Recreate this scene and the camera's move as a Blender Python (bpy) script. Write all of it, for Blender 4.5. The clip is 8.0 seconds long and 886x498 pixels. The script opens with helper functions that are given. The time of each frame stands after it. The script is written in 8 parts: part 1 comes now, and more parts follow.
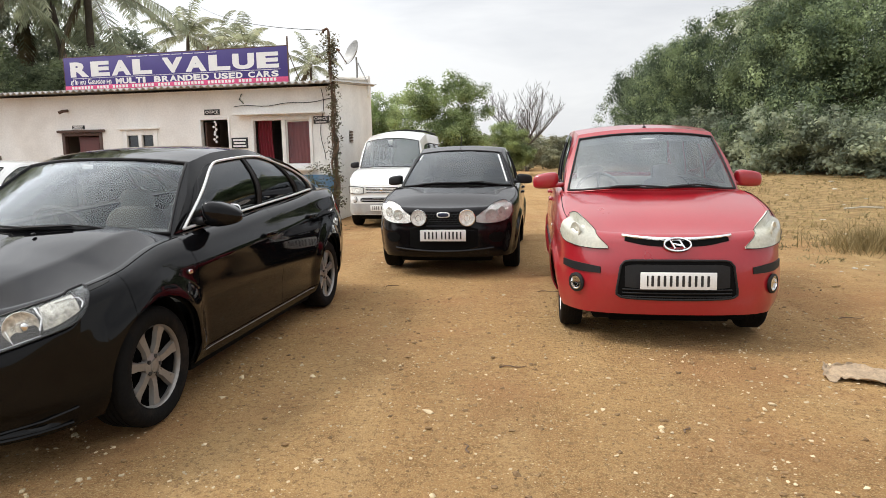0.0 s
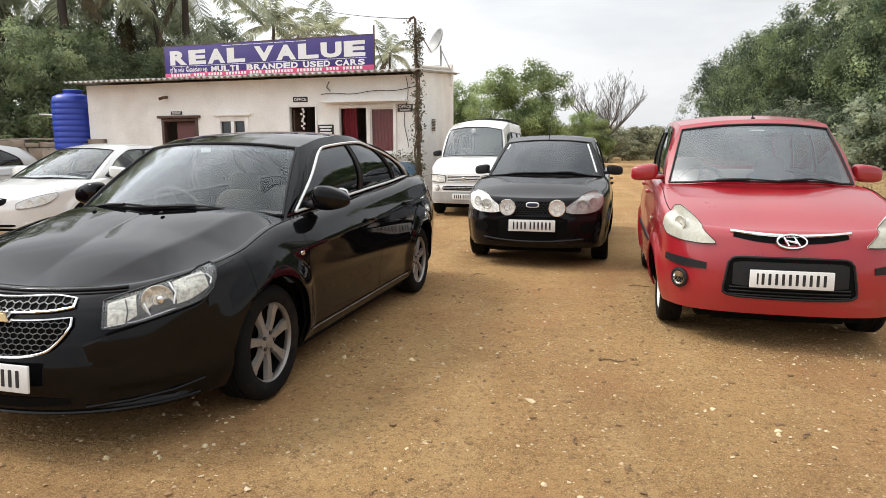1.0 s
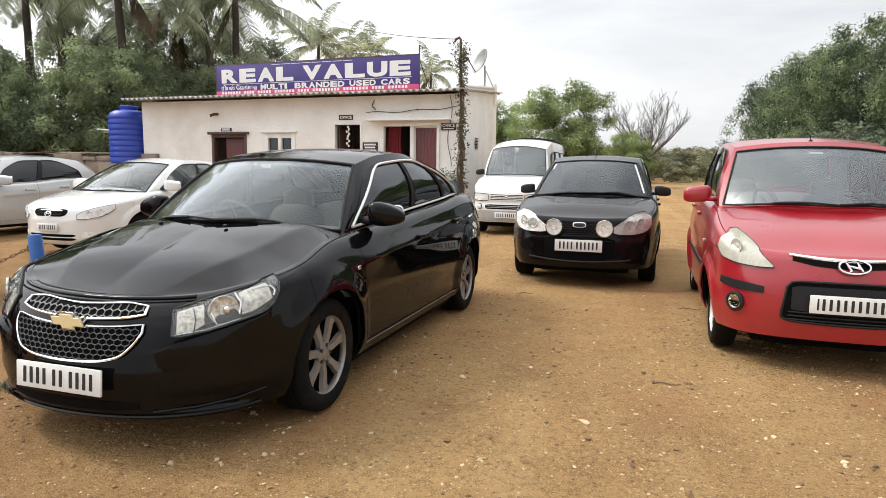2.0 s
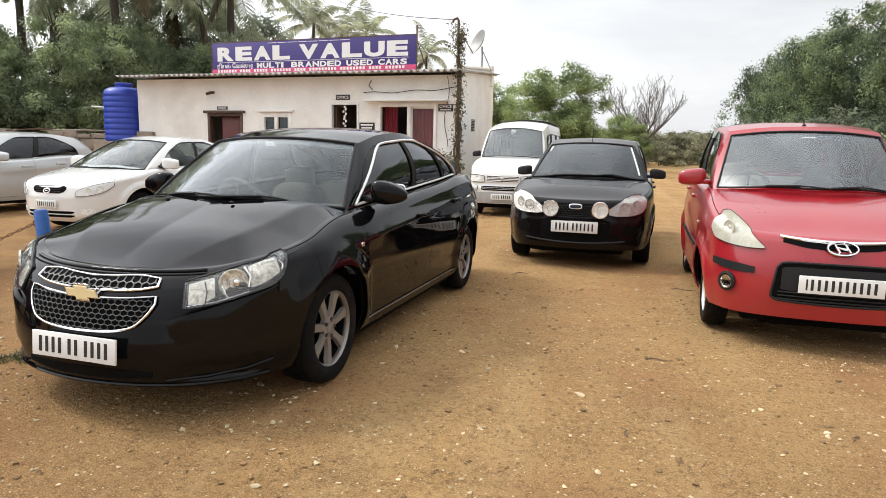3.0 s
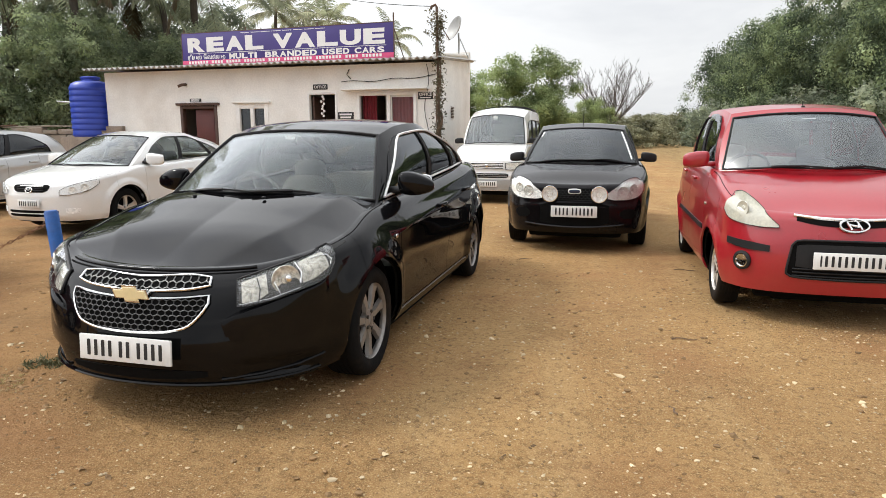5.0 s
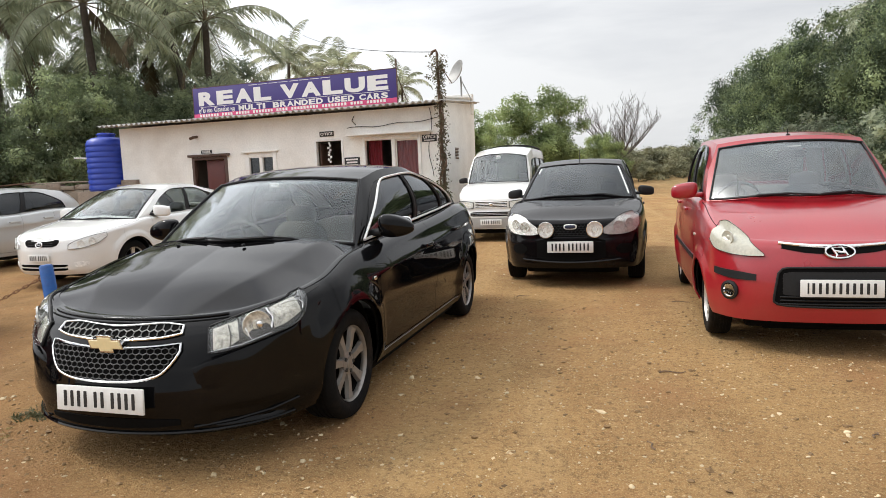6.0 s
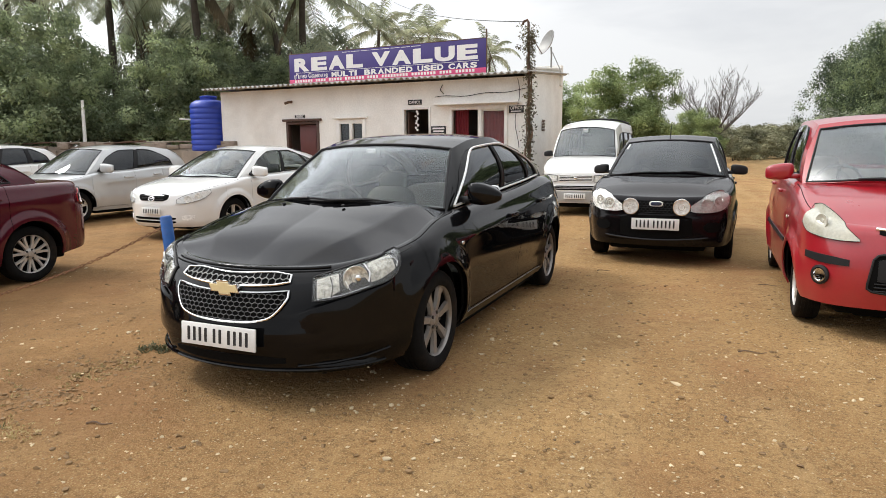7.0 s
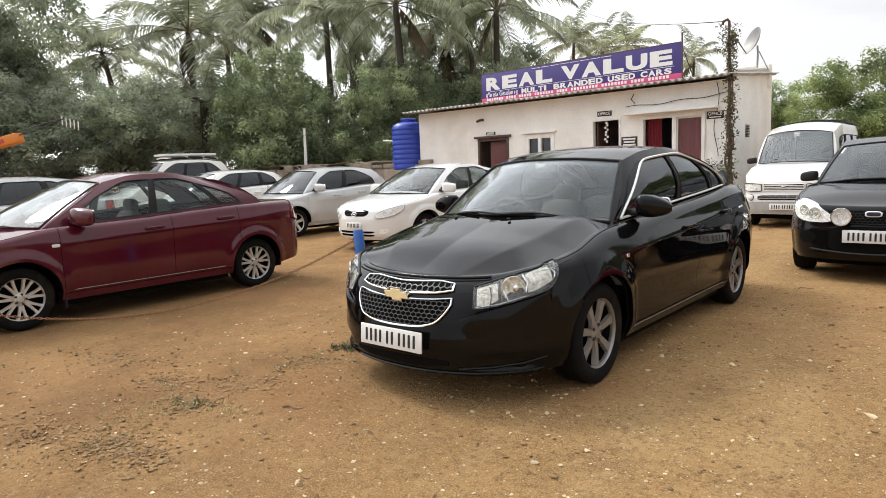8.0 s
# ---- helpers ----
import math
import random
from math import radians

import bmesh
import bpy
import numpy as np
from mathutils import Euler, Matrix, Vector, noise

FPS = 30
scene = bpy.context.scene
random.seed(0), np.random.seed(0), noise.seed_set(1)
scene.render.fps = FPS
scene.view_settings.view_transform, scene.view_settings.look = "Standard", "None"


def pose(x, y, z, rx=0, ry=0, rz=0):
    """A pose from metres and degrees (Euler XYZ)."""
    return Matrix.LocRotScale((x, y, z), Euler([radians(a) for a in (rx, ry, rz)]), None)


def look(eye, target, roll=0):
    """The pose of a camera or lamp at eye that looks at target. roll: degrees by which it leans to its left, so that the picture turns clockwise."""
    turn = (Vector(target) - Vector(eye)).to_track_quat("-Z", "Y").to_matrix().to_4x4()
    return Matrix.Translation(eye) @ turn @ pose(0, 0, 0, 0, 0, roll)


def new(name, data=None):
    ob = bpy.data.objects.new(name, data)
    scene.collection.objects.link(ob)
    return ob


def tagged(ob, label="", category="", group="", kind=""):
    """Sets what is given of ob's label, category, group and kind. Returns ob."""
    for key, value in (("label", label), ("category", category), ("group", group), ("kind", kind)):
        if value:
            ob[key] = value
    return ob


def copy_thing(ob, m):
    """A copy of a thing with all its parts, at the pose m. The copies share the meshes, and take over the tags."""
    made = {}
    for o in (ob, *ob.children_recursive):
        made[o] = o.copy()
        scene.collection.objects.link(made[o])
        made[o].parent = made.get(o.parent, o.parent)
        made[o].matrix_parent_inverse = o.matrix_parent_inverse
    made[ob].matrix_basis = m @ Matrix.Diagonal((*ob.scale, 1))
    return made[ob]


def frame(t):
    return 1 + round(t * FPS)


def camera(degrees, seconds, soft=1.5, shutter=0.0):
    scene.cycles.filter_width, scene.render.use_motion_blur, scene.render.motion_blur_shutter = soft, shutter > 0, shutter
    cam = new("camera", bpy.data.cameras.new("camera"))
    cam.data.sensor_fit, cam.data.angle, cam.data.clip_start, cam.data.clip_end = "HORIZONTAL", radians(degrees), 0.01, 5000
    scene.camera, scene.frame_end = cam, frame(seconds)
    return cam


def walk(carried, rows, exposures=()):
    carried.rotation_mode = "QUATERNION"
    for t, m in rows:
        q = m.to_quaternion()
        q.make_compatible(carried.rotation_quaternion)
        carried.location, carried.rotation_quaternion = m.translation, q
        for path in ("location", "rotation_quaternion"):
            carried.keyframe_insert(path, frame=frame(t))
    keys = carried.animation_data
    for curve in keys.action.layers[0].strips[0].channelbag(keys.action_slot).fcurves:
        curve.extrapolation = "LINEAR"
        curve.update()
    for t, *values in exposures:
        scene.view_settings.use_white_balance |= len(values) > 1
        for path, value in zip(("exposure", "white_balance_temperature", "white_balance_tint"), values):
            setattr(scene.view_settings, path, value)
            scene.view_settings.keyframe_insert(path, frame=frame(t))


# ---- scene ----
cam = camera(69.1, 8.0, soft=0.65)
PATH = [
    (0, (0.278, 0.124, 1.278), (0.169, 2.102, 1.002), -1.0),
    (0.5, (0.178, 0.103, 1.277), (-0.14, 2.058, 1.004), -1.1),
    (1, (0.089, 0.096, 1.273), (-0.236, 2.045, 0.967), -0.1),
    (1.5, (0.018, 0.07, 1.281), (-0.328, 2.022, 1.02), 0.7),
    (1.7, (0.004, 0.058, 1.277), (-0.439, 1.994, 1.04), 0.7),
    (2.8, (-0.022, -0.018, 1.265), (-0.426, 1.915, 0.951), 0.7),
    (3, (-0.029, -0.059, 1.261), (-0.444, 1.873, 0.955), 1.3),
    (3.5, (-0.091, -0.138, 1.264), (-0.427, 1.796, 0.881), 0.8),
    (4, (-0.227, -0.162, 1.272), (-0.525, 1.79, 0.958), -1.4),
    (4.5, (-0.415, -0.143, 1.263), (-0.722, 1.806, 0.936), -1.0),
    (4.7, (-0.436, -0.163, 1.268), (-0.728, 1.785, 0.922), 0.5),
    (5.8, (-0.179, -0.115, 1.276), (-0.585, 1.824, 0.999), -2.5),
    (6, (-0.16, -0.147, 1.275), (-0.532, 1.806, 1.055), -2.3),
    (6.5, (-0.165, -0.259, 1.277), (-0.586, 1.685, 1.071), -1.2),
    (7, (-0.166, -0.342, 1.274), (-0.772, 1.54, 0.97), -0.3),
    (7.5, (-0.069, -0.436, 1.269), (-1.068, 1.276, 1.004), -0.2),
    (8, (0.066, -0.382, 1.279), (-1.079, 1.239, 1.03), -2.2),
]
walk(cam, [(t, look(eye, target, roll)) for t, eye, target, roll in PATH], [(0.0, 0.18), (3.0, 0.25), (4.7, 0.20), (6.0, 0.08), (6.5, -0.02), (7.0, 0.08), (7.6, 0.15), (8.0, 0.18)])

# ---- world, sun and exposure ----
scene.view_settings.exposure = 0.0
SUN_AZ, SUN_EL = 273.0, 48.0
world = bpy.data.worlds.new("sky")
scene.world = world
world.use_nodes = True
wn, wl = world.node_tree.nodes, world.node_tree.links
wn.clear()
w_out = wn.new("ShaderNodeOutputWorld")
w_bg = wn.new("ShaderNodeBackground")
w_sky = wn.new("ShaderNodeTexSky")
w_sky.sky_type = "NISHITA"
w_sky.sun_disc = False
w_sky.sun_elevation, w_sky.sun_rotation = radians(SUN_EL), radians(SUN_AZ)
w_sky.dust_density = 3.0
w_scale = wn.new("ShaderNodeVectorMath")
w_scale.operation = "SCALE"
w_scale.inputs["Scale"].default_value = 0.12
w_geo = wn.new("ShaderNodeTexCoord")
w_map = wn.new("ShaderNodeMapping")
w_map.inputs["Scale"].default_value = (1.0, 1.0, 4.5)
w_noise = wn.new("ShaderNodeTexNoise")
w_noise.inputs["Scale"].default_value = 1.7
w_noise.inputs["Detail"].default_value = 6.0
w_noise.inputs["Roughness"].default_value = 0.55
w_noise.inputs["Distortion"].default_value = 0.4
w_ramp = wn.new("ShaderNodeValToRGB")
w_ramp.color_ramp.elements[0].position, w_ramp.color_ramp.elements[0].color = 0.32, (0.66, 0.68, 0.72, 1)
w_ramp.color_ramp.elements[1].position, w_ramp.color_ramp.elements[1].color = 0.60, (0.93, 0.94, 0.95, 1)
w_mix = wn.new("ShaderNodeMix")
w_mix.data_type = "RGBA"
w_mix.inputs["Factor"].default_value = 0.93
wl.new(w_geo.outputs["Generated"], w_map.inputs["Vector"])
wl.new(w_map.outputs["Vector"], w_noise.inputs["Vector"])
wl.new(w_noise.outputs["Fac"], w_ramp.inputs["Fac"])
wl.new(w_sky.outputs["Color"], w_scale.inputs[0])
wl.new(w_scale.outputs["Vector"], w_mix.inputs[6])
wl.new(w_ramp.outputs["Color"], w_mix.inputs[7])
# an overcast sky is brighter overhead and round the hidden sun than near the horizon
w_lum = wn.new("ShaderNodeValToRGB")
for pos, val in ((0.25, 0.47), (0.5, 0.68), (0.75, 1.0), (1.0, 1.35)):
    e = w_lum.color_ramp.elements.new(pos)
    e.color = (val, val, val, 1)
w_lum.color_ramp.elements[0].color = (0.42, 0.42, 0.42, 1)
w_gain = wn.new("ShaderNodeVectorMath")
w_gain.operation = "MULTIPLY"
w_dot = wn.new("ShaderNodeVectorMath")
w_dot.operation = "DOT_PRODUCT"
w_dot.inputs[1].default_value = (0.50 * math.sin(radians(SUN_AZ)), 0.50 * math.cos(radians(SUN_AZ)), 0.866)
wl.new(w_geo.outputs["Generated"], w_dot.inputs[0])
wl.new(w_dot.outputs["Value"], w_lum.inputs["Fac"])
wl.new(w_mix.outputs[2], w_gain.inputs[0])
wl.new(w_lum.outputs["Color"], w_gain.inputs[1])
wl.new(w_gain.outputs["Vector"], w_bg.inputs["Color"])
w_bg.inputs["Strength"].default_value = 2.15
wl.new(w_bg.outputs["Background"], w_out.inputs["Surface"])

sun = new("sun", bpy.data.lights.new("sun", "SUN"))
sun.data.energy, sun.data.angle, sun.data.color = 2.0, radians(13), (1.0, 0.965, 0.91)
az, el = radians(SUN_AZ), radians(SUN_EL)
sun.matrix_world = look(Vector((0, 0, 30)) + 40 * Vector((math.sin(az) * math.cos(el), math.cos(az) * math.cos(el), math.sin(el))), (0, 0, 30))

# ---- materials ----


def material(name, color, rough=0.5, metal=0.0, vary=0.15, scale=6.0, fine=60.0, bump=0.0, dirt=None, dirt_amount=0.0, coat=0.0, spec=0.5, rnd=0.0):
    """A node material: base colour varied at two scales, optional stains of a second colour, bump and clear coat."""
    m = bpy.data.materials.new(name)
    m.use_nodes = True
    n, l = m.node_tree.nodes, m.node_tree.links
    b = n["Principled BSDF"]
    b.inputs["Roughness"].default_value = rough
    b.inputs["Metallic"].default_value = metal
    b.inputs["Coat Weight"].default_value = coat
    b.inputs["Coat Roughness"].default_value = 0.06
    b.inputs["Specular IOR Level"].default_value = spec
    co = n.new("ShaderNodeTexCoord")
    big, small = n.new("ShaderNodeTexNoise"), n.new("ShaderNodeTexNoise")
    big.inputs["Scale"].default_value, big.inputs["Detail"].default_value = scale, 5.0
    small.inputs["Scale"].default_value, small.inputs["Detail"].default_value = fine, 3.0
    l.new(co.outputs["Object"], big.inputs["Vector"])
    l.new(co.outputs["Object"], small.inputs["Vector"])
    add = n.new("ShaderNodeMath")
    add.operation = "ADD"
    l.new(big.outputs["Fac"], add.inputs[0])
    l.new(small.outputs["Fac"], add.inputs[1])
    last = add.outputs[0]
    if rnd:
        info, mul, plus = n.new("ShaderNodeObjectInfo"), n.new("ShaderNodeMath"), n.new("ShaderNodeMath")
        mul.operation, plus.operation = "MULTIPLY_ADD", "ADD"
        mul.inputs[1].default_value, mul.inputs[2].default_value = rnd, -rnd / 2
        l.new(info.outputs["Random"], mul.inputs[0])
        l.new(last, plus.inputs[0])
        l.new(mul.outputs[0], plus.inputs[1])
        last = plus.outputs[0]
    ramp = n.new("ShaderNodeMapRange")
    ramp.inputs["From Min"].default_value, ramp.inputs["From Max"].default_value = 0.7, 1.3
    ramp.inputs["To Min"].default_value, ramp.inputs["To Max"].default_value = 1 - vary, 1 + vary
    l.new(last, ramp.inputs["Value"])
    tint = n.new("ShaderNodeVectorMath")
    tint.operation = "SCALE"
    tint.inputs[0].default_value = color
    l.new(ramp.outputs["Result"], tint.inputs["Scale"])
    col = tint.outputs["Vector"]
    if dirt:
        patch_n = n.new("ShaderNodeTexNoise")
        patch_n.inputs["Scale"].default_value, patch_n.inputs["Detail"].default_value = scale * 0.45, 8.0
        patch_n.inputs["Roughness"].default_value = 0.65
        l.new(co.outputs["Object"], patch_n.inputs["Vector"])
        r2 = n.new("ShaderNodeMapRange")
        r2.inputs["From Min"].default_value, r2.inputs["From Max"].default_value = 0.48, 0.72
        r2.inputs["To Max"].default_value = dirt_amount
        l.new(patch_n.outputs["Fac"], r2.inputs["Value"])
        mx = n.new("ShaderNodeMix")
        mx.data_type = "RGBA"
        mx.inputs[7].default_value = (*dirt, 1)
        l.new(r2.outputs["Result"], mx.inputs["Factor"])
        l.new(col, mx.inputs[6])
        col = mx.outputs[2]
    l.new(col, b.inputs["Base Color"])
    rr = n.new("ShaderNodeMapRange")
    rr.inputs["To Min"].default_value, rr.inputs["To Max"].default_value = max(0.02, rough * 0.75), min(1, rough * 1.25)
    l.new(big.outputs["Fac"], rr.inputs["Value"])
    l.new(rr.outputs["Result"], b.inputs["Roughness"])
    if bump:
        bp = n.new("ShaderNodeBump")
        bp.inputs["Strength"].default_value, bp.inputs["Distance"].default_value = 1.0, bump
        l.new(add.outputs[0], bp.inputs["Height"])
        l.new(bp.outputs["Normal"], b.inputs["Normal"])
    return m


def glass_material(name, tint, rough=0.06, see=0.058):
    """Thin pane: a tinted see-through body under a Fresnel gloss."""
    m = bpy.data.materials.new(name)
    m.use_nodes = True
    n, l = m.node_tree.nodes, m.node_tree.links
    n.clear()
    out, mix, clear, gloss, fr, pw5, ma = (n.new("ShaderNode" + k) for k in ("OutputMaterial", "MixShader", "BsdfTransparent", "BsdfGlossy", "LayerWeight", "Math", "Math"))
    clear.inputs["Color"].default_value = (*tint, 1)
    gloss.inputs["Roughness"].default_value = rough
    gloss.inputs["Color"].default_value = (0.95, 0.97, 1.0, 1)
    fr.inputs["Blend"].default_value = 0.5
    pw5.operation, ma.operation = "POWER", "MULTIPLY_ADD"
    pw5.inputs[1].default_value = 4.2
    ma.inputs[1].default_value, ma.inputs[2].default_value = 0.9, see
    l.new(fr.outputs["Facing"], pw5.inputs[0])
    l.new(pw5.outputs[0], ma.inputs[0])
    l.new(ma.outputs[0], mix.inputs["Fac"])
    l.new(clear.outputs["BSDF"], mix.inputs[1])
    l.new(gloss.outputs["BSDF"], mix.inputs[2])
    l.new(mix.outputs["Shader"], out.inputs["Surface"])
    return m


M_BLACK = material("black_paint", (0.0025, 0.0025, 0.003), 0.05, coat=0.0, spec=0.22, vary=0.2, dirt=(0.02, 0.018, 0.015), dirt_amount=0.10, scale=3)
M_BLACK2 = material("faded_black_paint", (0.005, 0.004, 0.0045), 0.12, coat=0.0, spec=0.22, vary=0.2, dirt=(0.03, 0.03, 0.025), dirt_amount=0.12, scale=3)
M_RED = material("red_paint", (0.310, 0.008, 0.016), 0.30, coat=0.75, vary=0.06, dirt=(0.45, 0.12, 0.10), dirt_amount=0.12, scale=3)
M_WHITE = material("white_paint", (0.80, 0.80, 0.78), 0.25, coat=0.9, vary=0.03, dirt=(0.6, 0.56, 0.48), dirt_amount=0.15, scale=3)
M_SILVER = material("silver_paint", (0.52, 0.53, 0.53), 0.32, metal=0.35, coat=0.9, vary=0.05, dirt=(0.4, 0.37, 0.31), dirt_amount=0.15, scale=3)
M_MAROON = material("maroon_paint", (0.074, 0.004, 0.013), 0.14, metal=0.05, coat=0.25, vary=0.12, dirt=(0.16, 0.09, 0.07), dirt_amount=0.12, scale=3)
M_CHROME = material("chrome", (0.78, 0.78, 0.78), 0.10, metal=1.0, vary=0.04)
M_TRIM = material("satin_bright_trim", (0.80, 0.80, 0.79), 0.42, metal=0.35, vary=0.05)
M_GOLD = material("gold_badge", (0.80, 0.67, 0.38), 0.35, metal=0.2, vary=0.05)
M_MESH = material("grey_grille_mesh", (0.035, 0.035, 0.035), 0.35, vary=0.2)
M_MESHB = material("bright_grille_mesh", (0.20, 0.20, 0.195), 0.3, metal=0.5, vary=0.2)
M_LINING = material("grey_cabin_lining", (0.22, 0.21, 0.19), 0.9, vary=0.12, scale=10, fine=200)
M_ALLOY = material("alloy", (0.27, 0.255, 0.24), 0.30, metal=0.4, vary=0.10, dirt=(0.2, 0.16, 0.12), dirt_amount=0.5, scale=14)
M_ALLOY2 = material("bright_alloy", (0.62, 0.60, 0.57), 0.35, metal=0.5, vary=0.08, dirt=(0.35, 0.28, 0.2), dirt_amount=0.4, scale=14)
M_STEEL = material("dark_steel_wheel", (0.05, 0.05, 0.05), 0.5, metal=0.5, vary=0.2)
M_TYRE = material("tyre_rubber", (0.007, 0.007, 0.007), 0.9, spec=0.12, vary=0.25, scale=12, bump=0.002, dirt=(0.08, 0.055, 0.035), dirt_amount=0.25)
M_PLASTIC = material("black_plastic", (0.010, 0.010, 0.011), 0.55, spec=0.3, vary=0.2, dirt=(0.05, 0.04, 0.03), dirt_amount=0.15)
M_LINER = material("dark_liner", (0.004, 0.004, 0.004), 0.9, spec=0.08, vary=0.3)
M_SEAT = material("grey_seat_fabric", (0.40, 0.375, 0.34), 0.9, vary=0.12, scale=10, fine=200, bump=0.002)
M_SEATD = material("dark_seat_fabric", (0.06, 0.058, 0.056), 0.9, vary=0.15, scale=10, fine=200, bump=0.002)
M_DASH = material("grey_dashboard", (0.14, 0.135, 0.13), 0.7, vary=0.12)
M_LAMPD = material("dull_lamp_interior", (0.05, 0.048, 0.045), 0.25, metal=0.0, vary=0.4, scale=14)
M_LAMPW = material("white_ribbed_lamp_glass", (0.84, 0.85, 0.85), 0.3, vary=0.12, scale=40, fine=90, coat=0.5)
M_LAMPH = material("hazy_grey_lamp", (0.40, 0.40, 0.39), 0.35, coat=0.5, vary=0.3, scale=14)
M_REFL = material("lamp_reflector", (0.86, 0.86, 0.84), 0.35, metal=0.0, vary=0.28, scale=26, fine=40, bump=0.004)
M_LAMPC = material("lamp_chrome", (0.56, 0.55, 0.50), 0.20, metal=0.25, vary=0.5, scale=34, fine=60, bump=0.006)
M_LENS = glass_material("lamp_lens", (0.99, 0.99, 0.98), 0.02, 0.03)
M_FOGGED = material("hazy_lamp_cover", (0.47, 0.46, 0.37), 0.16, coat=1.0, vary=0.18, scale=9, dirt=(0.42, 0.42, 0.40), dirt_amount=0.6)
M_REDLENS = material("red_lamp_lens", (0.42, 0.010, 0.014), 0.12, coat=1.0, vary=0.15, scale=20)
M_GLASS = glass_material("windscreen_glass", (0.86, 0.89, 0.88), 0.06, 0.03)
M_PANE = glass_material("window_pane", (0.85, 0.87, 0.86), 0.02, 0.02)
# base gloss raised and blurred to put a pale sky veil on the glass
M_VEILED = glass_material("veiled_windscreen_glass", (0.80, 0.83, 0.82), 0.12, 0.095)
M_TINT = glass_material("tinted_glass", (0.50, 0.53, 0.52), 0.05, 0.055)
M_TINTD = glass_material("dark_tinted_glass", (0.26, 0.28, 0.28), 0.03, 0.070)
M_PLATE = material("white_plate", (0.74, 0.74, 0.72), 0.35, vary=0.05, scale=10)
M_INK = material("black_ink", (0.015, 0.015, 0.016), 0.5, vary=0.1)
# ---- mesh tools ----


def mesh_of(name, verts, faces, mat, smooth=True):
    me = bpy.data.meshes.new(name)
    me.from_pydata([tuple(v) for v in verts], [], faces)
    me.materials.append(mat)
    if smooth:
        me.polygons.foreach_set("use_smooth", [True] * len(me.polygons))
        me.set_sharp_from_angle(angle=math.radians(48))
    me.update()
    return me


def part(name, data, mat, parent, label=""):
    """One mesh object under a thing or a part. data: a bmesh, or (verts, faces)."""
    if isinstance(data, bmesh.types.BMesh):
        me = bpy.data.meshes.new(name)
        data.to_mesh(me)
        data.free()
        me.materials.append(mat)
    else:
        me = mesh_of(name, data[0], data[1], mat)
    ob = new(name, me)
    if parent:
        ob.parent = parent
    if label:
        ob["label"] = label
    return ob


def thing(name, m, label, category, group="", kind=""):
    ob = new(name)
    ob.empty_display_size = 0.2
    ob.matrix_world = m
    return tagged(ob, label, category, group, kind)


def smooth_bm(bm, limit=35):
    """Smooth shading with sharp edges past the limit."""
    for f in bm.faces:
        f.smooth = True
    for e in bm.edges:
        if len(e.link_faces) == 2 and e.calc_face_angle(0) > radians(limit):
            e.smooth = False
    return bm


def box_bm(sx, sy, sz, bevel=0.0, at=(0, 0, 0), seg=2, turn=None):
    bm = bmesh.new()
    bmesh.ops.create_cube(bm, size=1.0)
    bmesh.ops.scale(bm, vec=(sx, sy, sz), verts=bm.verts)
    if bevel:
        bmesh.ops.bevel(bm, geom=list(bm.edges), offset=bevel, segments=seg, affect="EDGES", profile=0.5)
    if turn:
        bmesh.ops.transform(bm, matrix=turn, verts=bm.verts)
    bmesh.ops.translate(bm, vec=at, verts=bm.verts)
    return smooth_bm(bm)


def join_bm(*parts_list):
    out = bmesh.new()
    for b in parts_list:
        me = bpy.data.meshes.new("tmp")
        b.to_mesh(me)
        b.free()
        out.from_mesh(me)
        bpy.data.meshes.remove(me)
    return out


def spow(v, p):
    return math.copysign(abs(v) ** p, v)


def blob(rx, ry, rz, at=(0, 0, 0), e1=0.6, e2=0.6, turn=None, nu=20, nv=12):
    """A rounded solid (superellipsoid)."""
    verts, faces = [], []
    for j in range(nv + 1):
        p = -math.pi / 2 + math.pi * j / nv
        for i in range(nu):
            q = 2 * math.pi * i / nu
            v = Vector((rx * spow(math.cos(p), e1) * spow(math.cos(q), e2), ry * spow(math.cos(p), e1) * spow(math.sin(q), e2), rz * spow(math.sin(p), e1)))
            if turn:
                v = turn @ v
            verts.append(v + Vector(at))
    for j in range(nv):
        for i in range(nu):
            a, b = j * nu + i, j * nu + (i + 1) % nu
            faces.append((a, b, b + nu, a + nu))
    return verts, faces


def tube(points, radius, closed=False, seg=6):
    """A round bar along points; radius may be a list."""
    pts = [Vector(p) for p in points]
    n = len(pts)
    rad = radius if isinstance(radius, (list, tuple)) else [radius] * n
    verts, faces = [], []
    ref = Vector((0, 0, 1))
    for i, p in enumerate(pts):
        d = (pts[(i + 1) % n] - pts[i - 1]) if closed else (pts[min(i + 1, n - 1)] - pts[max(i - 1, 0)])
        d = d.normalized() if d.length > 1e-9 else Vector((1, 0, 0))
        if i == 0 and abs(d.dot(ref)) > 0.9:
            ref = Vector((1, 0, 0))
        s = d.cross(ref)
        s = s.normalized() if s.length > 1e-6 else d.orthogonal().normalized()
        ref = s.cross(d).normalized()
        for k in range(seg):
            a = 2 * math.pi * k / seg
            verts.append(p + rad[i] * (math.cos(a) * s + math.sin(a) * ref))
    for i in range(n if closed else n - 1):
        j = (i + 1) % n
        for k in range(seg):
            faces.append((i * seg + k, i * seg + (k + 1) % seg, j * seg + (k + 1) % seg, j * seg + k))
    if not closed:
        faces.append(tuple(range(seg - 1, -1, -1)))
        faces.append(tuple((n - 1) * seg + k for k in range(seg)))
    return verts, faces


def merge(*solids):
    verts, faces = [], []
    for v, f in solids:
        o = len(verts)
        verts += v
        faces += [tuple(i + o for i in g) for g in f]
    return verts, faces


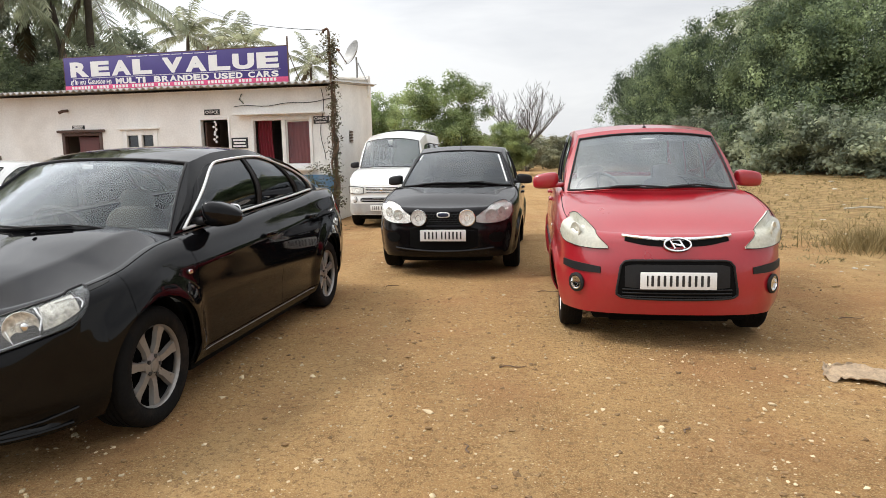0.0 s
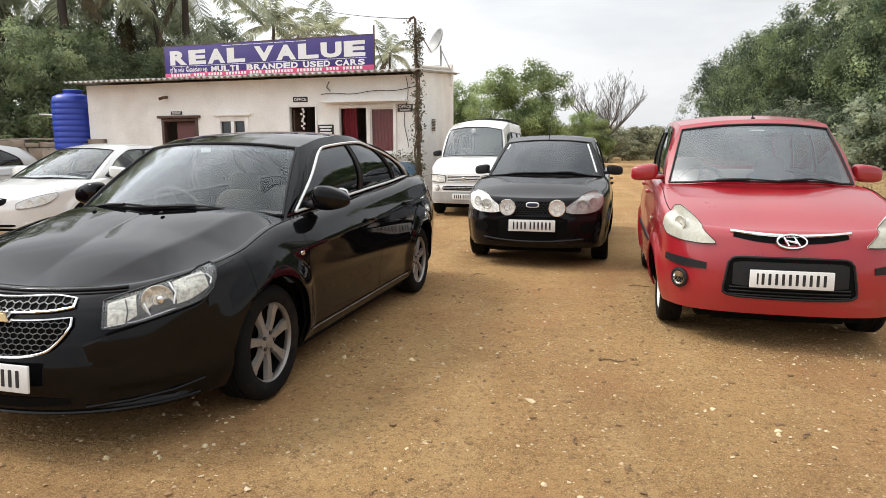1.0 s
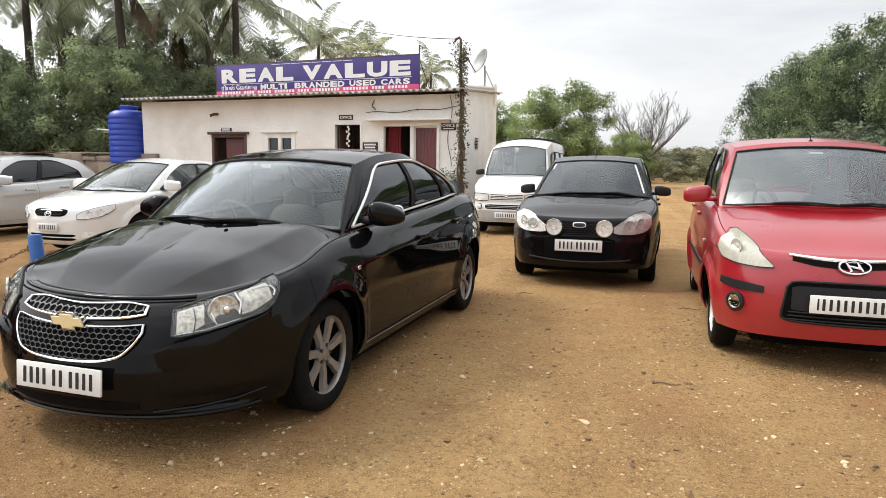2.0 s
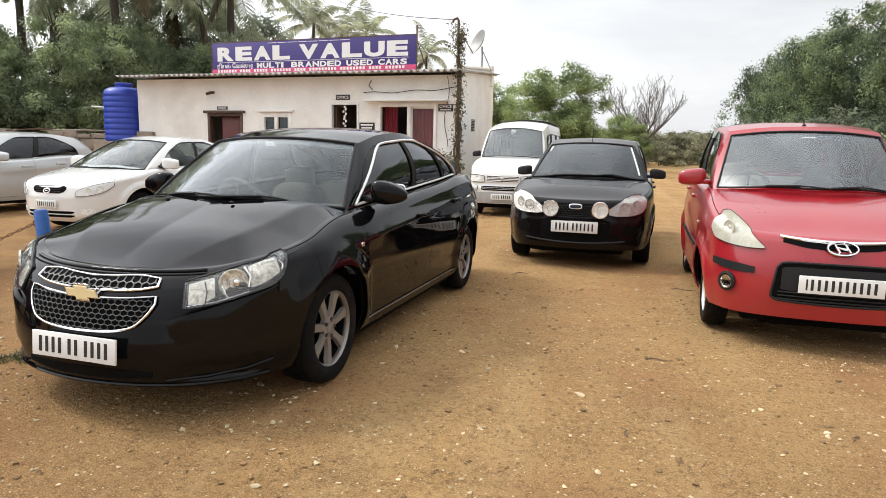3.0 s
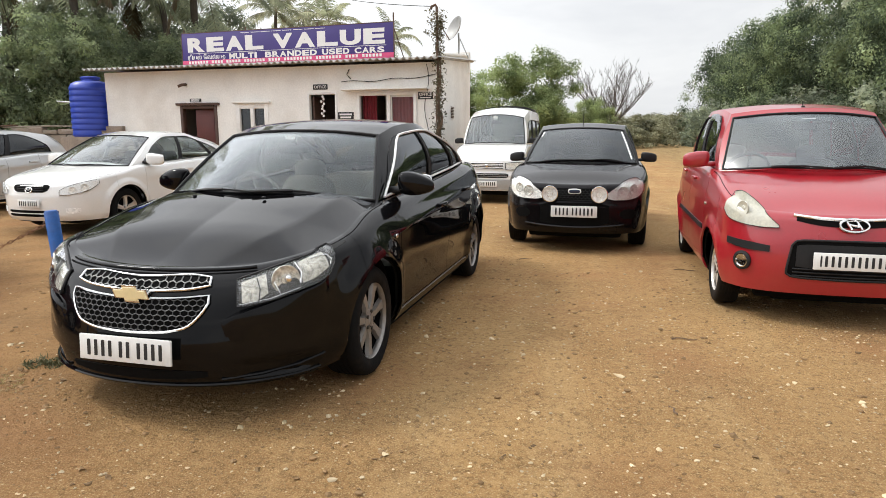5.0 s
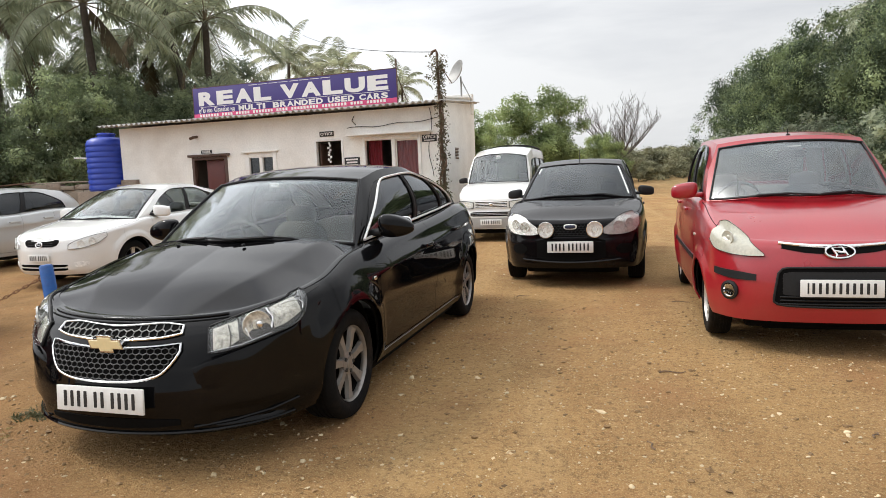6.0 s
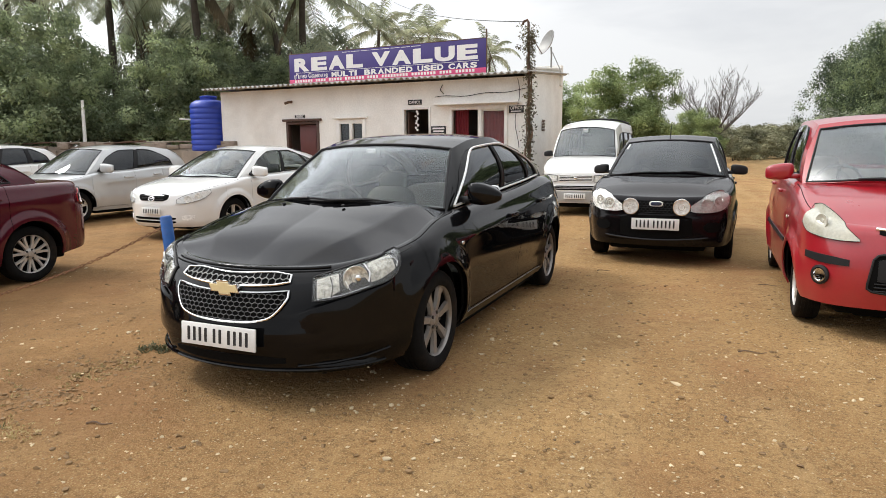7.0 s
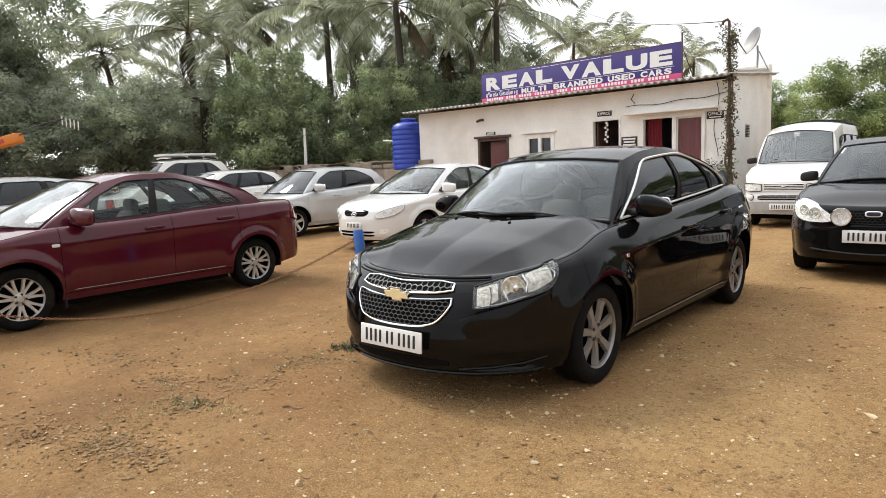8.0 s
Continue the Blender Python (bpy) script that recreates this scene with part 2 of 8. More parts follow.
def lathe(profile, seg=40, axis="y"):
    """A turned solid: profile is (radius, offset along the axis) pairs."""
    verts, faces = [], []
    n = len(profile)
    for i in range(seg):
        a = 2 * math.pi * i / seg
        for r, h in profile:
            verts.append(Vector((r * math.cos(a), h, r * math.sin(a))) if axis == "y" else Vector((r * math.cos(a), r * math.sin(a), h)))
    for i in range(seg):
        j = (i + 1) % seg
        for k in range(n - 1):
            faces.append((i * n + k, j * n + k, j * n + k + 1, i * n + k + 1))
    return verts, faces


def moved(solid, m):
    return [m @ v for v in solid[0]], solid[1]


def shell(verts, faces, thick, inside):
    """Gives a sheet of faces a thickness; inside: a point on its inner side."""
    inside = Vector(inside)
    nrm = [Vector() for _ in verts]
    score = 0.0
    for f in faces:
        a, b, c = verts[f[0]], verts[f[1]], verts[f[2]]
        k = (b - a).cross(c - a)
        if len(f) == 4:
            k = (verts[f[2]] - verts[f[0]]).cross(verts[f[3]] - verts[f[1]])
        score += k.dot(a - inside)
        for i in f:
            nrm[i] += k
    if score < 0:
        faces = [tuple(reversed(f)) for f in faces]
        nrm = [-k for k in nrm]
    n = len(verts)
    out = list(verts) + [v - thick * (k.normalized() if k.length > 1e-12 else Vector((0, 0, 0))) for v, k in zip(verts, nrm)]
    fs = list(faces) + [tuple(i + n for i in reversed(f)) for f in faces]
    seen = {}
    for f in faces:
        for i in range(len(f)):
            e = (f[i], f[(i + 1) % len(f)])
            seen[e] = True
    for a, b in seen:
        if (b, a) not in seen:
            fs.append((b, a, a + n, b + n))
    return out, fs


def pw(pts):
    """A smooth curve through (x, value) pairs, without overshoot."""
    xs, ys = [p[0] for p in pts], [p[1] for p in pts]
    n = len(xs)
    d = [(ys[i + 1] - ys[i]) / (xs[i + 1] - xs[i]) for i in range(n - 1)]
    m = [d[0]] + [0.0 if d[i - 1] * d[i] <= 0 else 2 * d[i - 1] * d[i] / (d[i - 1] + d[i]) for i in range(1, n - 1)] + [d[-1]]

    def f(x):
        if x <= xs[0]:
            return ys[0]
        if x >= xs[-1]:
            return ys[-1]
        i = max(k for k in range(n - 1) if xs[k] <= x)
        h = xs[i + 1] - xs[i]
        t = (x - xs[i]) / h
        return (2 * t**3 - 3 * t**2 + 1) * ys[i] + (t**3 - 2 * t**2 + t) * h * m[i] + (-2 * t**3 + 3 * t**2) * ys[i + 1] + (t**3 - t**2) * h * m[i + 1]

    return f


def frange(a, b, n):
    return [a + (b - a) * i / (n - 1) for i in range(n)]


# ---- vehicles ----


class Body:
    """The skin of a vehicle. Local x runs from the nose to the tail, y to its right-hand side, z up.
    Places on the lower skin are given by a (metres along the plan outline from the nose's middle) and z; places on the cabin's side by u, t."""

    def __init__(self, o):
        self.o = o
        ctrl = o["plan"]
        pts = []
        n = len(ctrl)
        for i in range(n - 1):
            p0, p1, p2, p3 = ctrl[max(i - 1, 0)], ctrl[i], ctrl[i + 1], ctrl[min(i + 2, n - 1)]
            if i == 0:
                p0 = (p2[0], -p2[1])
            if i == n - 2:
                p3 = (p1[0], -p1[1])
            for k in range(12):
                t = k / 12
                pts.append(tuple(0.5 * ((2 * p1[c]) + (-p0[c] + p2[c]) * t + (2 * p0[c] - 5 * p1[c] + 4 * p2[c] - p3[c]) * t * t + (-p0[c] + 3 * p1[c] - 3 * p2[c] + p3[c]) * t**3) for c in (0, 1)))
        pts.append(ctrl[-1])
        self.px, self.py = np.array([p[0] for p in pts]), np.array([p[1] for p in pts])
        self.arc = np.concatenate([[0], np.cumsum(np.hypot(np.diff(self.px), np.diff(self.py)))])
        self.total = float(self.arc[-1])
        self.edge, self.crown = pw(o["edge"]), pw(o["crown"])
        self.fr, self.sd, self.rr = pw(o["front_lean"]), pw(o["side_lean"]), pw(o["rear_lean"])
        self.low = pw(o["low"])
        self.rad = o.get("shoulder", 0.05)
        self.form, self.fine = o.get("form"), o.get("fine", 1.0)
        self.inner = Vector((o["length"] / 2, 0, 0.7))
        self.roof_z, self.roof_y = pw(o["roof_z"]), pw(o["roof_y"])

    def a_at(self, x):
        """The a of the side at x."""
        k = int(np.argmax(self.py))
        if x <= self.px[k]:
            return float(np.interp(x, self.px[: k + 1], self.arc[: k + 1]))
        return float(np.interp(x, self.px[k:], self.arc[k:]))

    def plan(self, a):
        x, y = float(np.interp(a, self.arc, self.px)), float(np.interp(a, self.arc, self.py))
        e = 0.03
        x0, y0 = np.interp(a - e, self.arc, self.px), np.interp(a - e, self.arc, self.py)
        x1, y1 = np.interp(a + e, self.arc, self.px), np.interp(a + e, self.arc, self.py)
        if a < e:
            x0, y0 = np.interp(e - a, self.arc, self.px), -np.interp(e - a, self.arc, self.py)
        if a > self.total - e:
            x1, y1 = np.interp(2 * self.total - a - e, self.arc, self.px), -np.interp(2 * self.total - a - e, self.arc, self.py)
        d = Vector((float(x1 - x0), float(y1 - y0), 0)).normalized()
        return x, y, Vector((-d.y, d.x, 0))

    def top(self, a):
        return self.edge(self.plan(a)[0])

    def skin(self, a, z, off=0.0):
        """The point of the lower skin at a, z (a may be negative: the other side), off metres proud of it."""
        s = 1
        if a < 0:
            a, s = -a, -1
        x, y, n = self.plan(a)
        wf, wr = max(0, -n.x) ** 1.6, max(0, n.x) ** 1.6
        inset = wf * self.fr(z) + wr * self.rr(z) + (1 - wf - wr) * self.sd(z)
        d = self.edge(x) - z
        if d < self.rad:
            k = max(0.0, min(1.0, (self.rad - d) / self.rad))
            inset += self.rad * (1 - math.sqrt(max(0.0, 1 - k * k)))
        if self.form:
            inset -= self.form(self, a, x, z, wf + wr)
        p = Vector((x, y, z)) + n * (off - inset)
        p.y = max(p.y, 0.0) * s if a > 1e-6 and a < self.total - 1e-6 else 0.0
        return p

    def bottom(self, a):
        """The lower border of the skin, with the wheel arches."""
        x = self.plan(a)[0]
        z = self.low(x)
        for xc in (self.o["axle_f"], self.o["axle_r"]):
            r = self.o["arch"]
            if abs(x - xc) < r:
                z = max(z, self.o["wheel_r"] + 0.01 + math.sqrt(r * r - (x - xc) ** 2))
        return z

    def columns(self, a0, a1, step=0.055):
        cols = set(frange(a0, a1, max(3, int((a1 - a0) / step * self.fine) + 1)))
        for xc in (self.o["axle_f"], self.o["axle_r"]):
            r = self.o["arch"]
            for q in frange(0, math.pi, 25):
                a = self.a_at(xc + (r - 0.0005) * math.cos(q))
                if a0 < a < a1:
                    cols.add(a)
            for e in (-r - 0.002, r + 0.002):
                a = self.a_at(xc + e)
                if a0 < a < a1:
                    cols.add(a)
        return sorted(cols)

    def panel(self, a0, a1, lift=None, both=False, rows=15, thick=0.012, side=1):
        """A body panel from a0 to a1, from the lower border (or lift) to the shoulder."""
        cols = self.columns(a0, a1)
        rows = int(rows * self.fine)
        if both:
            cols = [-c for c in reversed(cols) if c > 1e-9] + cols
        verts, faces = [], []
        for a in cols:
            zb, zt = self.bottom(abs(a)), self.top(abs(a))
            if lift is not None:
                zb = max(zb, lift)
            zs = frange(0, 1, rows)
            for q in zs:
                w = 1 - (1 - q) ** 1.5
                verts.append(self.skin(a * (1 if both else side), zb + (zt - zb) * w))
        for i in range(len(cols) - 1):
            for k in range(rows - 1):
                p = i * rows + k
                faces.append((p, p + 1, p + rows + 1, p + rows))
        return shell(verts, faces, thick, self.inner)

    def strip(self, shape, off, thick=0.006, n=16, rows=5, side=1):
        """A piece that lies on the skin between two curves: shape is (a, low z, high z) rows."""
        lo, hi = pw([(s[0], s[1]) for s in shape]), pw([(s[0], s[2]) for s in shape])
        cols = frange(shape[0][0], shape[-1][0], n)
        verts, faces = [], []
        for a in cols:
            for k in range(rows):
                verts.append(self.skin(a * side, lo(a) + (hi(a) - lo(a)) * k / (rows - 1), off))
        for i in range(n - 1):
            for k in range(rows - 1):
                p = i * rows + k
                faces.append((p, p + 1, p + rows + 1, p + rows))
        return shell(verts, faces, thick, self.inner)

    def rim_of(self, shape, off, radius, n=14, side=1):
        """A bead round a piece made by strip()."""
        lo, hi = pw([(s[0], s[1]) for s in shape]), pw([(s[0], s[2]) for s in shape])
        cols = frange(shape[0][0], shape[-1][0], n)
        pts = [self.skin(a * side, lo(a), off) for a in cols]
        pts += [self.skin(a * side, hi(a), off) for a in reversed(cols)]
        return tube(pts, radius, True, 6)

    def bead(self, places, off, radius, side=1, closed=False):
        return tube([self.skin(a * side, z, off) for a, z in places], radius, closed, 6)

    def lid(self, a0, a1, n=26, across=33, thick=0.012, lower=0.0):
        """The bonnet or boot lid: it spans the two shoulders from a0 to a1."""
        verts, faces = [], []
        for a in frange(a0, a1, n):
            e = self.skin(a, self.top(a))
            c = self.crown(e.x)
            for v in frange(-1, 1, across):
                verts.append(Vector((e.x, e.y * v, e.z + c * (1 - abs(v) ** 2.4) - lower)))
        for i in range(n - 1):
            for k in range(across - 1):
                p = i * across + k
                faces.append((p, p + 1, p + across + 1, p + across))
        return shell(verts, faces, thick, self.inner)

    def pressing(self, v, s):
        """Height of the bonnet's raised middle, which ends in a crease on either side."""
        h, front, back = self.o["bonnet_form"]
        q, vc = abs(v), front + (back - front) * s
        return h * (1 - 0.35 * (1 - q / vc) ** 2) if q < vc else h * max(0.0, 1 - (q - vc) / (1 - vc)) ** 1.4

    def bonnet(self, a0, a1, n=26, across=33, thick=0.012):
        """The bonnet: its front follows the nose between the corners at a0, its sides follow the shoulders back to a1."""
        back = self.skin(a1, self.top(a1))
        n, across = int(n * self.fine), 2 * int(across * self.fine / 2) + 1
        verts, faces = [], []
        for s in frange(0, 1, n):
            a = a0 + (a1 - a0) * s
            side, corner = self.skin(a, self.top(a)), self.skin(a0, self.top(a0))
            drift = side - corner.lerp(back, s)
            for v in frange(-1, 1, across):
                sg = 1 if v >= 0 else -1
                f = self.skin(abs(v) * a0 * sg, self.top(abs(v) * a0))
                q = f.lerp(Vector((back.x, back.y * v, back.z)), s)
                w = v * v
                q += Vector((drift.x * w, drift.y * w * sg, drift.z * (1 - s + s * w) if s < 1 else 0.0))
                ridge = self.pressing(v, s) * min(1.0, (1 - s) * 8) if "bonnet_form" in self.o else 0.0
                rise = 1 - (1 - min(1.0, s * 2.5)) ** 2
                q.z += (self.crown(q.x) * (1 - abs(v) ** 2.4) + ridge) * rise - 0.003
                verts.append(q)
        for i in range(n - 1):
            for k in range(across - 1):
                p = i * across + k
                faces.append((p, p + 1, p + across + 1, p + across))
        return shell(verts, faces, thick, self.inner)

    # the cabin

    def roof(self, u, v):
        o = self.o
        x0, x1 = o["roof_f"] + o["front_bow"] * 0.7 * v * v, o["roof_r"] - o["rear_bow"] * v * v
        return Vector((x0 + (x1 - x0) * u, self.roof_y(u) * v, self.roof_z(u) - o["roof_crown"] * abs(v) ** 2.2))

    def base(self, u):
        o = self.o
        x = o["a_base"] + (o["c_base"] - o["a_base"]) * u
        e = self.skin(self.a_at(x), self.edge(x))
        return Vector((x, e.y - 0.012, e.z - 0.004))

    def arched(self, u, t):
        """Bends the upper border of the windows into one arch from the front pillar to the rear one."""
        wins = self.o["windows"]
        lo, hi = wins[0][2], wins[0][3]
        u0, u1 = wins[0][0] - 0.05, wins[-1][1] + 0.03
        front, back = self.o.get("arch_front", 0.20), self.o.get("arch_back", 0.30)
        f = 1.0
        if u < u0 + front:
            f = min(f, math.sqrt(max(0.0, 1 - (1 - max(0.0, (u - u0) / front)) ** 2)))
        if u > u1 - back:
            f = min(f, max(0.0, 1 - (1 - max(0.0, (u1 - u) / back)) ** 2) ** 0.55)
        top = lo + (hi - lo) * max(0.10, f)
        if t <= lo:
            return t
        if t <= hi:
            return lo + (t - lo) * (top - lo) / (hi - lo)
        return top + (t - hi) * (1 - top) / (1 - hi)

    def cabin(self, u, t, off=0.0, side=1):
        """The cabin's side: u from the windscreen pillar to the rear one, t from the shoulder to the roof."""
        p, q = self.base(u), self.roof(u, 1.0)
        t = self.arched(u, t)
        v = p.lerp(q, t)
        ends = min(1.0, u / 0.15, (1 - u) / 0.15)
        v.y += (0.03 + (self.o.get("bulge", 0.03) - 0.03) * ends) * 4 * t * (1 - t) + off
        arc = self.o.get("rear_arch", 0.0) * 2.8 * t * (1 - t) * u**4
        v.x += arc
        v.z += arc
        return Vector((v.x, v.y * side, v.z))

    def screen(self, v, t, off=0.0, rear=False):
        """The windscreen or rear window: v from side to side, t from its foot to the roof."""
        o = self.o
        if rear:
            x = o["c_base"] + o["rear_foot"] * (1 - v * v)
            top = self.roof(1.0, v)
            b = self.base(1.0)
        else:
            x = o["a_base"] - o["front_foot"] * (1 - v * v)
            top = self.roof(0.0, v)
            b = self.base(0.0)
        e = self.skin(self.a_at(x), self.edge(x))
        foot = Vector((x, b.y * v, b.z + (e.z + self.crown(x) * (1 - abs(v) ** 2.4) - b.z) * min(1, 1.3 * (1 - v * v)) + 0.002))
        p = foot.lerp(top, t)
        d = (0.018 + (self.o.get("rear_arch", 0.0) if rear else 0.0)) * 4 * t * (1 - t) + off
        p.z += d * 0.7
        p.x += d * (0.7 if rear else -0.7)
        return p

    def grid(self, fn, us, ts, holes=(), thick=0.015):
        verts = [fn(u, t) for u in us for t in ts]
        n, faces = len(ts), []
        for i in range(len(us) - 1):
            for k in range(n - 1):
                uc, tc = (us[i] + us[i + 1]) / 2, (ts[k] + ts[k + 1]) / 2
                if any(h[0] < uc < h[1] and h[2] < tc < h[3] for h in holes):
                    continue
                p = i * n + k
                faces.append((p, p + 1, p + n + 1, p + n))
        used = sorted({i for f in faces for i in f})
        back = {i: k for k, i in enumerate(used)}
        return shell([verts[i] for i in used], [tuple(back[i] for i in f) for f in faces], thick, self.inner)


def with_stops(a, b, n, stops):
    vals = sorted(set(frange(a, b, n)) | {s for s in stops if a < s < b})
    out = [vals[0]]
    for v in vals[1:]:
        if v - out[-1] > 1e-4:
            out.append(v)
    return out


def wheel(parent, at, r, width, rim_r, style, side, steel, face):
    """A wheel with tyre, rim and nuts. side: +1 or -1, the way its face looks along y."""
    w = width / 2
    prof = [(rim_r * 0.98, -w * 0.8), (rim_r * 1.04, -w * 0.98), (r * 0.86, -w * 1.05), (r * 0.95, -w * 0.97), (r * 0.985, -w * 0.82)]
    for k in range(5):
        g = -w * 0.7 + w * 1.4 * k / 5
        prof += [(r, g), (r, g + w * 0.2), (r * 0.985, g + w * 0.21), (r * 0.985, g + w * 0.27)]
    prof += [(r * 0.985, w * 0.82), (r * 0.95, w * 0.97), (r * 0.86, w * 1.05), (rim_r * 1.04, w * 0.98), (rim_r * 0.98, w * 0.8)]
    hub = new("wheel")
    hub.parent = parent
    hub.matrix_local = pose(*at)
    hub.empty_display_size = 0.1
    part("tyre", lathe(prof, 44), M_TYRE, hub)
    s = side
    ring = lathe([(rim_r * 0.985, w * 0.56 * s), (rim_r * 0.955, w * 0.62 * s), (rim_r * 0.955, w * 0.80 * s), (rim_r * 1.0, w * 0.93 * s), (rim_r * 1.0, w * 0.86 * s)], 44)
    solids = [ring]
    if style == "disc":
        solids.append(lathe([(rim_r * 0.93, w * 0.62 * s), (rim_r * 0.75, w * 0.72 * s), (rim_r * 0.6, w * 0.5 * s), (rim_r * 0.35, w * 0.45 * s), (rim_r * 0.3, w * 0.62 * s), (0.001, w * 0.64 * s)], 44))
        spokes = 0
    else:
        spokes = style[0]
    for i in range(spokes):
        a0 = 2 * math.pi * (i + 0.25) / spokes
        for g in style[3]:
            sv, sf = [], []
            for q, (rr, ww, hh) in enumerate(((0.18, style[1], 0.66), (0.5, style[1] * 0.85, 0.74), (0.8, style[2] * 0.95, 0.72), (0.97, style[2] * 1.2, 0.78))):
                a = a0 + g * (0.35 + 0.65 * rr)
                c, t = Vector((math.cos(a), 0, math.sin(a))), Vector((-math.sin(a), 0, math.cos(a)))
                for dw, dh in ((-1, 0.0), (-0.75, 1.0), (0.75, 1.0), (1, 0.0)):
                    sv.append(c * rim_r * rr + t * ww * rim_r * dw + Vector((0, s * (w * hh - 0.022 * (1 - dh)), 0)))
            for q in range(3):
                for k in range(3):
                    p = q * 4 + k
                    sf.append((p, p + 1, p + 5, p + 4))
            solids.append((sv, sf))
    if style != "disc":
        solids.append(lathe([(rim_r * 0.30, w * 0.4 * s), (rim_r * 0.30, w * 0.70 * s), (rim_r * 0.17, w * 0.78 * s)], 24))
    part("rim", merge(*solids), face, hub)
    # drum and rim barrel coloured near black to put shade in the spoke gaps
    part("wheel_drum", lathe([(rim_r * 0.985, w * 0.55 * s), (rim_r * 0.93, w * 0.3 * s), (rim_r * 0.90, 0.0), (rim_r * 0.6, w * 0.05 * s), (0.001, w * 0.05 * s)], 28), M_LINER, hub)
    part("hub_cap", lathe([(rim_r * 0.17, w * 0.70 * s), (rim_r * 0.15, w * 0.80 * s), (0.001, w * 0.83 * s)], 20), face, hub)
    for i in range(5):
        a = 2 * math.pi * i / 5
        part("wheel_nut", moved(lathe([(0.011, w * 0.6 * s), (0.011, w * 0.80 * s), (0.001, w * 0.81 * s)], 6), Matrix.Translation((rim_r * 0.235 * math.cos(a), 0, rim_r * 0.235 * math.sin(a)))), M_STEEL, hub)
    return hub


def number_plate(parent, at, width, height, marks, turn=0.0):
    """A white plate with the characters as plain dark bars."""
    p = part("number_plate", box_bm(0.012, width, height, 0.004, turn=pose(0, 0, 0, 0, turn, 0)), M_PLATE, parent, "white number plate with dark bars")
    p.location = at
    total = sum(abs(m) for m in marks)
    y = -width / 2 * 0.86
    step = width * 0.86 / total
    turned = pose(0, 0, 0, 0, turn, 0)
    for m in marks:
        if m > 0:
            part("plate_mark", moved(blob(0.002, step * m * 0.22, height * 0.32, (-0.0065, -(y + step * m / 2), 0), 0.12, 0.12, nu=8, nv=4), turned), M_INK, p)
        y += step * abs(m)
    return p


def seat(parent, x, y, z, mat, scale=1.0):
    s = new("seat")
    s.parent = parent
    s.matrix_local = pose(x, y, z)
    part("seat_cushion", blob(0.27, 0.25, 0.10, (0, 0, 0.05), 0.5, 0.5), mat, s)
    part("backrest", blob(0.085, 0.24, 0.34, (0.27, 0, 0.36), 0.5, 0.5, Euler((0, radians(14), 0)).to_matrix()), mat, s)
    part("headrest", blob(0.05, 0.13, 0.085, (0.36, 0, 0.735), 0.6, 0.6), mat, s)
    return s


def mirror(parent, body, u, t, side, mat, size=1.0, taper=0.12):
    """A door mirror on its stalk."""
    p = body.cabin(u, t, 0.0, side)
    m = new("door_mirror")
    m.parent = parent
    m.matrix_local = Matrix.Translation(p)
    k = size
    part("mirror_stalk", blob(0.05 * k, 0.07 * k, 0.025 * k, (0, side * 0.045 * k, -0.005), 0.7, 0.7), M_PLASTIC if mat is not M_RED else mat, m)
    # the shell is full at the car's side and runs out to a lower, narrower end
    vs, fs = blob(0.068 * k, 0.122 * k, 0.078 * k, (0, 0, 0), 0.5, 0.6, Euler((0, 0, radians(-side * 10))).to_matrix(), 24, 14)
    out = [max(-1.0, min(1.0, v.y * side / (0.122 * k))) for v in vs]
    vs = [Vector((v.x * (1 - 0.25 * max(0.0, q)), v.y, v.z * (1 - taper * max(0.0, q + 0.25) ** 1.5) - 0.012 * k * q)) + Vector((0.01, side * 0.17 * k, 0.035 * k)) for v, q in zip(vs, out)]
    part("mirror_shell", (vs, fs), mat, m)
    part("mirror_glass", blob(0.004, 0.095 * k, 0.060 * k, (0.074 * k, side * 0.165 * k, 0.036 * k), 0.4, 0.5), M_CHROME, m)
    return m


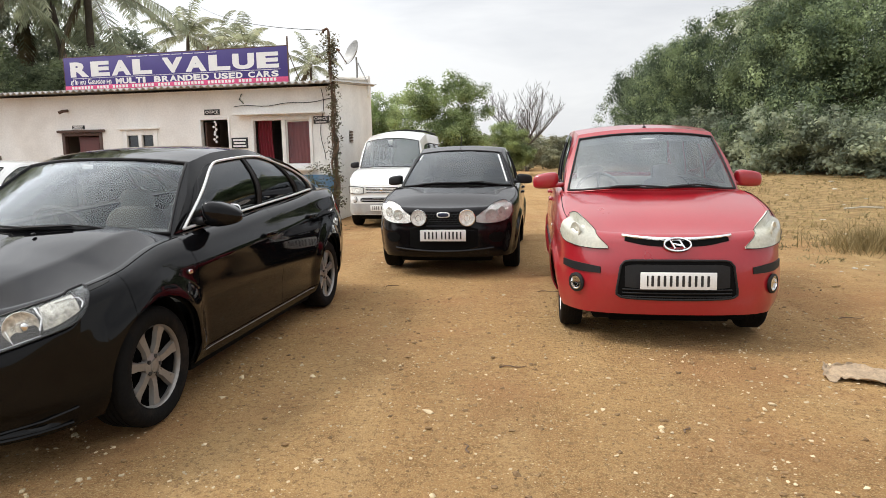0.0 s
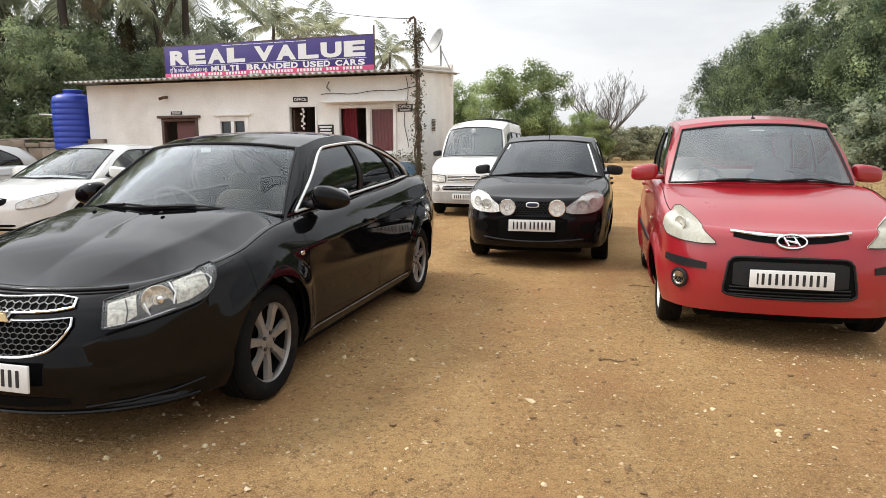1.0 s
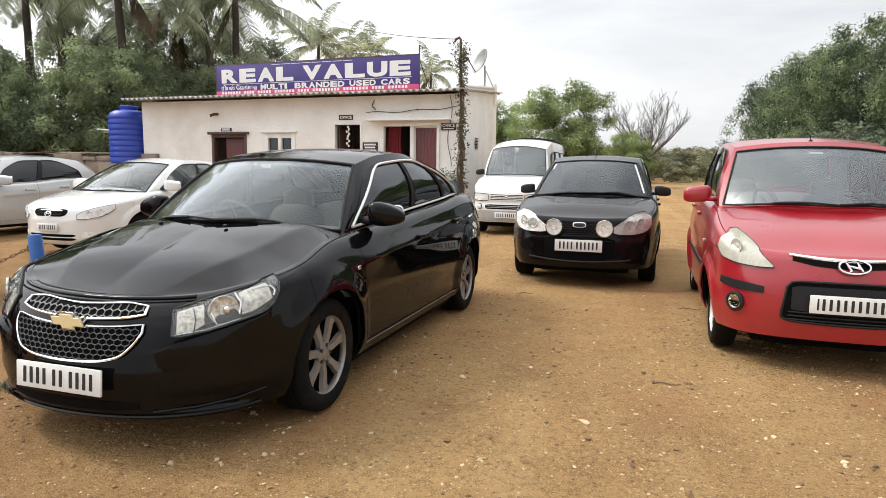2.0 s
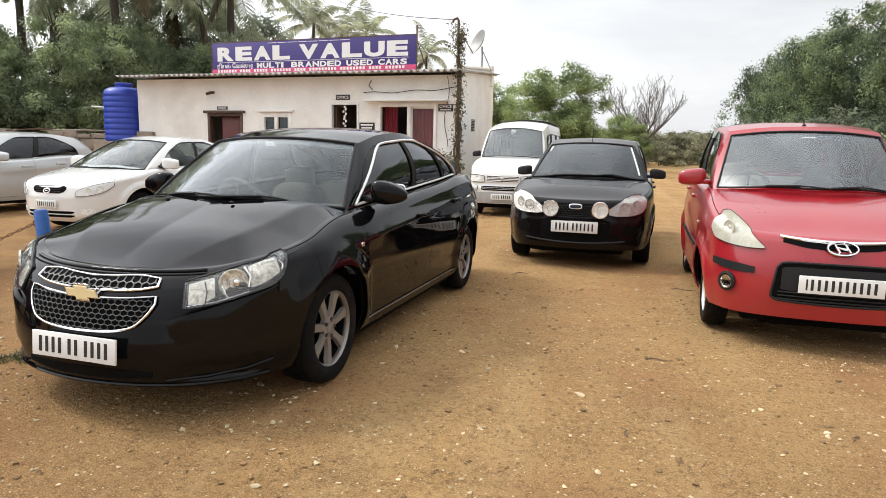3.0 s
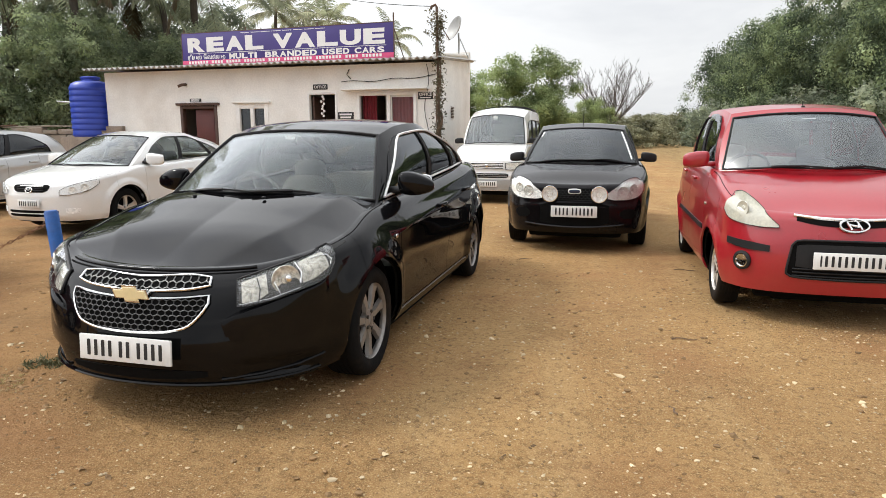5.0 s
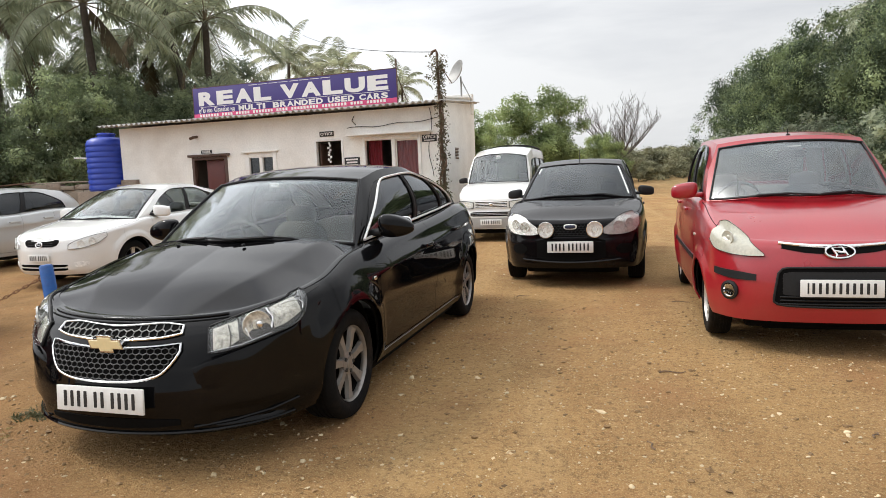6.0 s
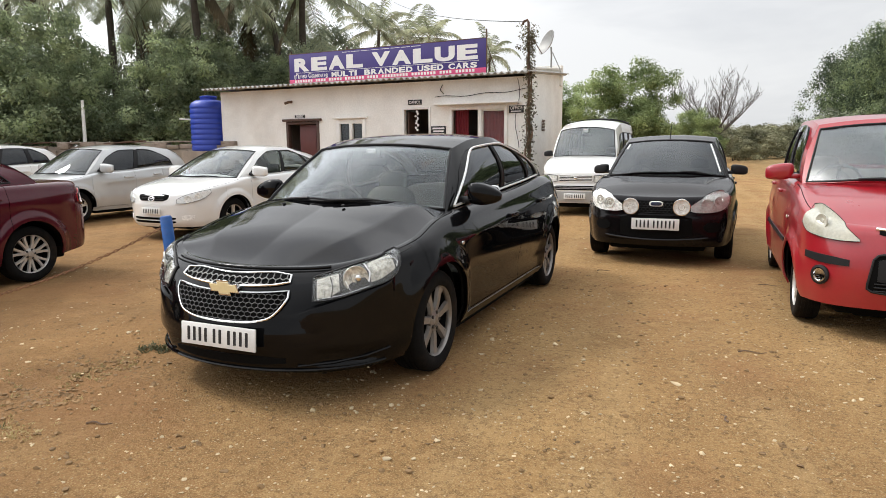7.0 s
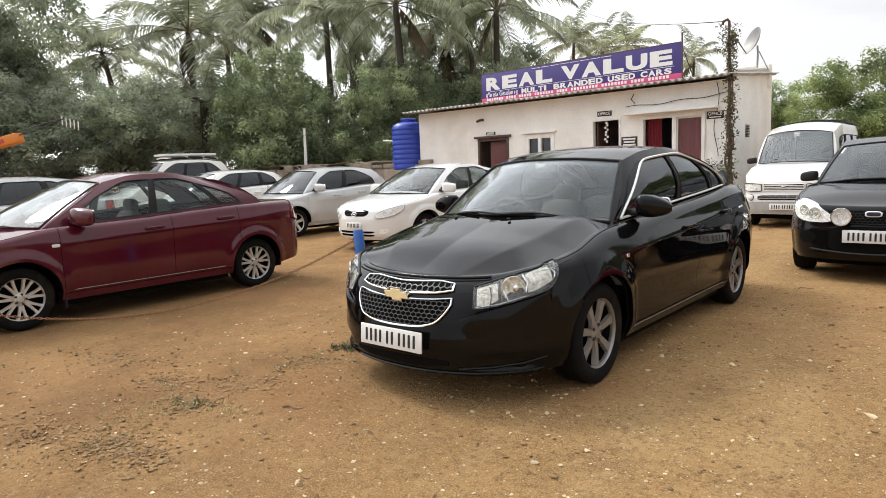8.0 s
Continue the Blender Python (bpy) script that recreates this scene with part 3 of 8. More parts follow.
def vehicle(o, m):
    """A whole car from its numbers o, placed by m. Returns the thing and its body."""
    b = Body(o)
    car = thing(o["name"], m, o["label"], o.get("category", "car"), "parked cars")
    paint, L = o["paint"], o["length"]
    xf, xr, R = o["axle_f"], o["axle_r"], o["arch"]
    d0, d1, d2 = o["doors"]
    a_f, a_d0, a_d1, a_d2 = b.a_at(xf + R + 0.03), b.a_at(d0), b.a_at(d1), b.a_at(d2)
    g = 0.0025
    a_nose = b.a_at(xf - R * 0.55)
    part("front_bumper", b.panel(0.0, a_nose, both=True, rows=o.get("nose_rows", 22)), paint, car)
    for s in (1, -1):
        part("front_wing", b.panel(a_nose + g, a_d0 - g, side=s), paint, car)
        part("front_door", b.panel(a_d0 + g, a_d1 - g, lift=o["sill"], side=s), paint, car)
        part("rear_door", b.panel(a_d1 + g, a_d2 - g, lift=o["sill"], side=s), paint, car)
        part("sill_panel", b.strip([(a_d0 - 0.02, b.low(d0), o["sill"] - 0.006), (a_d2 + 0.02 if d2 < xr - R else b.a_at(xr - R), b.low(d2), o["sill"] - 0.006)], 0.0, 0.012, 30, 3, s), o.get("sill_mat", paint), car)
        part("rear_wing", b.panel(a_d2 + g, b.a_at(L - 0.32), side=s), paint, car)
        part("inner_liner", moved(b.panel(a_nose, b.a_at(L - 0.4), side=s, rows=8), Matrix.Translation((0, -0.03 * s, -0.006))), M_LINER, car)
        for xc in (xf, xr):
            well = [(R + 0.012) * 1.0]
            pts, fs = [], []
            for k, q in enumerate(frange(0.06, math.pi - 0.06, 19)):
                for yy in (o["half_width"] - 0.07, o["half_width"] - 0.36):
                    pts.append(Vector((xc + well[0] * math.cos(q), s * yy, o["wheel_r"] + 0.012 + well[0] * math.sin(q))))
            for k in range(18):
                fs.append((2 * k, 2 * k + 1, 2 * k + 3, 2 * k + 2))
            pts2 = [Vector((xc + well[0] * math.cos(q), s * (o["half_width"] - 0.36), o["wheel_r"] + 0.012 + well[0] * math.sin(q))) for q in frange(0.06, math.pi - 0.06, 19)]
            o2 = len(pts)
            part("wheel_well", shell(pts + pts2, fs + [tuple(range(o2, o2 + 19))], 0.004, (xc, s * o["half_width"], o["wheel_r"])), M_LINER, car)
    part("rear_bumper", merge(b.panel(b.a_at(L - 0.32) + g, b.total, rows=18), b.panel(b.a_at(L - 0.32) + g, b.total, rows=18, side=-1)), paint, car)
    # underside hangs low to keep light from the ground beneath
    part("underbody", join_bm(box_bm(xr - xf - 2 * R - 0.04, 2 * o["half_width"] - 0.16, 0.14, 0.02, ((xf + xr) / 2, 0, o["low"][len(o["low"]) // 2][1] + 0.015)), box_bm(L - 0.5, 2 * o["half_width"] - 0.74, 0.15, 0.02, (L / 2, 0, o["low"][len(o["low"]) // 2][1] + 0.012))), M_LINER, car)
    # dam added under every nose, also to darken the ground there
    part("air_dam", box_bm(0.10, 1.04, o["low"][0][1] - 0.07, 0.03, (0.29, 0, 0.5 * o["low"][0][1] + 0.115)), M_LINER, car)
    # bonnet, boot lid, roof
    part("bonnet", b.bonnet(b.a_at(0.13), b.a_at(o["a_base"] + 0.02)), paint, car)
    for s in (1, -1):
        ga, gb = b.a_at(0.30), b.a_at(o["a_base"] - 0.03)
        part("bonnet_gap", tube([b.skin(a * s, b.top(a) - 0.006, -0.001) for a in frange(ga, gb, 24)], 0.003, False, 5), M_LINER, car)
    part("boot_lid", b.lid(b.a_at(o["c_base"] - 0.02), b.total, 16, lower=0.003), paint, car)
    part("roof", b.grid(b.roof, frange(0, 1, 17), frange(-1, 1, 15)), o.get("roof_paint", paint), car)
    part("headliner", moved(b.grid(b.roof, frange(0.02, 0.98, 11), frange(-0.95, 0.95, 9), thick=0.004), Matrix.Translation((0, 0, -0.028))), M_LINING, car)
    # cabin sides with their windows
    wins = o["windows"]
    us = with_stops(0, 1, 41, [w[k] for w in wins for k in (0, 1)])
    ts = with_stops(0, 1, 11, [w[k] for w in wins for k in (2, 3)])
    for s in (1, -1):
        part("cabin_side", b.grid(lambda u, t: b.cabin(u, t, 0.0, s), us, ts, wins), paint, car)
        part("cabin_lining", b.grid(lambda u, t: b.cabin(u, t, -0.024, s), us, ts, wins, thick=0.004), M_LINING, car)
        if o.get("pillar_black"):
            for p0, p1 in o["pillar_black"]:
                part("pillar_trim", b.grid(lambda u, t: b.cabin(u, t, 0.003, s), frange(p0, p1, 4), frange(wins[0][2], wins[0][3], 8), thick=0.004), M_PLASTIC, car)
        for w in wins:
            e = 0.004
            pane = part("side_window", b.grid(lambda u, t: b.cabin(u, t, -0.006, s), frange(w[0] - e, w[1] + e, 17), frange(w[2] - e, w[3] + e, 7), thick=0.004), o["side_glass"], car)
            pane.visible_shadow = False
            pts = [b.cabin(u, w[2], 0.001, s) for u in frange(w[0], w[1], 16)] + [b.cabin(w[1], t, 0.001, s) for t in frange(w[2], w[3], 6)] + [b.cabin(u, w[3], 0.001, s) for u in frange(w[1], w[0], 16)] + [b.cabin(w[0], t, 0.001, s) for t in frange(w[3], w[2], 6)]
            part("window_seal", tube(pts, 0.007, True, 5), M_PLASTIC, car)
        if o.get("chrome_line"):
            w0 = wins[0]
            lo, hi = w0[2] - 0.010, w0[3] + 0.003
            ends = wins[0][0] - 0.022, wins[-1][1] + 0.025
            span = o.get("corner", 0.16)

            def arc(u):
                return lo + (hi - lo) * math.sqrt(max(0.0, 1 - max(0.0, 1 - (u - ends[0]) / span) ** 2))

            back = frange(ends[1], ends[0] + span, 40)[:-1] + [ends[0] + span * (1 - math.sin(q)) for q in frange(0, math.pi / 2, 16)]
            pts = [b.cabin(ends[0] + (ends[1] - ends[0]) * k / 30, lo, 0.011, s) for k in range(31)] + [b.cabin(u, arc(u), 0.011, s) for u in back]
            us2, n2 = [ends[0] + span * (1 - math.cos(q)) for q in frange(0, math.pi / 2, 16)], 5
            fill = [b.cabin(u, arc(u) + (hi + 0.012 - arc(u)) * j / n2, 0.005, s) for u in us2 for j in range(n2 + 1)]
            part("window_corner", shell(fill, [(k * (n2 + 1) + j, k * (n2 + 1) + j + 1, (k + 1) * (n2 + 1) + j + 1, (k + 1) * (n2 + 1) + j) for k in range(15) for j in range(n2)], 0.003, b.inner), paint, car)
            part("window_trim", tube(pts, 0.0085, True, 6), M_TRIM, car, "bright chrome window trim")
    # windscreen and rear window
    for rear in (False, True):
        t0, t1, v1 = (0.06, 0.93, 0.93) if rear else (0.02, o.get("screen_top", 0.965), o.get("screen_v", 0.965))
        hole = [(-v1, v1, t0, t1)]
        part("rear_window_frame" if rear else "windscreen_frame", b.grid(lambda v, t: b.screen(v, t, 0.0, rear), with_stops(-1, 1, 15, (-v1, v1)), with_stops(0, 1, 9, (t0, t1)), hole), paint, car)
        sh = part("rear_window" if rear else "windscreen", b.grid(lambda v, t: b.screen(v, t, 0.001, rear), frange(-v1 - 0.006, v1 + 0.006, 17), frange(t0 - 0.005, t1 + 0.005, 11), thick=0.005), o["rear_glass"] if rear else o["front_glass"], car)
        sh.visible_shadow = False
        pts = [b.screen(v, t0, 0.004, rear) for v in frange(-v1, v1, 14)] + [b.screen(v1, t, 0.004, rear) for t in frange(t0, t1, 8)] + [b.screen(v, t1, 0.004, rear) for v in frange(v1, -v1, 14)] + [b.screen(-v1, t, 0.004, rear) for t in frange(t1, t0, 8)]
        part("screen_seal", tube(pts, 0.008, True, 6), M_PLASTIC, car)
        if not rear and o.get("sun_band"):
            part("sun_band", b.grid(lambda v, t: b.screen(v, t, -0.006), frange(-v1, v1, 15), frange(o["sun_band"], t1, 5), thick=0.002), M_TINTD, car)
        for s in (1, -1):
            u = 1.0 if rear else 0.0
            side_line = [b.cabin(u, t, 0.0, s) for t in frange(0, 1, 15)]
            screen_line = [b.screen(s * 0.985, b.arched(u, t), 0.0, rear) for t in frange(0, 1, 15)]
            part("rear_pillar" if rear else "front_pillar", shell(side_line + screen_line, [(k, k + 1, k + 16, k + 15) for k in range(14)], 0.008, b.inner), paint, car)
    # inside
    zf = o["low"][len(o["low"]) // 2][1] + 0.15
    part("cabin_floor", box_bm(o["c_base"] - o["a_base"] - 0.1, 2 * o["half_width"] - 0.3, 0.03, 0.01, ((o["a_base"] + o["c_base"]) / 2, 0, zf)), M_LINER, car)
    xa = o["a_base"]
    zb = b.base(0.0).z
    part("dashboard", blob(0.30, o["half_width"] - 0.17, 0.16, (xa + 0.16, 0, zb - 0.15), 0.45, 0.35), o.get("dash", M_DASH), car)
    sm = o.get("seat_mat", M_SEAT)
    seat_x = o.get("seat_x", xa + 0.95)
    zs = min(zb - 0.62, o["roof_z"][1][1] - 1.06)
    for y in (-0.36, 0.36):
        seat(car, seat_x, y, zs, sm)
    part("rear_bench", merge(blob(0.25, o["half_width"] - 0.2, 0.12, (seat_x + 0.85, 0, zs + 0.06), 0.4, 0.4), blob(0.10, o["half_width"] - 0.2, 0.33, (seat_x + 1.12, 0, zs + 0.36), 0.4, 0.4, Euler((0, radians(16), 0)).to_matrix())), sm, car)
    wheel_c = Vector((xa + 0.50, 0.36, zb - 0.03))
    tilt = Euler((0, radians(62), 0)).to_matrix()
    ring = [wheel_c + tilt @ Vector((0.185 * math.cos(q), 0.185 * math.sin(q), 0)) for q in frange(0, 2 * math.pi, 25)[:-1]]
    part("steering_wheel", merge(tube(ring, 0.015, True, 6), tube([ring[0], wheel_c, ring[12]], 0.014), blob(0.05, 0.06, 0.02, wheel_c, 0.7, 0.7, tilt)), M_DASH, car)
    if o.get("mirror_inside", True):
        p = b.screen(0.0, 0.80, -0.09)
        part("inner_mirror", blob(0.012, 0.11, 0.03, p, 0.5, 0.5), M_PLASTIC, car)
    # wipers
    for v0, v1 in o.get("wipers", ((-0.68, -0.05), (-0.05, 0.58))):
        pts = [b.screen(v0 + (v1 - v0) * k / 8, 0.016 + 0.020 * math.sin(math.pi * k / 8), 0.014) for k in range(9)]
        arm = [b.screen(v0 + (v1 - v0) * (1.0 - 0.55 * k / 5), 0.008 + 0.004 * k, 0.022) for k in range(6)]
        part("wiper", merge(tube(pts, 0.006, False, 5), tube(arm, 0.008, False, 5)), M_PLASTIC, car)
    # wheels
    for xc in (xf, xr):
        for s in (1, -1):
            wheel(car, (xc, s * (o["track"] / 2), o["wheel_r"]), o["wheel_r"], o["tyre_w"], o["rim_r"], o["wheel_style"], s, M_STEEL, o["rim_mat"])
    # door handles
    for s in (1, -1):
        for x, z in o["handles"]:
            p = b.skin(b.a_at(x) * s, z, 0.02)
            part("door_handle", merge(blob(0.10, 0.012, 0.016, p, 0.5, 0.5), blob(0.012, 0.02, 0.013, p + Vector((-0.085, -0.012 * s, 0)), 0.6, 0.6), blob(0.012, 0.02, 0.013, p + Vector((0.085, -0.012 * s, 0)), 0.6, 0.6)), o.get("handle_mat", paint), car)
        mirror(car, b, o.get("mirror_u", 0.10), o.get("mirror_t", 0.10), s, o.get("mirror_mat", paint), o.get("mirror_size", 1.0), o.get("mirror_taper", 0.12))
    return car, b


def lamp(car, b, name, shape, base, lens, side, bowls=(), off=0.014, n=22, label="", edge=0.006, bowl=None):
    """A lamp on the skin: a reflector, turned bowls and a clear cover."""
    k = part(name, b.strip(shape, off, 0.012, n, 10, side), base, car, label)
    for a, z, r in bowls:
        p, q = b.skin(a * side, z, off + 0.002), b.skin(a * side, z, off + 0.1)
        d = (q - p).normalized()
        t = d.to_track_quat("Y", "Z").to_matrix().to_4x4()
        part("lamp_bowl", moved(lathe([(r, 0.0), (r * 0.99, 0.010), (r * 0.93, 0.009), (r * 0.7, 0.003), (r * 0.35, 0.001), (r * 0.30, 0.006), (0.001, 0.007)], 24), Matrix.Translation(p) @ t), bowl or M_REFL, k)
    if lens:
        c = part("lamp_cover", b.strip(shape, off + 0.020, 0.004, n, 6, side), lens, k)
        c.visible_shadow = False
    part("lamp_edge", b.rim_of(shape, off + 0.008 * edge / 0.006, edge, n, side), M_PLASTIC, k)
    return k
# ---- ground ----
M_SOIL = bpy.data.materials.new("brown_soil")
M_SOIL.use_nodes = True
_n, _l = M_SOIL.node_tree.nodes, M_SOIL.node_tree.links
_b = _n["Principled BSDF"]
_b.inputs["Roughness"].default_value = 0.95
_b.inputs["Specular IOR Level"].default_value = 0.15
_co = _n.new("ShaderNodeTexCoord")


def _noise(scale, detail=6.0, rough=0.6):
    k = _n.new("ShaderNodeTexNoise")
    k.inputs["Scale"].default_value, k.inputs["Detail"].default_value, k.inputs["Roughness"].default_value = scale, detail, rough
    _l.new(_co.outputs["Object"], k.inputs["Vector"])
    return k.outputs["Fac"]


def _range(src, a, b, lo=0.0, hi=1.0):
    k = _n.new("ShaderNodeMapRange")
    for key, v in (("From Min", a), ("From Max", b), ("To Min", lo), ("To Max", hi)):
        k.inputs[key].default_value = v
    _l.new(src, k.inputs["Value"])
    return k.outputs["Result"]


def _blend(fac, a, b):
    k = _n.new("ShaderNodeMix")
    k.data_type = "RGBA"
    for src, i in ((fac, 0), (a, 6), (b, 7)):
        if isinstance(src, tuple):
            k.inputs[i].default_value = (*src, 1)
        else:
            _l.new(src, k.inputs[i])
    return k.outputs[2]


_c = _blend(_range(_noise(0.45), 0.35, 0.65), (0.485, 0.294, 0.123), (0.322, 0.180, 0.076))
_stretch = _n.new("ShaderNodeMapping")
_stretch.inputs["Scale"].default_value = (2.6, 0.22, 1.0)
_stretch.inputs["Rotation"].default_value = (0, 0, 0.15)
_l.new(_co.outputs["Object"], _stretch.inputs["Vector"])
_track = _n.new("ShaderNodeTexNoise")
_track.inputs["Scale"].default_value, _track.inputs["Detail"].default_value = 1.0, 5.0
_l.new(_stretch.outputs["Vector"], _track.inputs["Vector"])
_c = _blend(_range(_track.outputs["Fac"], 0.48, 0.68, 0.0, 0.5), _c, (0.518, 0.344, 0.164))
_c = _blend(_range(_noise(1.7, 9.0, 0.68), 0.50, 0.70, 0.0, 0.80), _c, (0.245, 0.134, 0.054))
_c = _blend(_range(_noise(7.0, 9.0, 0.7), 0.54, 0.78, 0.0, 0.65), _c, (0.637, 0.425, 0.199))
_c = _blend(_range(_noise(34.0, 5.0, 0.7), 0.48, 0.66, 0.0, 0.80), _c, (0.179, 0.104, 0.047))
_c = _blend(_range(_noise(130.0, 3.0), 0.50, 0.66, 0.0, 0.75), _c, (0.598, 0.417, 0.208))
for _sc, _keep, _r in ((38.0, 0.82, 0.16), (17.0, 0.92, 0.10)):
    _vor = _n.new("ShaderNodeTexVoronoi")
    _vor.inputs["Scale"].default_value = _sc
    _sep = _n.new("ShaderNodeSeparateColor")
    _l.new(_co.outputs["Object"], _vor.inputs["Vector"])
    _l.new(_vor.outputs["Color"], _sep.inputs[0])
    _mul = _n.new("ShaderNodeMath")
    _mul.operation = "MULTIPLY"
    _l.new(_range(_vor.outputs["Distance"], _r * 0.8, _r * 1.5, 0.85, 0.0), _mul.inputs[0])
    _l.new(_range(_sep.outputs[0], _keep, _keep + 0.02), _mul.inputs[1])
    _c = _blend(_mul.outputs[0], _c, (0.686, 0.541, 0.330))
_c = _blend(_range(_noise(0.8, 4.0, 0.5), 0.50, 0.66, 0.0, 0.40), _c, (0.339, 0.155, 0.071))
# redder, darker soil colour on the side where the chain hangs
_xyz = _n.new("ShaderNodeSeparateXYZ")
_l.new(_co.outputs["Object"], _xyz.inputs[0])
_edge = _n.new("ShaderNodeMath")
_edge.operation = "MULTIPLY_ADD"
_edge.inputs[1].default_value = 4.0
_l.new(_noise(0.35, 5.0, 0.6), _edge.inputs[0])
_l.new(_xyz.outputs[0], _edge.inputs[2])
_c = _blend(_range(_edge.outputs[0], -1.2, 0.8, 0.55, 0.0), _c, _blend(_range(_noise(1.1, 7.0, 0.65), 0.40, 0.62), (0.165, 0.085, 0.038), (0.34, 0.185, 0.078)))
# grey straw litter over the soil of the field
_fe = _n.new("ShaderNodeMath")
_fe.operation = "MULTIPLY_ADD"
_fe.inputs[1].default_value = 3.0
_l.new(_noise(0.6, 6.0, 0.65), _fe.inputs[0])
_l.new(_xyz.outputs[0], _fe.inputs[2])
_straw = _blend(_range(_noise(3.0, 9.0, 0.7), 0.42, 0.62), (0.20, 0.135, 0.062), (0.40, 0.29, 0.135))
_c = _blend(_range(_fe.outputs[0], 5.2, 7.4, 0.0, 0.75), _c, _straw)
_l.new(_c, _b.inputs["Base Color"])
_bp = _n.new("ShaderNodeBump")
_bp.inputs["Strength"].default_value, _bp.inputs["Distance"].default_value = 1.0, 0.045
_l.new(_noise(28.0, 8.0, 0.7), _bp.inputs["Height"])
_l.new(_bp.outputs["Normal"], _b.inputs["Normal"])


def ground_z(x, y):
    """Gentle unevenness of the yard."""
    p = Vector((x, y, 0))
    r = math.hypot(x, y)
    fade = 1.0 / (1 + (r / 30) ** 2)
    far = max(0.0, min(1.0, (y - 14) / 32))
    rise = 0.55 * far * far * (3 - 2 * far) / (1 + (r / 160) ** 2)
    return rise + fade * (0.030 * (noise.noise(p * 0.35) - 0.1) + 0.014 * noise.noise(p * 1.3) + 0.007 * noise.noise(p * 4.1)) - 0.008


def spread(n, near, far):
    """Grid lines, dense near 0 and ever wider out to far."""
    k = math.asinh(far / near)
    return [near * math.sinh(k * q) for q in frange(-1, 1, n)]


_xs, _ys = [x - 0.5 for x in spread(221, 4.0, 900)], [y + 4.0 for y in spread(221, 4.0, 900)]
_v = [(x, y, ground_z(x, y)) for y in _ys for x in _xs]
_f = [(j * 221 + i, j * 221 + i + 1, (j + 1) * 221 + i + 1, (j + 1) * 221 + i) for j in range(220) for i in range(220)]
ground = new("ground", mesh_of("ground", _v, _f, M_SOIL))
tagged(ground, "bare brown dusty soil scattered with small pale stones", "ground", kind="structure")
# ---- the parked cars ----
def facing(x, y, yaw):
    """Pose of a car whose nose stands at x, y; yaw: the way from nose to tail, in degrees."""
    return pose(x, y, ground_z(x, y) * 0.5, 0, 0, yaw)


SEDAN_REAR = [(0.15, 0.08), (0.35, 0.0), (0.62, 0.0), (0.85, 0.05), (1.1, 0.10)]

def smooth(e0, e1, v):
    q = max(0.0, min(1.0, (v - e0) / (e1 - e0)))
    return q * q * (3 - 2 * q)


def pressed_side(b, a, x, z, ends):
    """The pressed form of the big saloon: flared arches, a shoulder crease, hollow doors and pressed intake corners."""
    o, d, side = b.o, 0.0, 1 - min(1.0, ends)
    for xc in (o["axle_f"], o["axle_r"]):
        r = math.hypot(x - xc, z - o["wheel_r"] - 0.01) - o["arch"]
        d += 0.030 * side * (1 - smooth(0.0, 0.15, r)) * smooth(0.16, 0.30, z)
    top = b.edge(x)
    zc = 0.735 + 0.050 * (x - 1.1)
    fade = side * smooth(0.95, 1.45, x) * (1 - smooth(3.9, 4.15, x))
    if z > zc:
        d += 0.024 * fade * max(0.0, 1 - (z - zc) / max(0.05, top - zc))
    else:
        d += 0.024 * fade * math.exp(-(zc - z) / 0.055)
    d -= 0.014 * fade * math.exp(-(((z - 0.42) / 0.10) ** 2))
    if a < 1.1:
        # air intake pressed into the lower corner
        w2 = smooth(0.46, 0.56, a) * (1 - smooth(0.80, 0.90, a))
        d -= 0.018 * w2 * smooth(0.205, 0.225, z) * (1 - smooth(0.27, 0.315, z))
    return d


def pressed_arches(b, a, x, z, ends):
    """Flared wheel arches alone."""
    o, d, side = b.o, 0.0, 1 - min(1.0, ends)
    for xc in (o["axle_f"], o["axle_r"]):
        r = math.hypot(x - xc, z - o["wheel_r"] - 0.01) - o["arch"]
        d += 0.024 * side * (1 - smooth(0.03, 0.11, r)) * smooth(0.16, 0.30, z)
    return d


def pressed_saloon(b, a, x, z, ends):
    """Flared arches and a soft crease under the windows."""
    side = (1 - min(1.0, ends)) * smooth(1.0, 1.4, x)
    zc = 0.70 + 0.055 * (x - 1.0)
    crease = math.exp(-(zc - z) / 0.06) if z < zc else max(0.0, 1 - (z - zc) / max(0.05, b.edge(x) - zc))
    return pressed_arches(b, a, x, z, ends) + 0.016 * side * crease


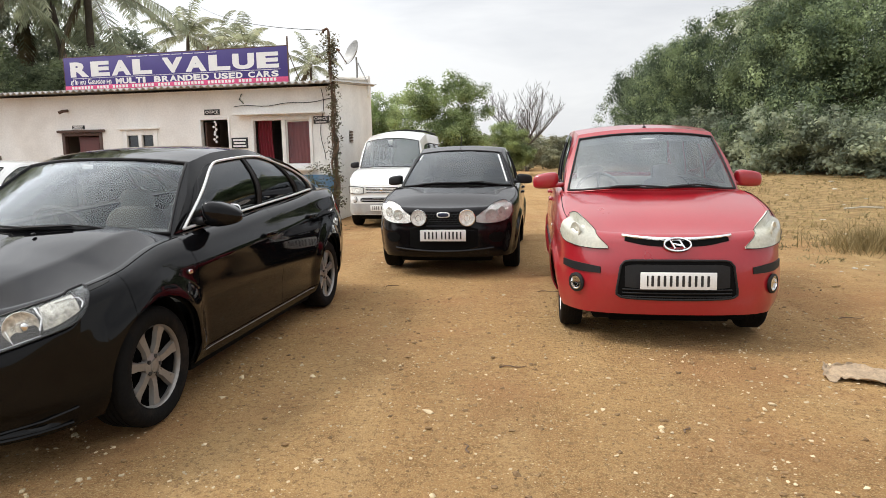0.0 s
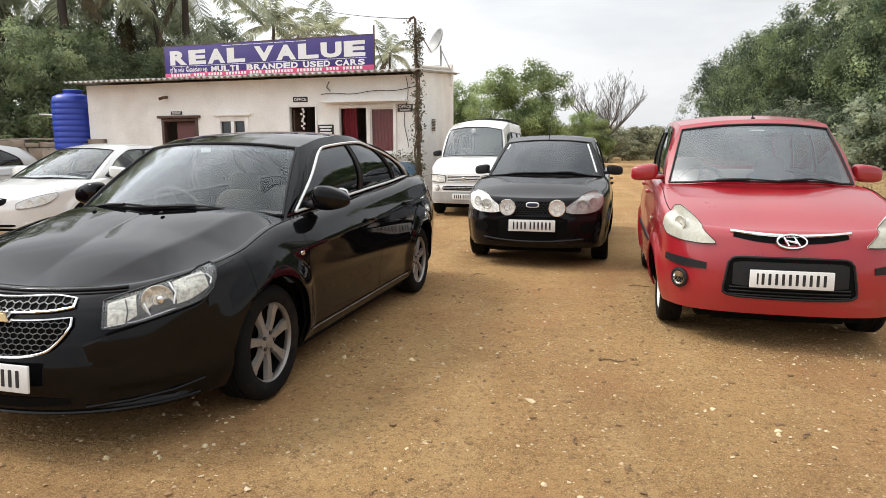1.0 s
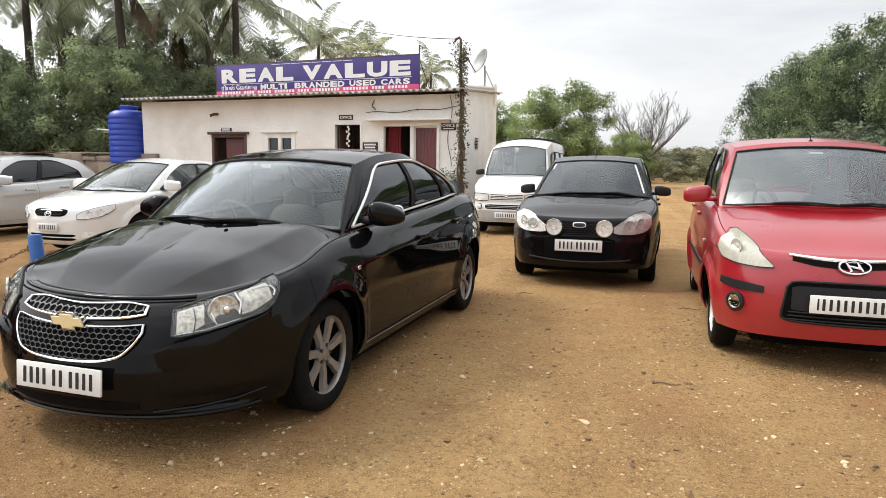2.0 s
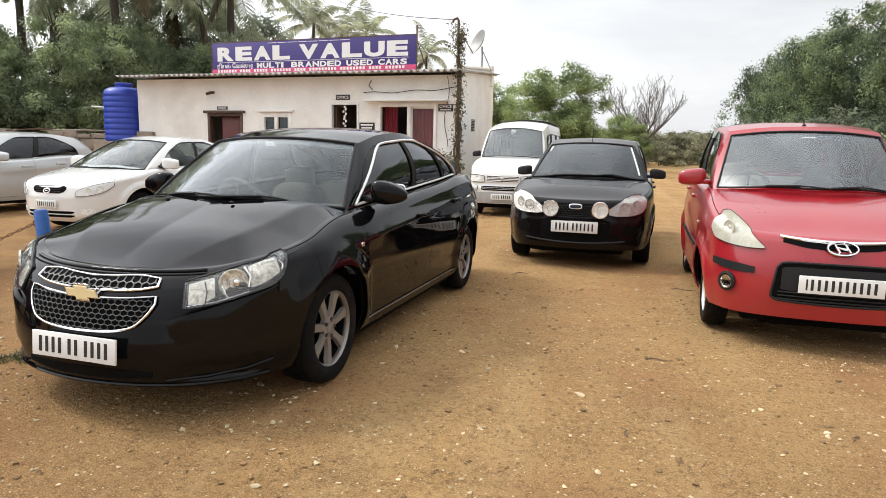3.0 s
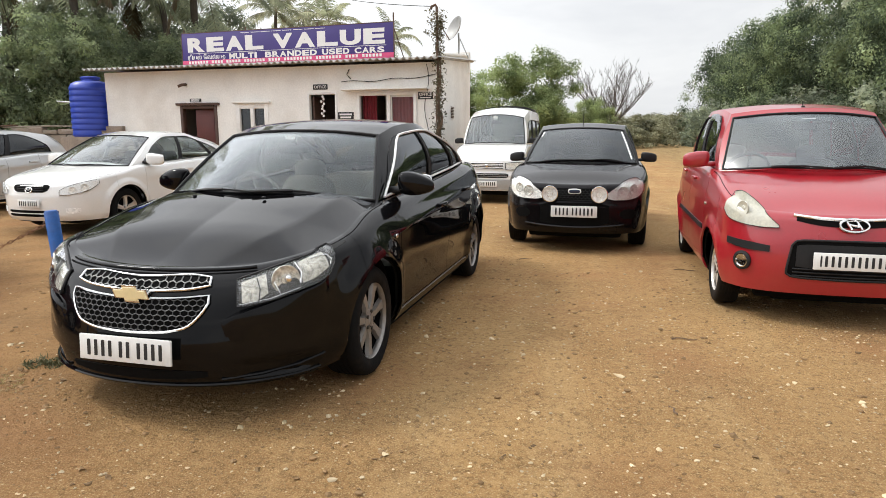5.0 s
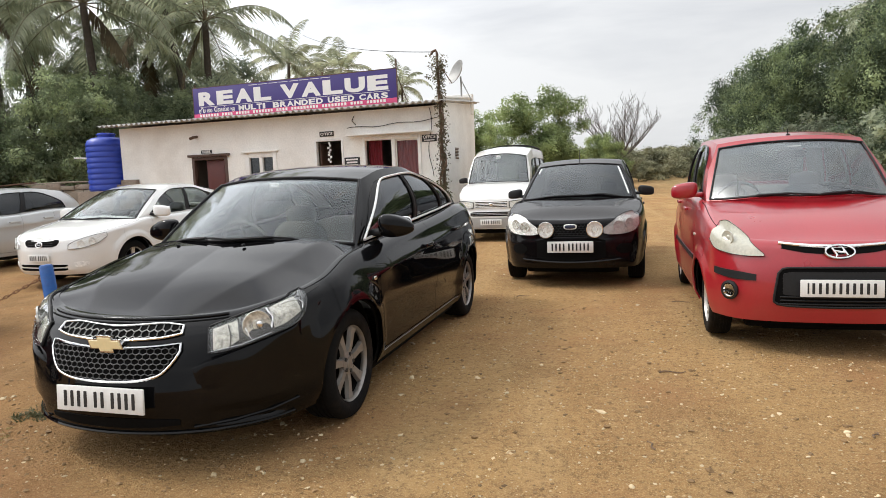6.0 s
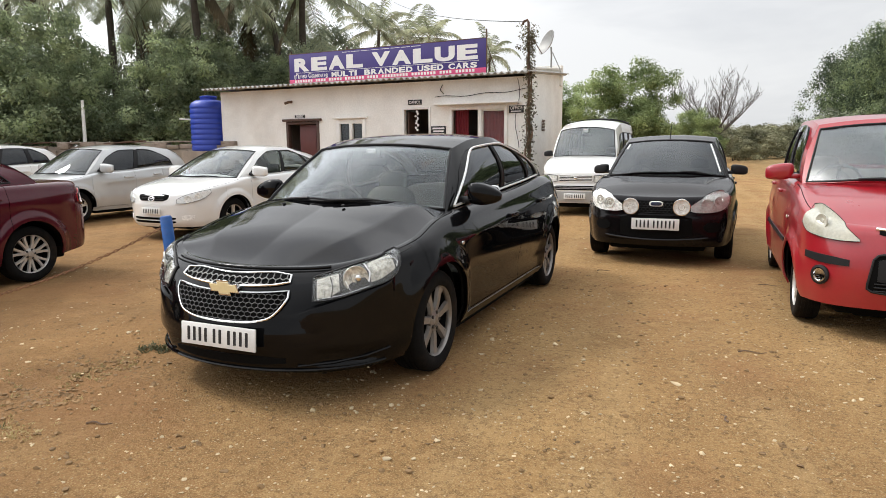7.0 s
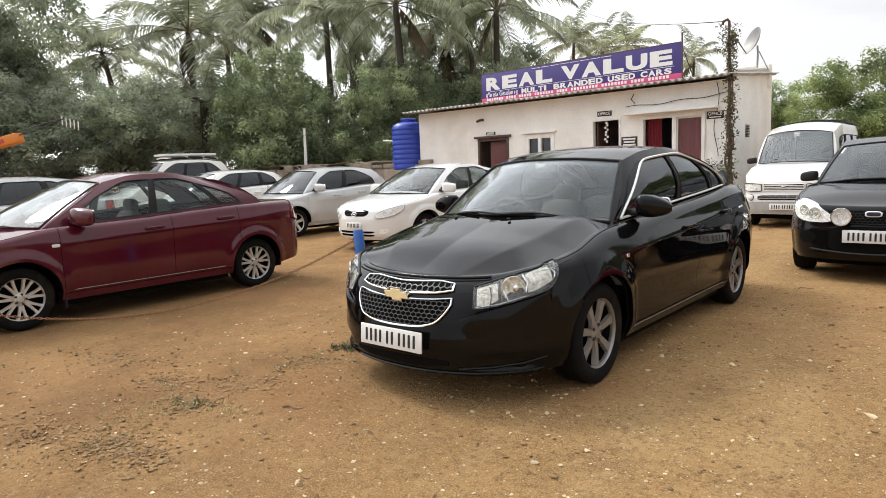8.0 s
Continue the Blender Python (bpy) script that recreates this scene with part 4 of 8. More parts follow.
CRUZE = dict(
    name="black_sedan", label="glossy black saloon car with chrome-framed honeycomb grille and seven-spoke alloy wheels", paint=M_BLACK,
    length=4.42, half_width=0.87, axle_f=0.87, axle_r=3.47, wheel_r=0.297, arch=0.340, tyre_w=0.20, rim_r=0.205, track=1.47,
    plan=[(0, 0), (0.035, 0.3), (0.14, 0.55), (0.33, 0.745), (0.62, 0.84), (1.0, 0.87), (2.2, 0.875), (3.3, 0.87), (3.95, 0.82), (4.25, 0.70), (4.38, 0.4), (4.42, 0)],
    edge=[(0, 0.688), (0.15, 0.702), (0.35, 0.738), (0.66, 0.79), (1.1, 0.885), (1.8, 0.93), (3.0, 0.998), (3.6, 1.03), (4.2, 1.03), (4.42, 1.0)],
    crown=[(0, 0.0), (0.15, 0.016), (0.5, 0.052), (1.0, 0.075), (1.4, 0.05), (3.4, 0.02), (3.9, 0.03), (4.42, 0.0)],
    front_lean=[(0.12, 0.09), (0.2, 0.02), (0.32, 0.0), (0.45, 0.02), (0.58, 0.065), (0.64, 0.10), (0.7, 0.14), (0.8, 0.18)],
    side_lean=[(0.15, 0.07), (0.25, 0.035), (0.4, 0.012), (0.55, 0.0), (0.66, 0.006), (0.72, 0.012), (0.78, 0.03), (0.86, 0.065), (1.0, 0.095)],
    rear_lean=SEDAN_REAR, low=[(0, 0.175), (0.6, 0.185), (1.2, 0.20), (3.2, 0.20), (3.8, 0.22), (4.42, 0.24)],
    a_base=1.28, front_foot=0.26, c_base=3.74, rear_foot=0.14, rear_arch=0.05, roof_f=1.70, roof_r=3.12, front_bow=0.14, rear_bow=0.10,
    roof_z=[(0, 1.33), (0.25, 1.393), (0.55, 1.415), (1, 1.355)], roof_y=[(0, 0.54), (0.5, 0.565), (1, 0.535)], roof_crown=0.035, bulge=0.068, arch_front=0.13, shoulder=0.075,
    doors=(1.24, 2.40, 3.22), sill=0.27, windows=[(0.052, 0.445, 0.06, 0.87), (0.47, 0.765, 0.06, 0.87), (0.785, 0.91, 0.06, 0.87)],
    pillar_black=[(0.447, 0.468), (0.767, 0.783)], chrome_line=True, side_glass=M_TINTD, front_glass=M_GLASS, rear_glass=M_TINTD, sun_band=0.86,
    wheel_style=(7, 0.125, 0.150, (0.0,)), rim_mat=M_ALLOY, handles=((2.20, 0.80), (3.10, 0.845)), mirror_u=0.085, mirror_t=0.12, mirror_size=0.94, seat_mat=M_LINING, mirror_taper=0.40, screen_v=0.98, form=pressed_side, fine=2.6, bonnet_form=(0.034, 0.62, 0.82), nose_rows=36)
cruze, cb = vehicle(CRUZE, facing(-2.216, 2.327, 84.57))



def ledge(b, line, side):
    """A sharp shelf pressed out of the bumper, whose top looks up and whose face fades into the skin."""
    zl, v, f = pw(line), [], []
    steps = frange(line[0][0], line[-1][0], 25)
    for k, a in enumerate(steps):
        q = k / (len(steps) - 1)
        w = min(1.0, q / 0.16) * (1.0 - 0.5 * smooth(0.15, 0.5, q)) * (1 - smooth(0.92, 1.0, q))
        z = zl(a)
        for dz, off in ((0.010 * w + 0.001, -0.002), (0.003, 0.030 * w), (-0.006, 0.031 * w), (-0.15, -0.003)):
            v.append(b.skin(a * side, z + dz, off))
    for k in range(len(steps) - 1):
        for j in range(3):
            p = 4 * k + j
            f.append((p, p + 1, p + 5, p + 4))
    return v, f


# its face
for s in (1, -1):
    hl = [(0.505, 0.545, 0.652), (0.52, 0.544, 0.656), (0.65, 0.562, 0.686), (0.80, 0.598, 0.718), (0.92, 0.628, 0.741), (0.97, 0.660, 0.753), (1.02, 0.730, 0.763), (1.05, 0.762, 0.769)]
    hd = lamp(cruze, cb, "headlight", hl, M_LAMPD, M_LENS, s, ((0.735, 0.643, 0.066),), label="clear headlight with a chrome reflector", bowl=M_LAMPC, off=0.002)
    part("reflector", cb.strip([(0.525, 0.556, 0.640), (0.58, 0.560, 0.655), (0.645, 0.590, 0.668)], 0.009, 0.008, 10, 4, s), M_LAMPC, hd)
    part("chrome_edge", merge(cb.bead([(0.515, 0.550), (0.65, 0.568), (0.80, 0.605)], 0.014, 0.002, s), cb.bead([(0.70, 0.585), (0.675, 0.64), (0.70, 0.69)], 0.016, 0.003, s), cb.bead([(0.80, 0.625), (0.815, 0.67), (0.80, 0.71)], 0.016, 0.004, s), cb.bead([(0.88, 0.722), (0.94, 0.732), (0.975, 0.730), (0.985, 0.712), (0.97, 0.690)], 0.017, 0.0035, s)), M_CHROME, hd)
    part("reflector_rib", cb.bead([(0.60, 0.562), (0.61, 0.61), (0.60, 0.655)], 0.017, 0.003, s), M_LAMPD, hd)
    part("bulb_cap", blob(0.014, 0.020, 0.020, cb.skin(0.745 * s, 0.645, 0.008), 0.9, 0.9), M_CHROME, hd)
    part("turn_lamp", cb.strip([(0.815, 0.622, 0.708), (0.87, 0.635, 0.724), (0.965, 0.678, 0.742)], 0.010, 0.008, 10, 4, s), M_LAMPC, hd)
    part("lamp_spear", cb.strip([(0.98, 0.735, 0.756), (1.08, 0.752, 0.768), (1.16, 0.768, 0.773)], 0.004, 0.006, 8, 3, s), M_PLASTIC, cruze)
    part("bumper_ledge", ledge(cb, [(0.425, 0.478), (0.50, 0.508), (0.65, 0.546), (0.80, 0.583), (0.91, 0.612), (0.965, 0.640)], s), M_BLACK, cruze)
    part("intake_blade", cb.bead([(0.42, 0.216), (0.60, 0.224), (0.78, 0.242), (0.92, 0.268)], 0.006, 0.007, s), M_BLACK, cruze)
    part("sill_trim", cb.bead([(cb.a_at(x), 0.252) for x in frange(1.30, 3.06, 20)], 0.002, 0.0025, s), M_ALLOY, cruze)
    part("side_repeater", blob(0.02, 0.006, 0.012, cb.skin(cb.a_at(1.16) * s, 0.72, 0.004), 0.6, 0.6), M_CHROME, cruze)
    tl = [(cb.a_at(4.20), 0.78, 0.88), (cb.a_at(4.28), 0.74, 0.92), (cb.total - 0.42, 0.72, 0.90)]
    lamp(cruze, cb, "tail_lamp", tl, M_REDLENS, None, s)


def honeycomb(b, shape, cell, off, r):
    """Bars of a six-sided mesh on the skin within a shape."""
    lo, hi = pw([(s[0], s[1]) for s in shape]), pw([(s[0], s[2]) for s in shape])
    a0, a1 = shape[0][0], shape[-1][0]
    solids, dx, dz = [], cell, cell * 0.60
    z, row = min(s[1] for s in shape), 0
    while z < max(s[2] for s in shape):
        a = a0 + (row % 2) * dx / 2
        while a < a1:
            ring = [(a + dx / 2 * math.cos(math.radians(60 * k + 30)) * 1.15, z + dz * 0.67 * math.sin(math.radians(60 * k + 30))) for k in range(6)]
            for k in range(3):
                p, q = ring[k], ring[k + 1]
                if all(a0 < c[0] < a1 and lo(c[0]) < c[1] < hi(c[0]) for c in (p, q)):
                    solids.append(tube([b.skin(p[0], p[1], off), b.skin(q[0], q[1], off)], r, False, 4))
            a += dx
        z += dz
        row += 1
    return merge(*solids)


def mirrored(shape):
    return [(-a, lo, hi) for a, lo, hi in reversed(shape) if a > 0] + list(shape)


upper = mirrored([(0, 0.605, 0.660), (0.12, 0.607, 0.664), (0.27, 0.615, 0.670), (0.375, 0.630, 0.662)])
lower = mirrored([(0, 0.430, 0.575), (0.14, 0.433, 0.578), (0.27, 0.455, 0.584), (0.34, 0.51, 0.590), (0.375, 0.56, 0.592)])
for shape, cell, bar, mat in ((upper, 0.042, 0.0034, M_MESHB), (lower, 0.036, 0.0030, M_MESH)):
    gr = part("grille", cb.strip(shape, 0.004, 0.008, 25, 5), M_LINER, cruze, "black honeycomb grille in a chrome frame")
    part("grille_mesh", honeycomb(cb, shape, cell, 0.010, bar), mat, gr)
    part("grille_frame", cb.rim_of(shape, 0.012, 0.0058, 37), M_CHROME, gr)
# the bonnet's rolled front edge over the dark gap above the grille
ba = cb.a_at(0.16)
part("bonnet_lip", tube([cb.skin(a, cb.top(abs(a)) - 0.008, 0.002) for a in frange(-ba, ba, 41)], 0.010, False, 8), M_BLACK, cruze)
# dark tube put in for the shade of that gap
part("bonnet_shadow_gap", tube([cb.skin(a, cb.top(abs(a)) - 0.022, -0.002) for a in frange(-ba, ba, 41)], 0.005, False, 6), M_LINER, cruze)


def flat_badge(b, pts, z0, off, depth):
    """A thick plate of the outline pts that lies on the nose."""
    n = len(pts)
    x = b.skin(0, z0).x
    v = [Vector((x - off, a, z0 + z)) for a, z in pts] + [Vector((x - off + depth, a, z0 + z)) for a, z in pts]
    return v, [tuple(range(n)), tuple(range(2 * n - 1, n - 1, -1))] + [(i, (i + 1) % n, n + (i + 1) % n, n + i) for i in range(n)]


TIE = [(-0.098, -0.020), (-0.040, -0.020), (-0.046, -0.036), (0.030, -0.036), (0.036, -0.020), (0.082, -0.020), (0.098, 0.020), (0.040, 0.020), (0.046, 0.036), (-0.030, 0.036), (-0.036, 0.020), (-0.082, 0.020)]
part("badge", flat_badge(cb, [(a * 0.88, z * 0.82) for a, z in TIE], 0.592, 0.036, 0.03), M_GOLD, cruze, "gold cross-shaped badge")
part("badge_back", flat_badge(cb, [(a * 1.0, z * 1.05) for a, z in TIE], 0.592, 0.031, 0.03), M_CHROME, cruze)
part("lower_intake", cb.strip(mirrored([(0, 0.215, 0.262), (0.2, 0.217, 0.262), (0.36, 0.23, 0.255)]), 0.004, 0.01, 19, 4), M_LINER, cruze)
part("bumper_lip", cb.bead([(a, 0.188 + 0.02 * abs(a) ** 2) for a in frange(-0.9, 0.9, 25)], 0.006, 0.008), M_BLACK, cruze)
number_plate(cruze, cb.skin(0, 0.355, 0.022), 0.475, 0.115, (1, 1, 1, 1, -0.5, 1, 1, -0.5, 1, 1, 1, 1), 4)
for y in (-0.16, 0.30):
    part("washer_nozzle", blob(0.012, 0.010, 0.007, cb.screen(y / 0.7, 0.0) + Vector((-0.10, 0, -0.006)), 0.7, 0.7), M_PLASTIC, cruze)
part("windscreen_sticker", blob(0.004, 0.035, 0.012, cb.screen(0.02, 0.86, -0.012), 0.3, 0.3), M_PLATE, cruze)

M_FOGDULL = material("hazy_lamp_bowl", (0.50, 0.49, 0.42), 0.3, coat=0.6, vary=0.2, scale=14)
HATCH = dict(
    name="red_hatchback", label="bright red small hatchback with black bumper trims and cream hazy headlights", paint=M_RED,
    length=3.52, half_width=0.775, axle_f=0.68, axle_r=2.99, wheel_r=0.265, arch=0.31, tyre_w=0.155, rim_r=0.175, track=1.29,
    plan=[(0, 0), (0.02, 0.33), (0.09, 0.56), (0.23, 0.69), (0.46, 0.755), (0.9, 0.775), (1.8, 0.78), (2.75, 0.775), (3.18, 0.74), (3.42, 0.6), (3.50, 0.3), (3.52, 0)],
    edge=[(0, 0.765), (0.12, 0.785), (0.3, 0.84), (0.6, 0.925), (0.9, 0.985), (1.3, 1.01), (2.5, 1.05), (3.52, 1.07)],
    crown=[(0, 0.0), (0.1, 0.012), (0.4, 0.045), (0.8, 0.055), (1.2, 0.03), (3.0, 0.01), (3.52, 0.0)],
    front_lean=[(0.15, 0.07), (0.25, 0.02), (0.4, 0.0), (0.55, 0.01), (0.68, 0.045), (0.8, 0.09), (0.9, 0.12)],
    side_lean=[(0.15, 0.06), (0.3, 0.02), (0.5, 0.0), (0.75, 0.0), (0.85, 0.015), (1.0, 0.04), (1.1, 0.06)],
    rear_lean=[(0.15, 0.08), (0.4, 0.0), (0.7, 0.01), (1.1, 0.06)], low=[(0, 0.235), (0.4, 0.225), (0.9, 0.20), (2.6, 0.21), (3.52, 0.24)],
    a_base=1.10, front_foot=0.32, c_base=3.24, rear_foot=0.10, roof_f=1.36, roof_r=3.06, front_bow=0.16, rear_bow=0.06,
    roof_z=[(0, 1.505), (0.3, 1.56), (0.6, 1.56), (1, 1.50)], roof_y=[(0, 0.545), (0.5, 0.565), (1, 0.53)], roof_crown=0.04, bulge=0.03, shoulder=0.05,
    doors=(1.05, 1.98, 2.72), sill=0.28, windows=[(0.10, 0.44, 0.06, 0.88), (0.475, 0.79, 0.06, 0.88)],
    pillar_black=[(0.442, 0.473)], side_glass=M_TINTD, front_glass=M_VEILED, rear_glass=M_TINT, sun_band=0.76,
    wheel_style=(6, 0.13, 0.06, (-0.12, 0.12)), rim_mat=M_ALLOY2, handles=((1.80, 0.90), (2.58, 0.93)), mirror_u=0.10, mirror_t=0.10, mirror_size=0.88, seat_mat=M_SEAT, dash=M_LINING, arch_back=0.12, arch_front=0.16,
    wipers=((-0.10, 0.50), (-0.72, -0.12)), screen_top=0.90, form=pressed_arches)
hatch, hb = vehicle(HATCH, facing(1.570, 4.312, 85.1))
for s in (1, -1):
    hl = [(0.445, 0.672, 0.685), (0.53, 0.670, 0.752), (0.63, 0.676, 0.822), (0.73, 0.690, 0.872), (0.82, 0.710, 0.900), (0.89, 0.765, 0.890)]
    lamp(hatch, hb, "headlight", hl, M_FOGGED, None, s, ((0.715, 0.785, 0.050),), label="hazy cream headlight", edge=0.0018, bowl=M_FOGDULL)
    part("bumper_trim", hb.strip([(0.49, 0.508, 0.550), (0.62, 0.512, 0.566), (0.82, 0.534, 0.578)], 0.008, 0.02, 14, 4, s), M_PLASTIC, hatch, "black bumper rubbing strip")
    p = hb.skin(0.665 * s, 0.43, 0.0)
    fogt = (hb.skin(0.665 * s, 0.43, 0.1) - p).normalized().to_track_quat("Y", "Z").to_matrix().to_4x4()
    fg = part("fog_lamp", moved(lathe([(0.055, 0.0), (0.055, 0.014), (0.043, 0.015), (0.040, 0.004), (0.02, 0.001), (0.001, 0.0)], 28), Matrix.Translation(p) @ fogt), M_CHROME, hatch)
    part("fog_bezel", moved(lathe([(0.066, 0.0), (0.066, 0.012), (0.050, 0.018), (0.048, 0.0)], 28), Matrix.Translation(p) @ fogt), M_PLASTIC, fg)
    lens = part("fog_lens", moved(lathe([(0.043, 0.008), (0.03, 0.014), (0.001, 0.017)], 24), Matrix.Translation(p) @ fogt), M_LENS, fg)
    lens.visible_shadow = False
    part("side_moulding", hb.strip([(hb.a_at(1.07), 0.52, 0.56), (hb.a_at(2.7), 0.53, 0.57)], 0.006, 0.014, 20, 3, s), M_PLASTIC, hatch)
    part("side_repeater", blob(0.024, 0.006, 0.012, hb.skin(hb.a_at(0.98) * s, 0.74, 0.004), 0.6, 0.6), M_FOGGED, hatch)
    part("rain_guard", hb.grid(lambda u, t: hb.cabin(u, t, 0.022, s), frange(0.09, 0.44, 9), frange(0.80, 0.92, 3), thick=0.003), M_TINTD, hatch)
    lamp(hatch, hb, "tail_lamp", [(hb.total - 0.62, 0.75, 0.98), (hb.total - 0.52, 0.74, 1.0)], M_REDLENS, None, s)
mouth = mirrored([(0, 0.342, 0.600), (0.28, 0.347, 0.598), (0.335, 0.352, 0.590), (0.357, 0.356, 0.565), (0.374, 0.362, 0.45), (0.382, 0.372, 0.40)])
gr = part("grille", hb.strip(mouth, 0.004, 0.01, 25, 5), M_LINER, hatch, "black slatted lower grille")
part("grille_surround", hb.rim_of(mouth, 0.005, 0.008, 33), M_PLASTIC, gr)
part("grille_panel", hb.strip(mirrored([(0, 0.415, 0.572), (0.27, 0.418, 0.572), (0.33, 0.425, 0.56)]), 0.010, 0.012, 19, 4), M_PLASTIC, gr)
for z in (0.362, 0.385, 0.408):
    w = 0.345
    part("grille_slat", hb.bead([(a, z) for a in frange(-w, w, 13)], 0.008, 0.005), M_PLASTIC, gr)
slot = mirrored([(0, 0.684, 0.728), (0.17, 0.692, 0.735), (0.34, 0.722, 0.752)])
up = part("upper_grille", hb.strip(slot, 0.004, 0.008, 21, 4), M_LINER, hatch)
part("chrome_bar", hb.bead([(a, 0.736 + 0.16 * a * a) for a in frange(-0.36, 0.36, 17)], 0.010, 0.012), M_CHROME, up)
ring = [hb.skin(0.085 * math.cos(q), 0.703 + 0.040 * math.sin(q), 0.022) for q in frange(0, 2 * math.pi, 25)[:-1]]
part("badge", merge(tube(ring, 0.009, True), tube([hb.skin(-0.045, 0.680, 0.022), hb.skin(-0.015, 0.728, 0.022)], 0.009), tube([hb.skin(0.015, 0.678, 0.022), hb.skin(0.045, 0.726, 0.022)], 0.009), tube([hb.skin(-0.03, 0.698, 0.022), hb.skin(0.03, 0.708, 0.022)], 0.007)), M_CHROME, hatch, "chrome oval badge")
number_plate(hatch, hb.skin(0, 0.472, 0.03), 0.475, 0.112, (0.6, 1, 1, 1, 1, 1, 1, 1, 1, 1, 1), 2)
part("aerial", merge(tube([hb.roof(0.05, 0) + Vector((0, 0, -0.01)), hb.roof(0.05, 0) + Vector((0.02, 0, 0.05))], 0.004), blob(0.02, 0.014, 0.012, hb.roof(0.05, 0), 0.7, 0.7)), M_PLASTIC, hatch)
part("windscreen_sticker", blob(0.004, 0.05, 0.012, hb.screen(0.0, 0.80, -0.012), 0.3, 0.3), M_PLATE, hatch)
FORD = dict(
    name="black_saloon", label="dull black compact saloon with two round auxiliary lamps above the plate", paint=M_BLACK2,
    length=4.15, half_width=0.82, axle_f=0.80, axle_r=3.22, wheel_r=0.283, arch=0.325, tyre_w=0.18, rim_r=0.18, track=1.42,
    plan=[(0, 0), (0.03, 0.3), (0.11, 0.56), (0.26, 0.715), (0.55, 0.795), (0.95, 0.82), (2.0, 0.825), (3.1, 0.82), (3.7, 0.78), (4.0, 0.64), (4.12, 0.35), (4.15, 0)],
    edge=[(0, 0.76), (0.12, 0.775), (0.35, 0.815), (0.7, 0.87), (1.1, 0.93), (1.7, 0.95), (3.0, 1.0), (4.15, 1.02)],
    crown=[(0, 0.0), (0.12, 0.015), (0.5, 0.06), (0.9, 0.065), (1.3, 0.04), (3.2, 0.02), (4.15, 0.0)],
    front_lean=[(0.15, 0.08), (0.28, 0.0), (0.5, 0.0), (0.56, 0.015), (0.75, 0.05), (0.9, 0.09)],
    side_lean=[(0.15, 0.06), (0.3, 0.02), (0.5, 0.0), (0.75, 0.0), (0.9, 0.03), (1.05, 0.06)],
    rear_lean=SEDAN_REAR, low=[(0, 0.22), (0.6, 0.21), (1.1, 0.21), (3.0, 0.21), (4.15, 0.25)],
    a_base=1.30, front_foot=0.28, c_base=3.58, rear_foot=0.12, rear_arch=0.03, roof_f=1.72, roof_r=2.98, front_bow=0.12, rear_bow=0.08,
    roof_z=[(0, 1.405), (0.3, 1.465), (0.6, 1.465), (1, 1.40)], roof_y=[(0, 0.54), (0.5, 0.57), (1, 0.53)], roof_crown=0.035, bulge=0.03, shoulder=0.05,
    doors=(1.18, 2.22, 3.0), sill=0.28, windows=[(0.08, 0.43, 0.06, 0.87), (0.46, 0.79, 0.06, 0.87), (0.81, 0.90, 0.06, 0.87)],
    pillar_black=[(0.432, 0.458)], side_glass=M_TINTD, front_glass=M_TINT, rear_glass=M_TINTD, wheel_style="disc", rim_mat=M_STEEL, form=pressed_arches, fine=1.6,
    handles=((2.05, 0.83), (2.85, 0.86)), mirror_u=0.10, mirror_t=0.12, mirror_size=0.80, mirror_mat=M_PLASTIC, seat_mat=M_SEATD, wipers=((-0.72, -0.25),))
ford, fb = vehicle(FORD, facing(-0.10, 7.06, 84.9))
for s in (1, -1):
    hl = [(0.36, 0.605, 0.665), (0.44, 0.59, 0.72), (0.56, 0.592, 0.785), (0.68, 0.61, 0.825), (0.78, 0.65, 0.835), (0.84, 0.70, 0.82)]
    lamp(ford, fb, "headlight", hl, M_REFL if s > 0 else M_LAMPH, M_LENS, s, ((0.53, 0.68, 0.062), (0.66, 0.71, 0.055)), label="bright clear headlight" if s > 0 else "large hazy grey headlight", edge=0.003, bowl=M_LAMPC if s > 0 else M_LAMPH)
    p = fb.skin(0.262 * s, 0.655, 0.06)
    al = part("auxiliary_lamp", moved(lathe([(0.03, -0.06), (0.06, -0.04), (0.084, 0.0), (0.084, 0.012), (0.074, 0.014), (0.07, 0.004), (0.03, -0.006), (0.028, 0.008), (0.001, 0.009)], 30), Matrix.Translation(p) @ pose(0, 0, 0, 0, 0, 90)), M_REFL, ford, "round white auxiliary lamp")
    part("lamp_rim", moved(lathe([(0.086, 0.008), (0.086, 0.018), (0.072, 0.018), (0.072, 0.008)], 30), Matrix.Translation(p) @ pose(0, 0, 0, 0, 0, 90)), M_PLATE, al)
    ln = part("lamp_glass", moved(lathe([(0.074, 0.014), (0.04, 0.022), (0.001, 0.025)], 24), Matrix.Translation(p) @ pose(0, 0, 0, 0, 0, 90)), M_LENS, al)
    ln.visible_shadow = False
    for q0, q1, mt in ((0.086, 0.006, M_CHROME), (0.030, 0.003, M_CHROME)):
        part("lamp_ring", tube([p + Vector((-0.020 if q0 > 0.05 else -0.027, q0 * math.cos(q), q0 * math.sin(q))) for q in frange(0, 2 * math.pi, 29)[:-1]], q1, True, 6), mt, al)
    part("fog_recess", fb.strip([(0.50, 0.42, 0.45), (0.56, 0.38, 0.49), (0.64, 0.38, 0.49), (0.70, 0.42, 0.46)], 0.004, 0.01, 14, 4, s), M_LINER, ford)
    lamp(ford, fb, "tail_lamp", [(fb.total - 0.66, 0.78, 0.96), (fb.total - 0.42, 0.77, 0.97)], M_REDLENS, None, s)
shape = mirrored([(0, 0.575, 0.715), (0.22, 0.58, 0.717), (0.33, 0.60, 0.72)])
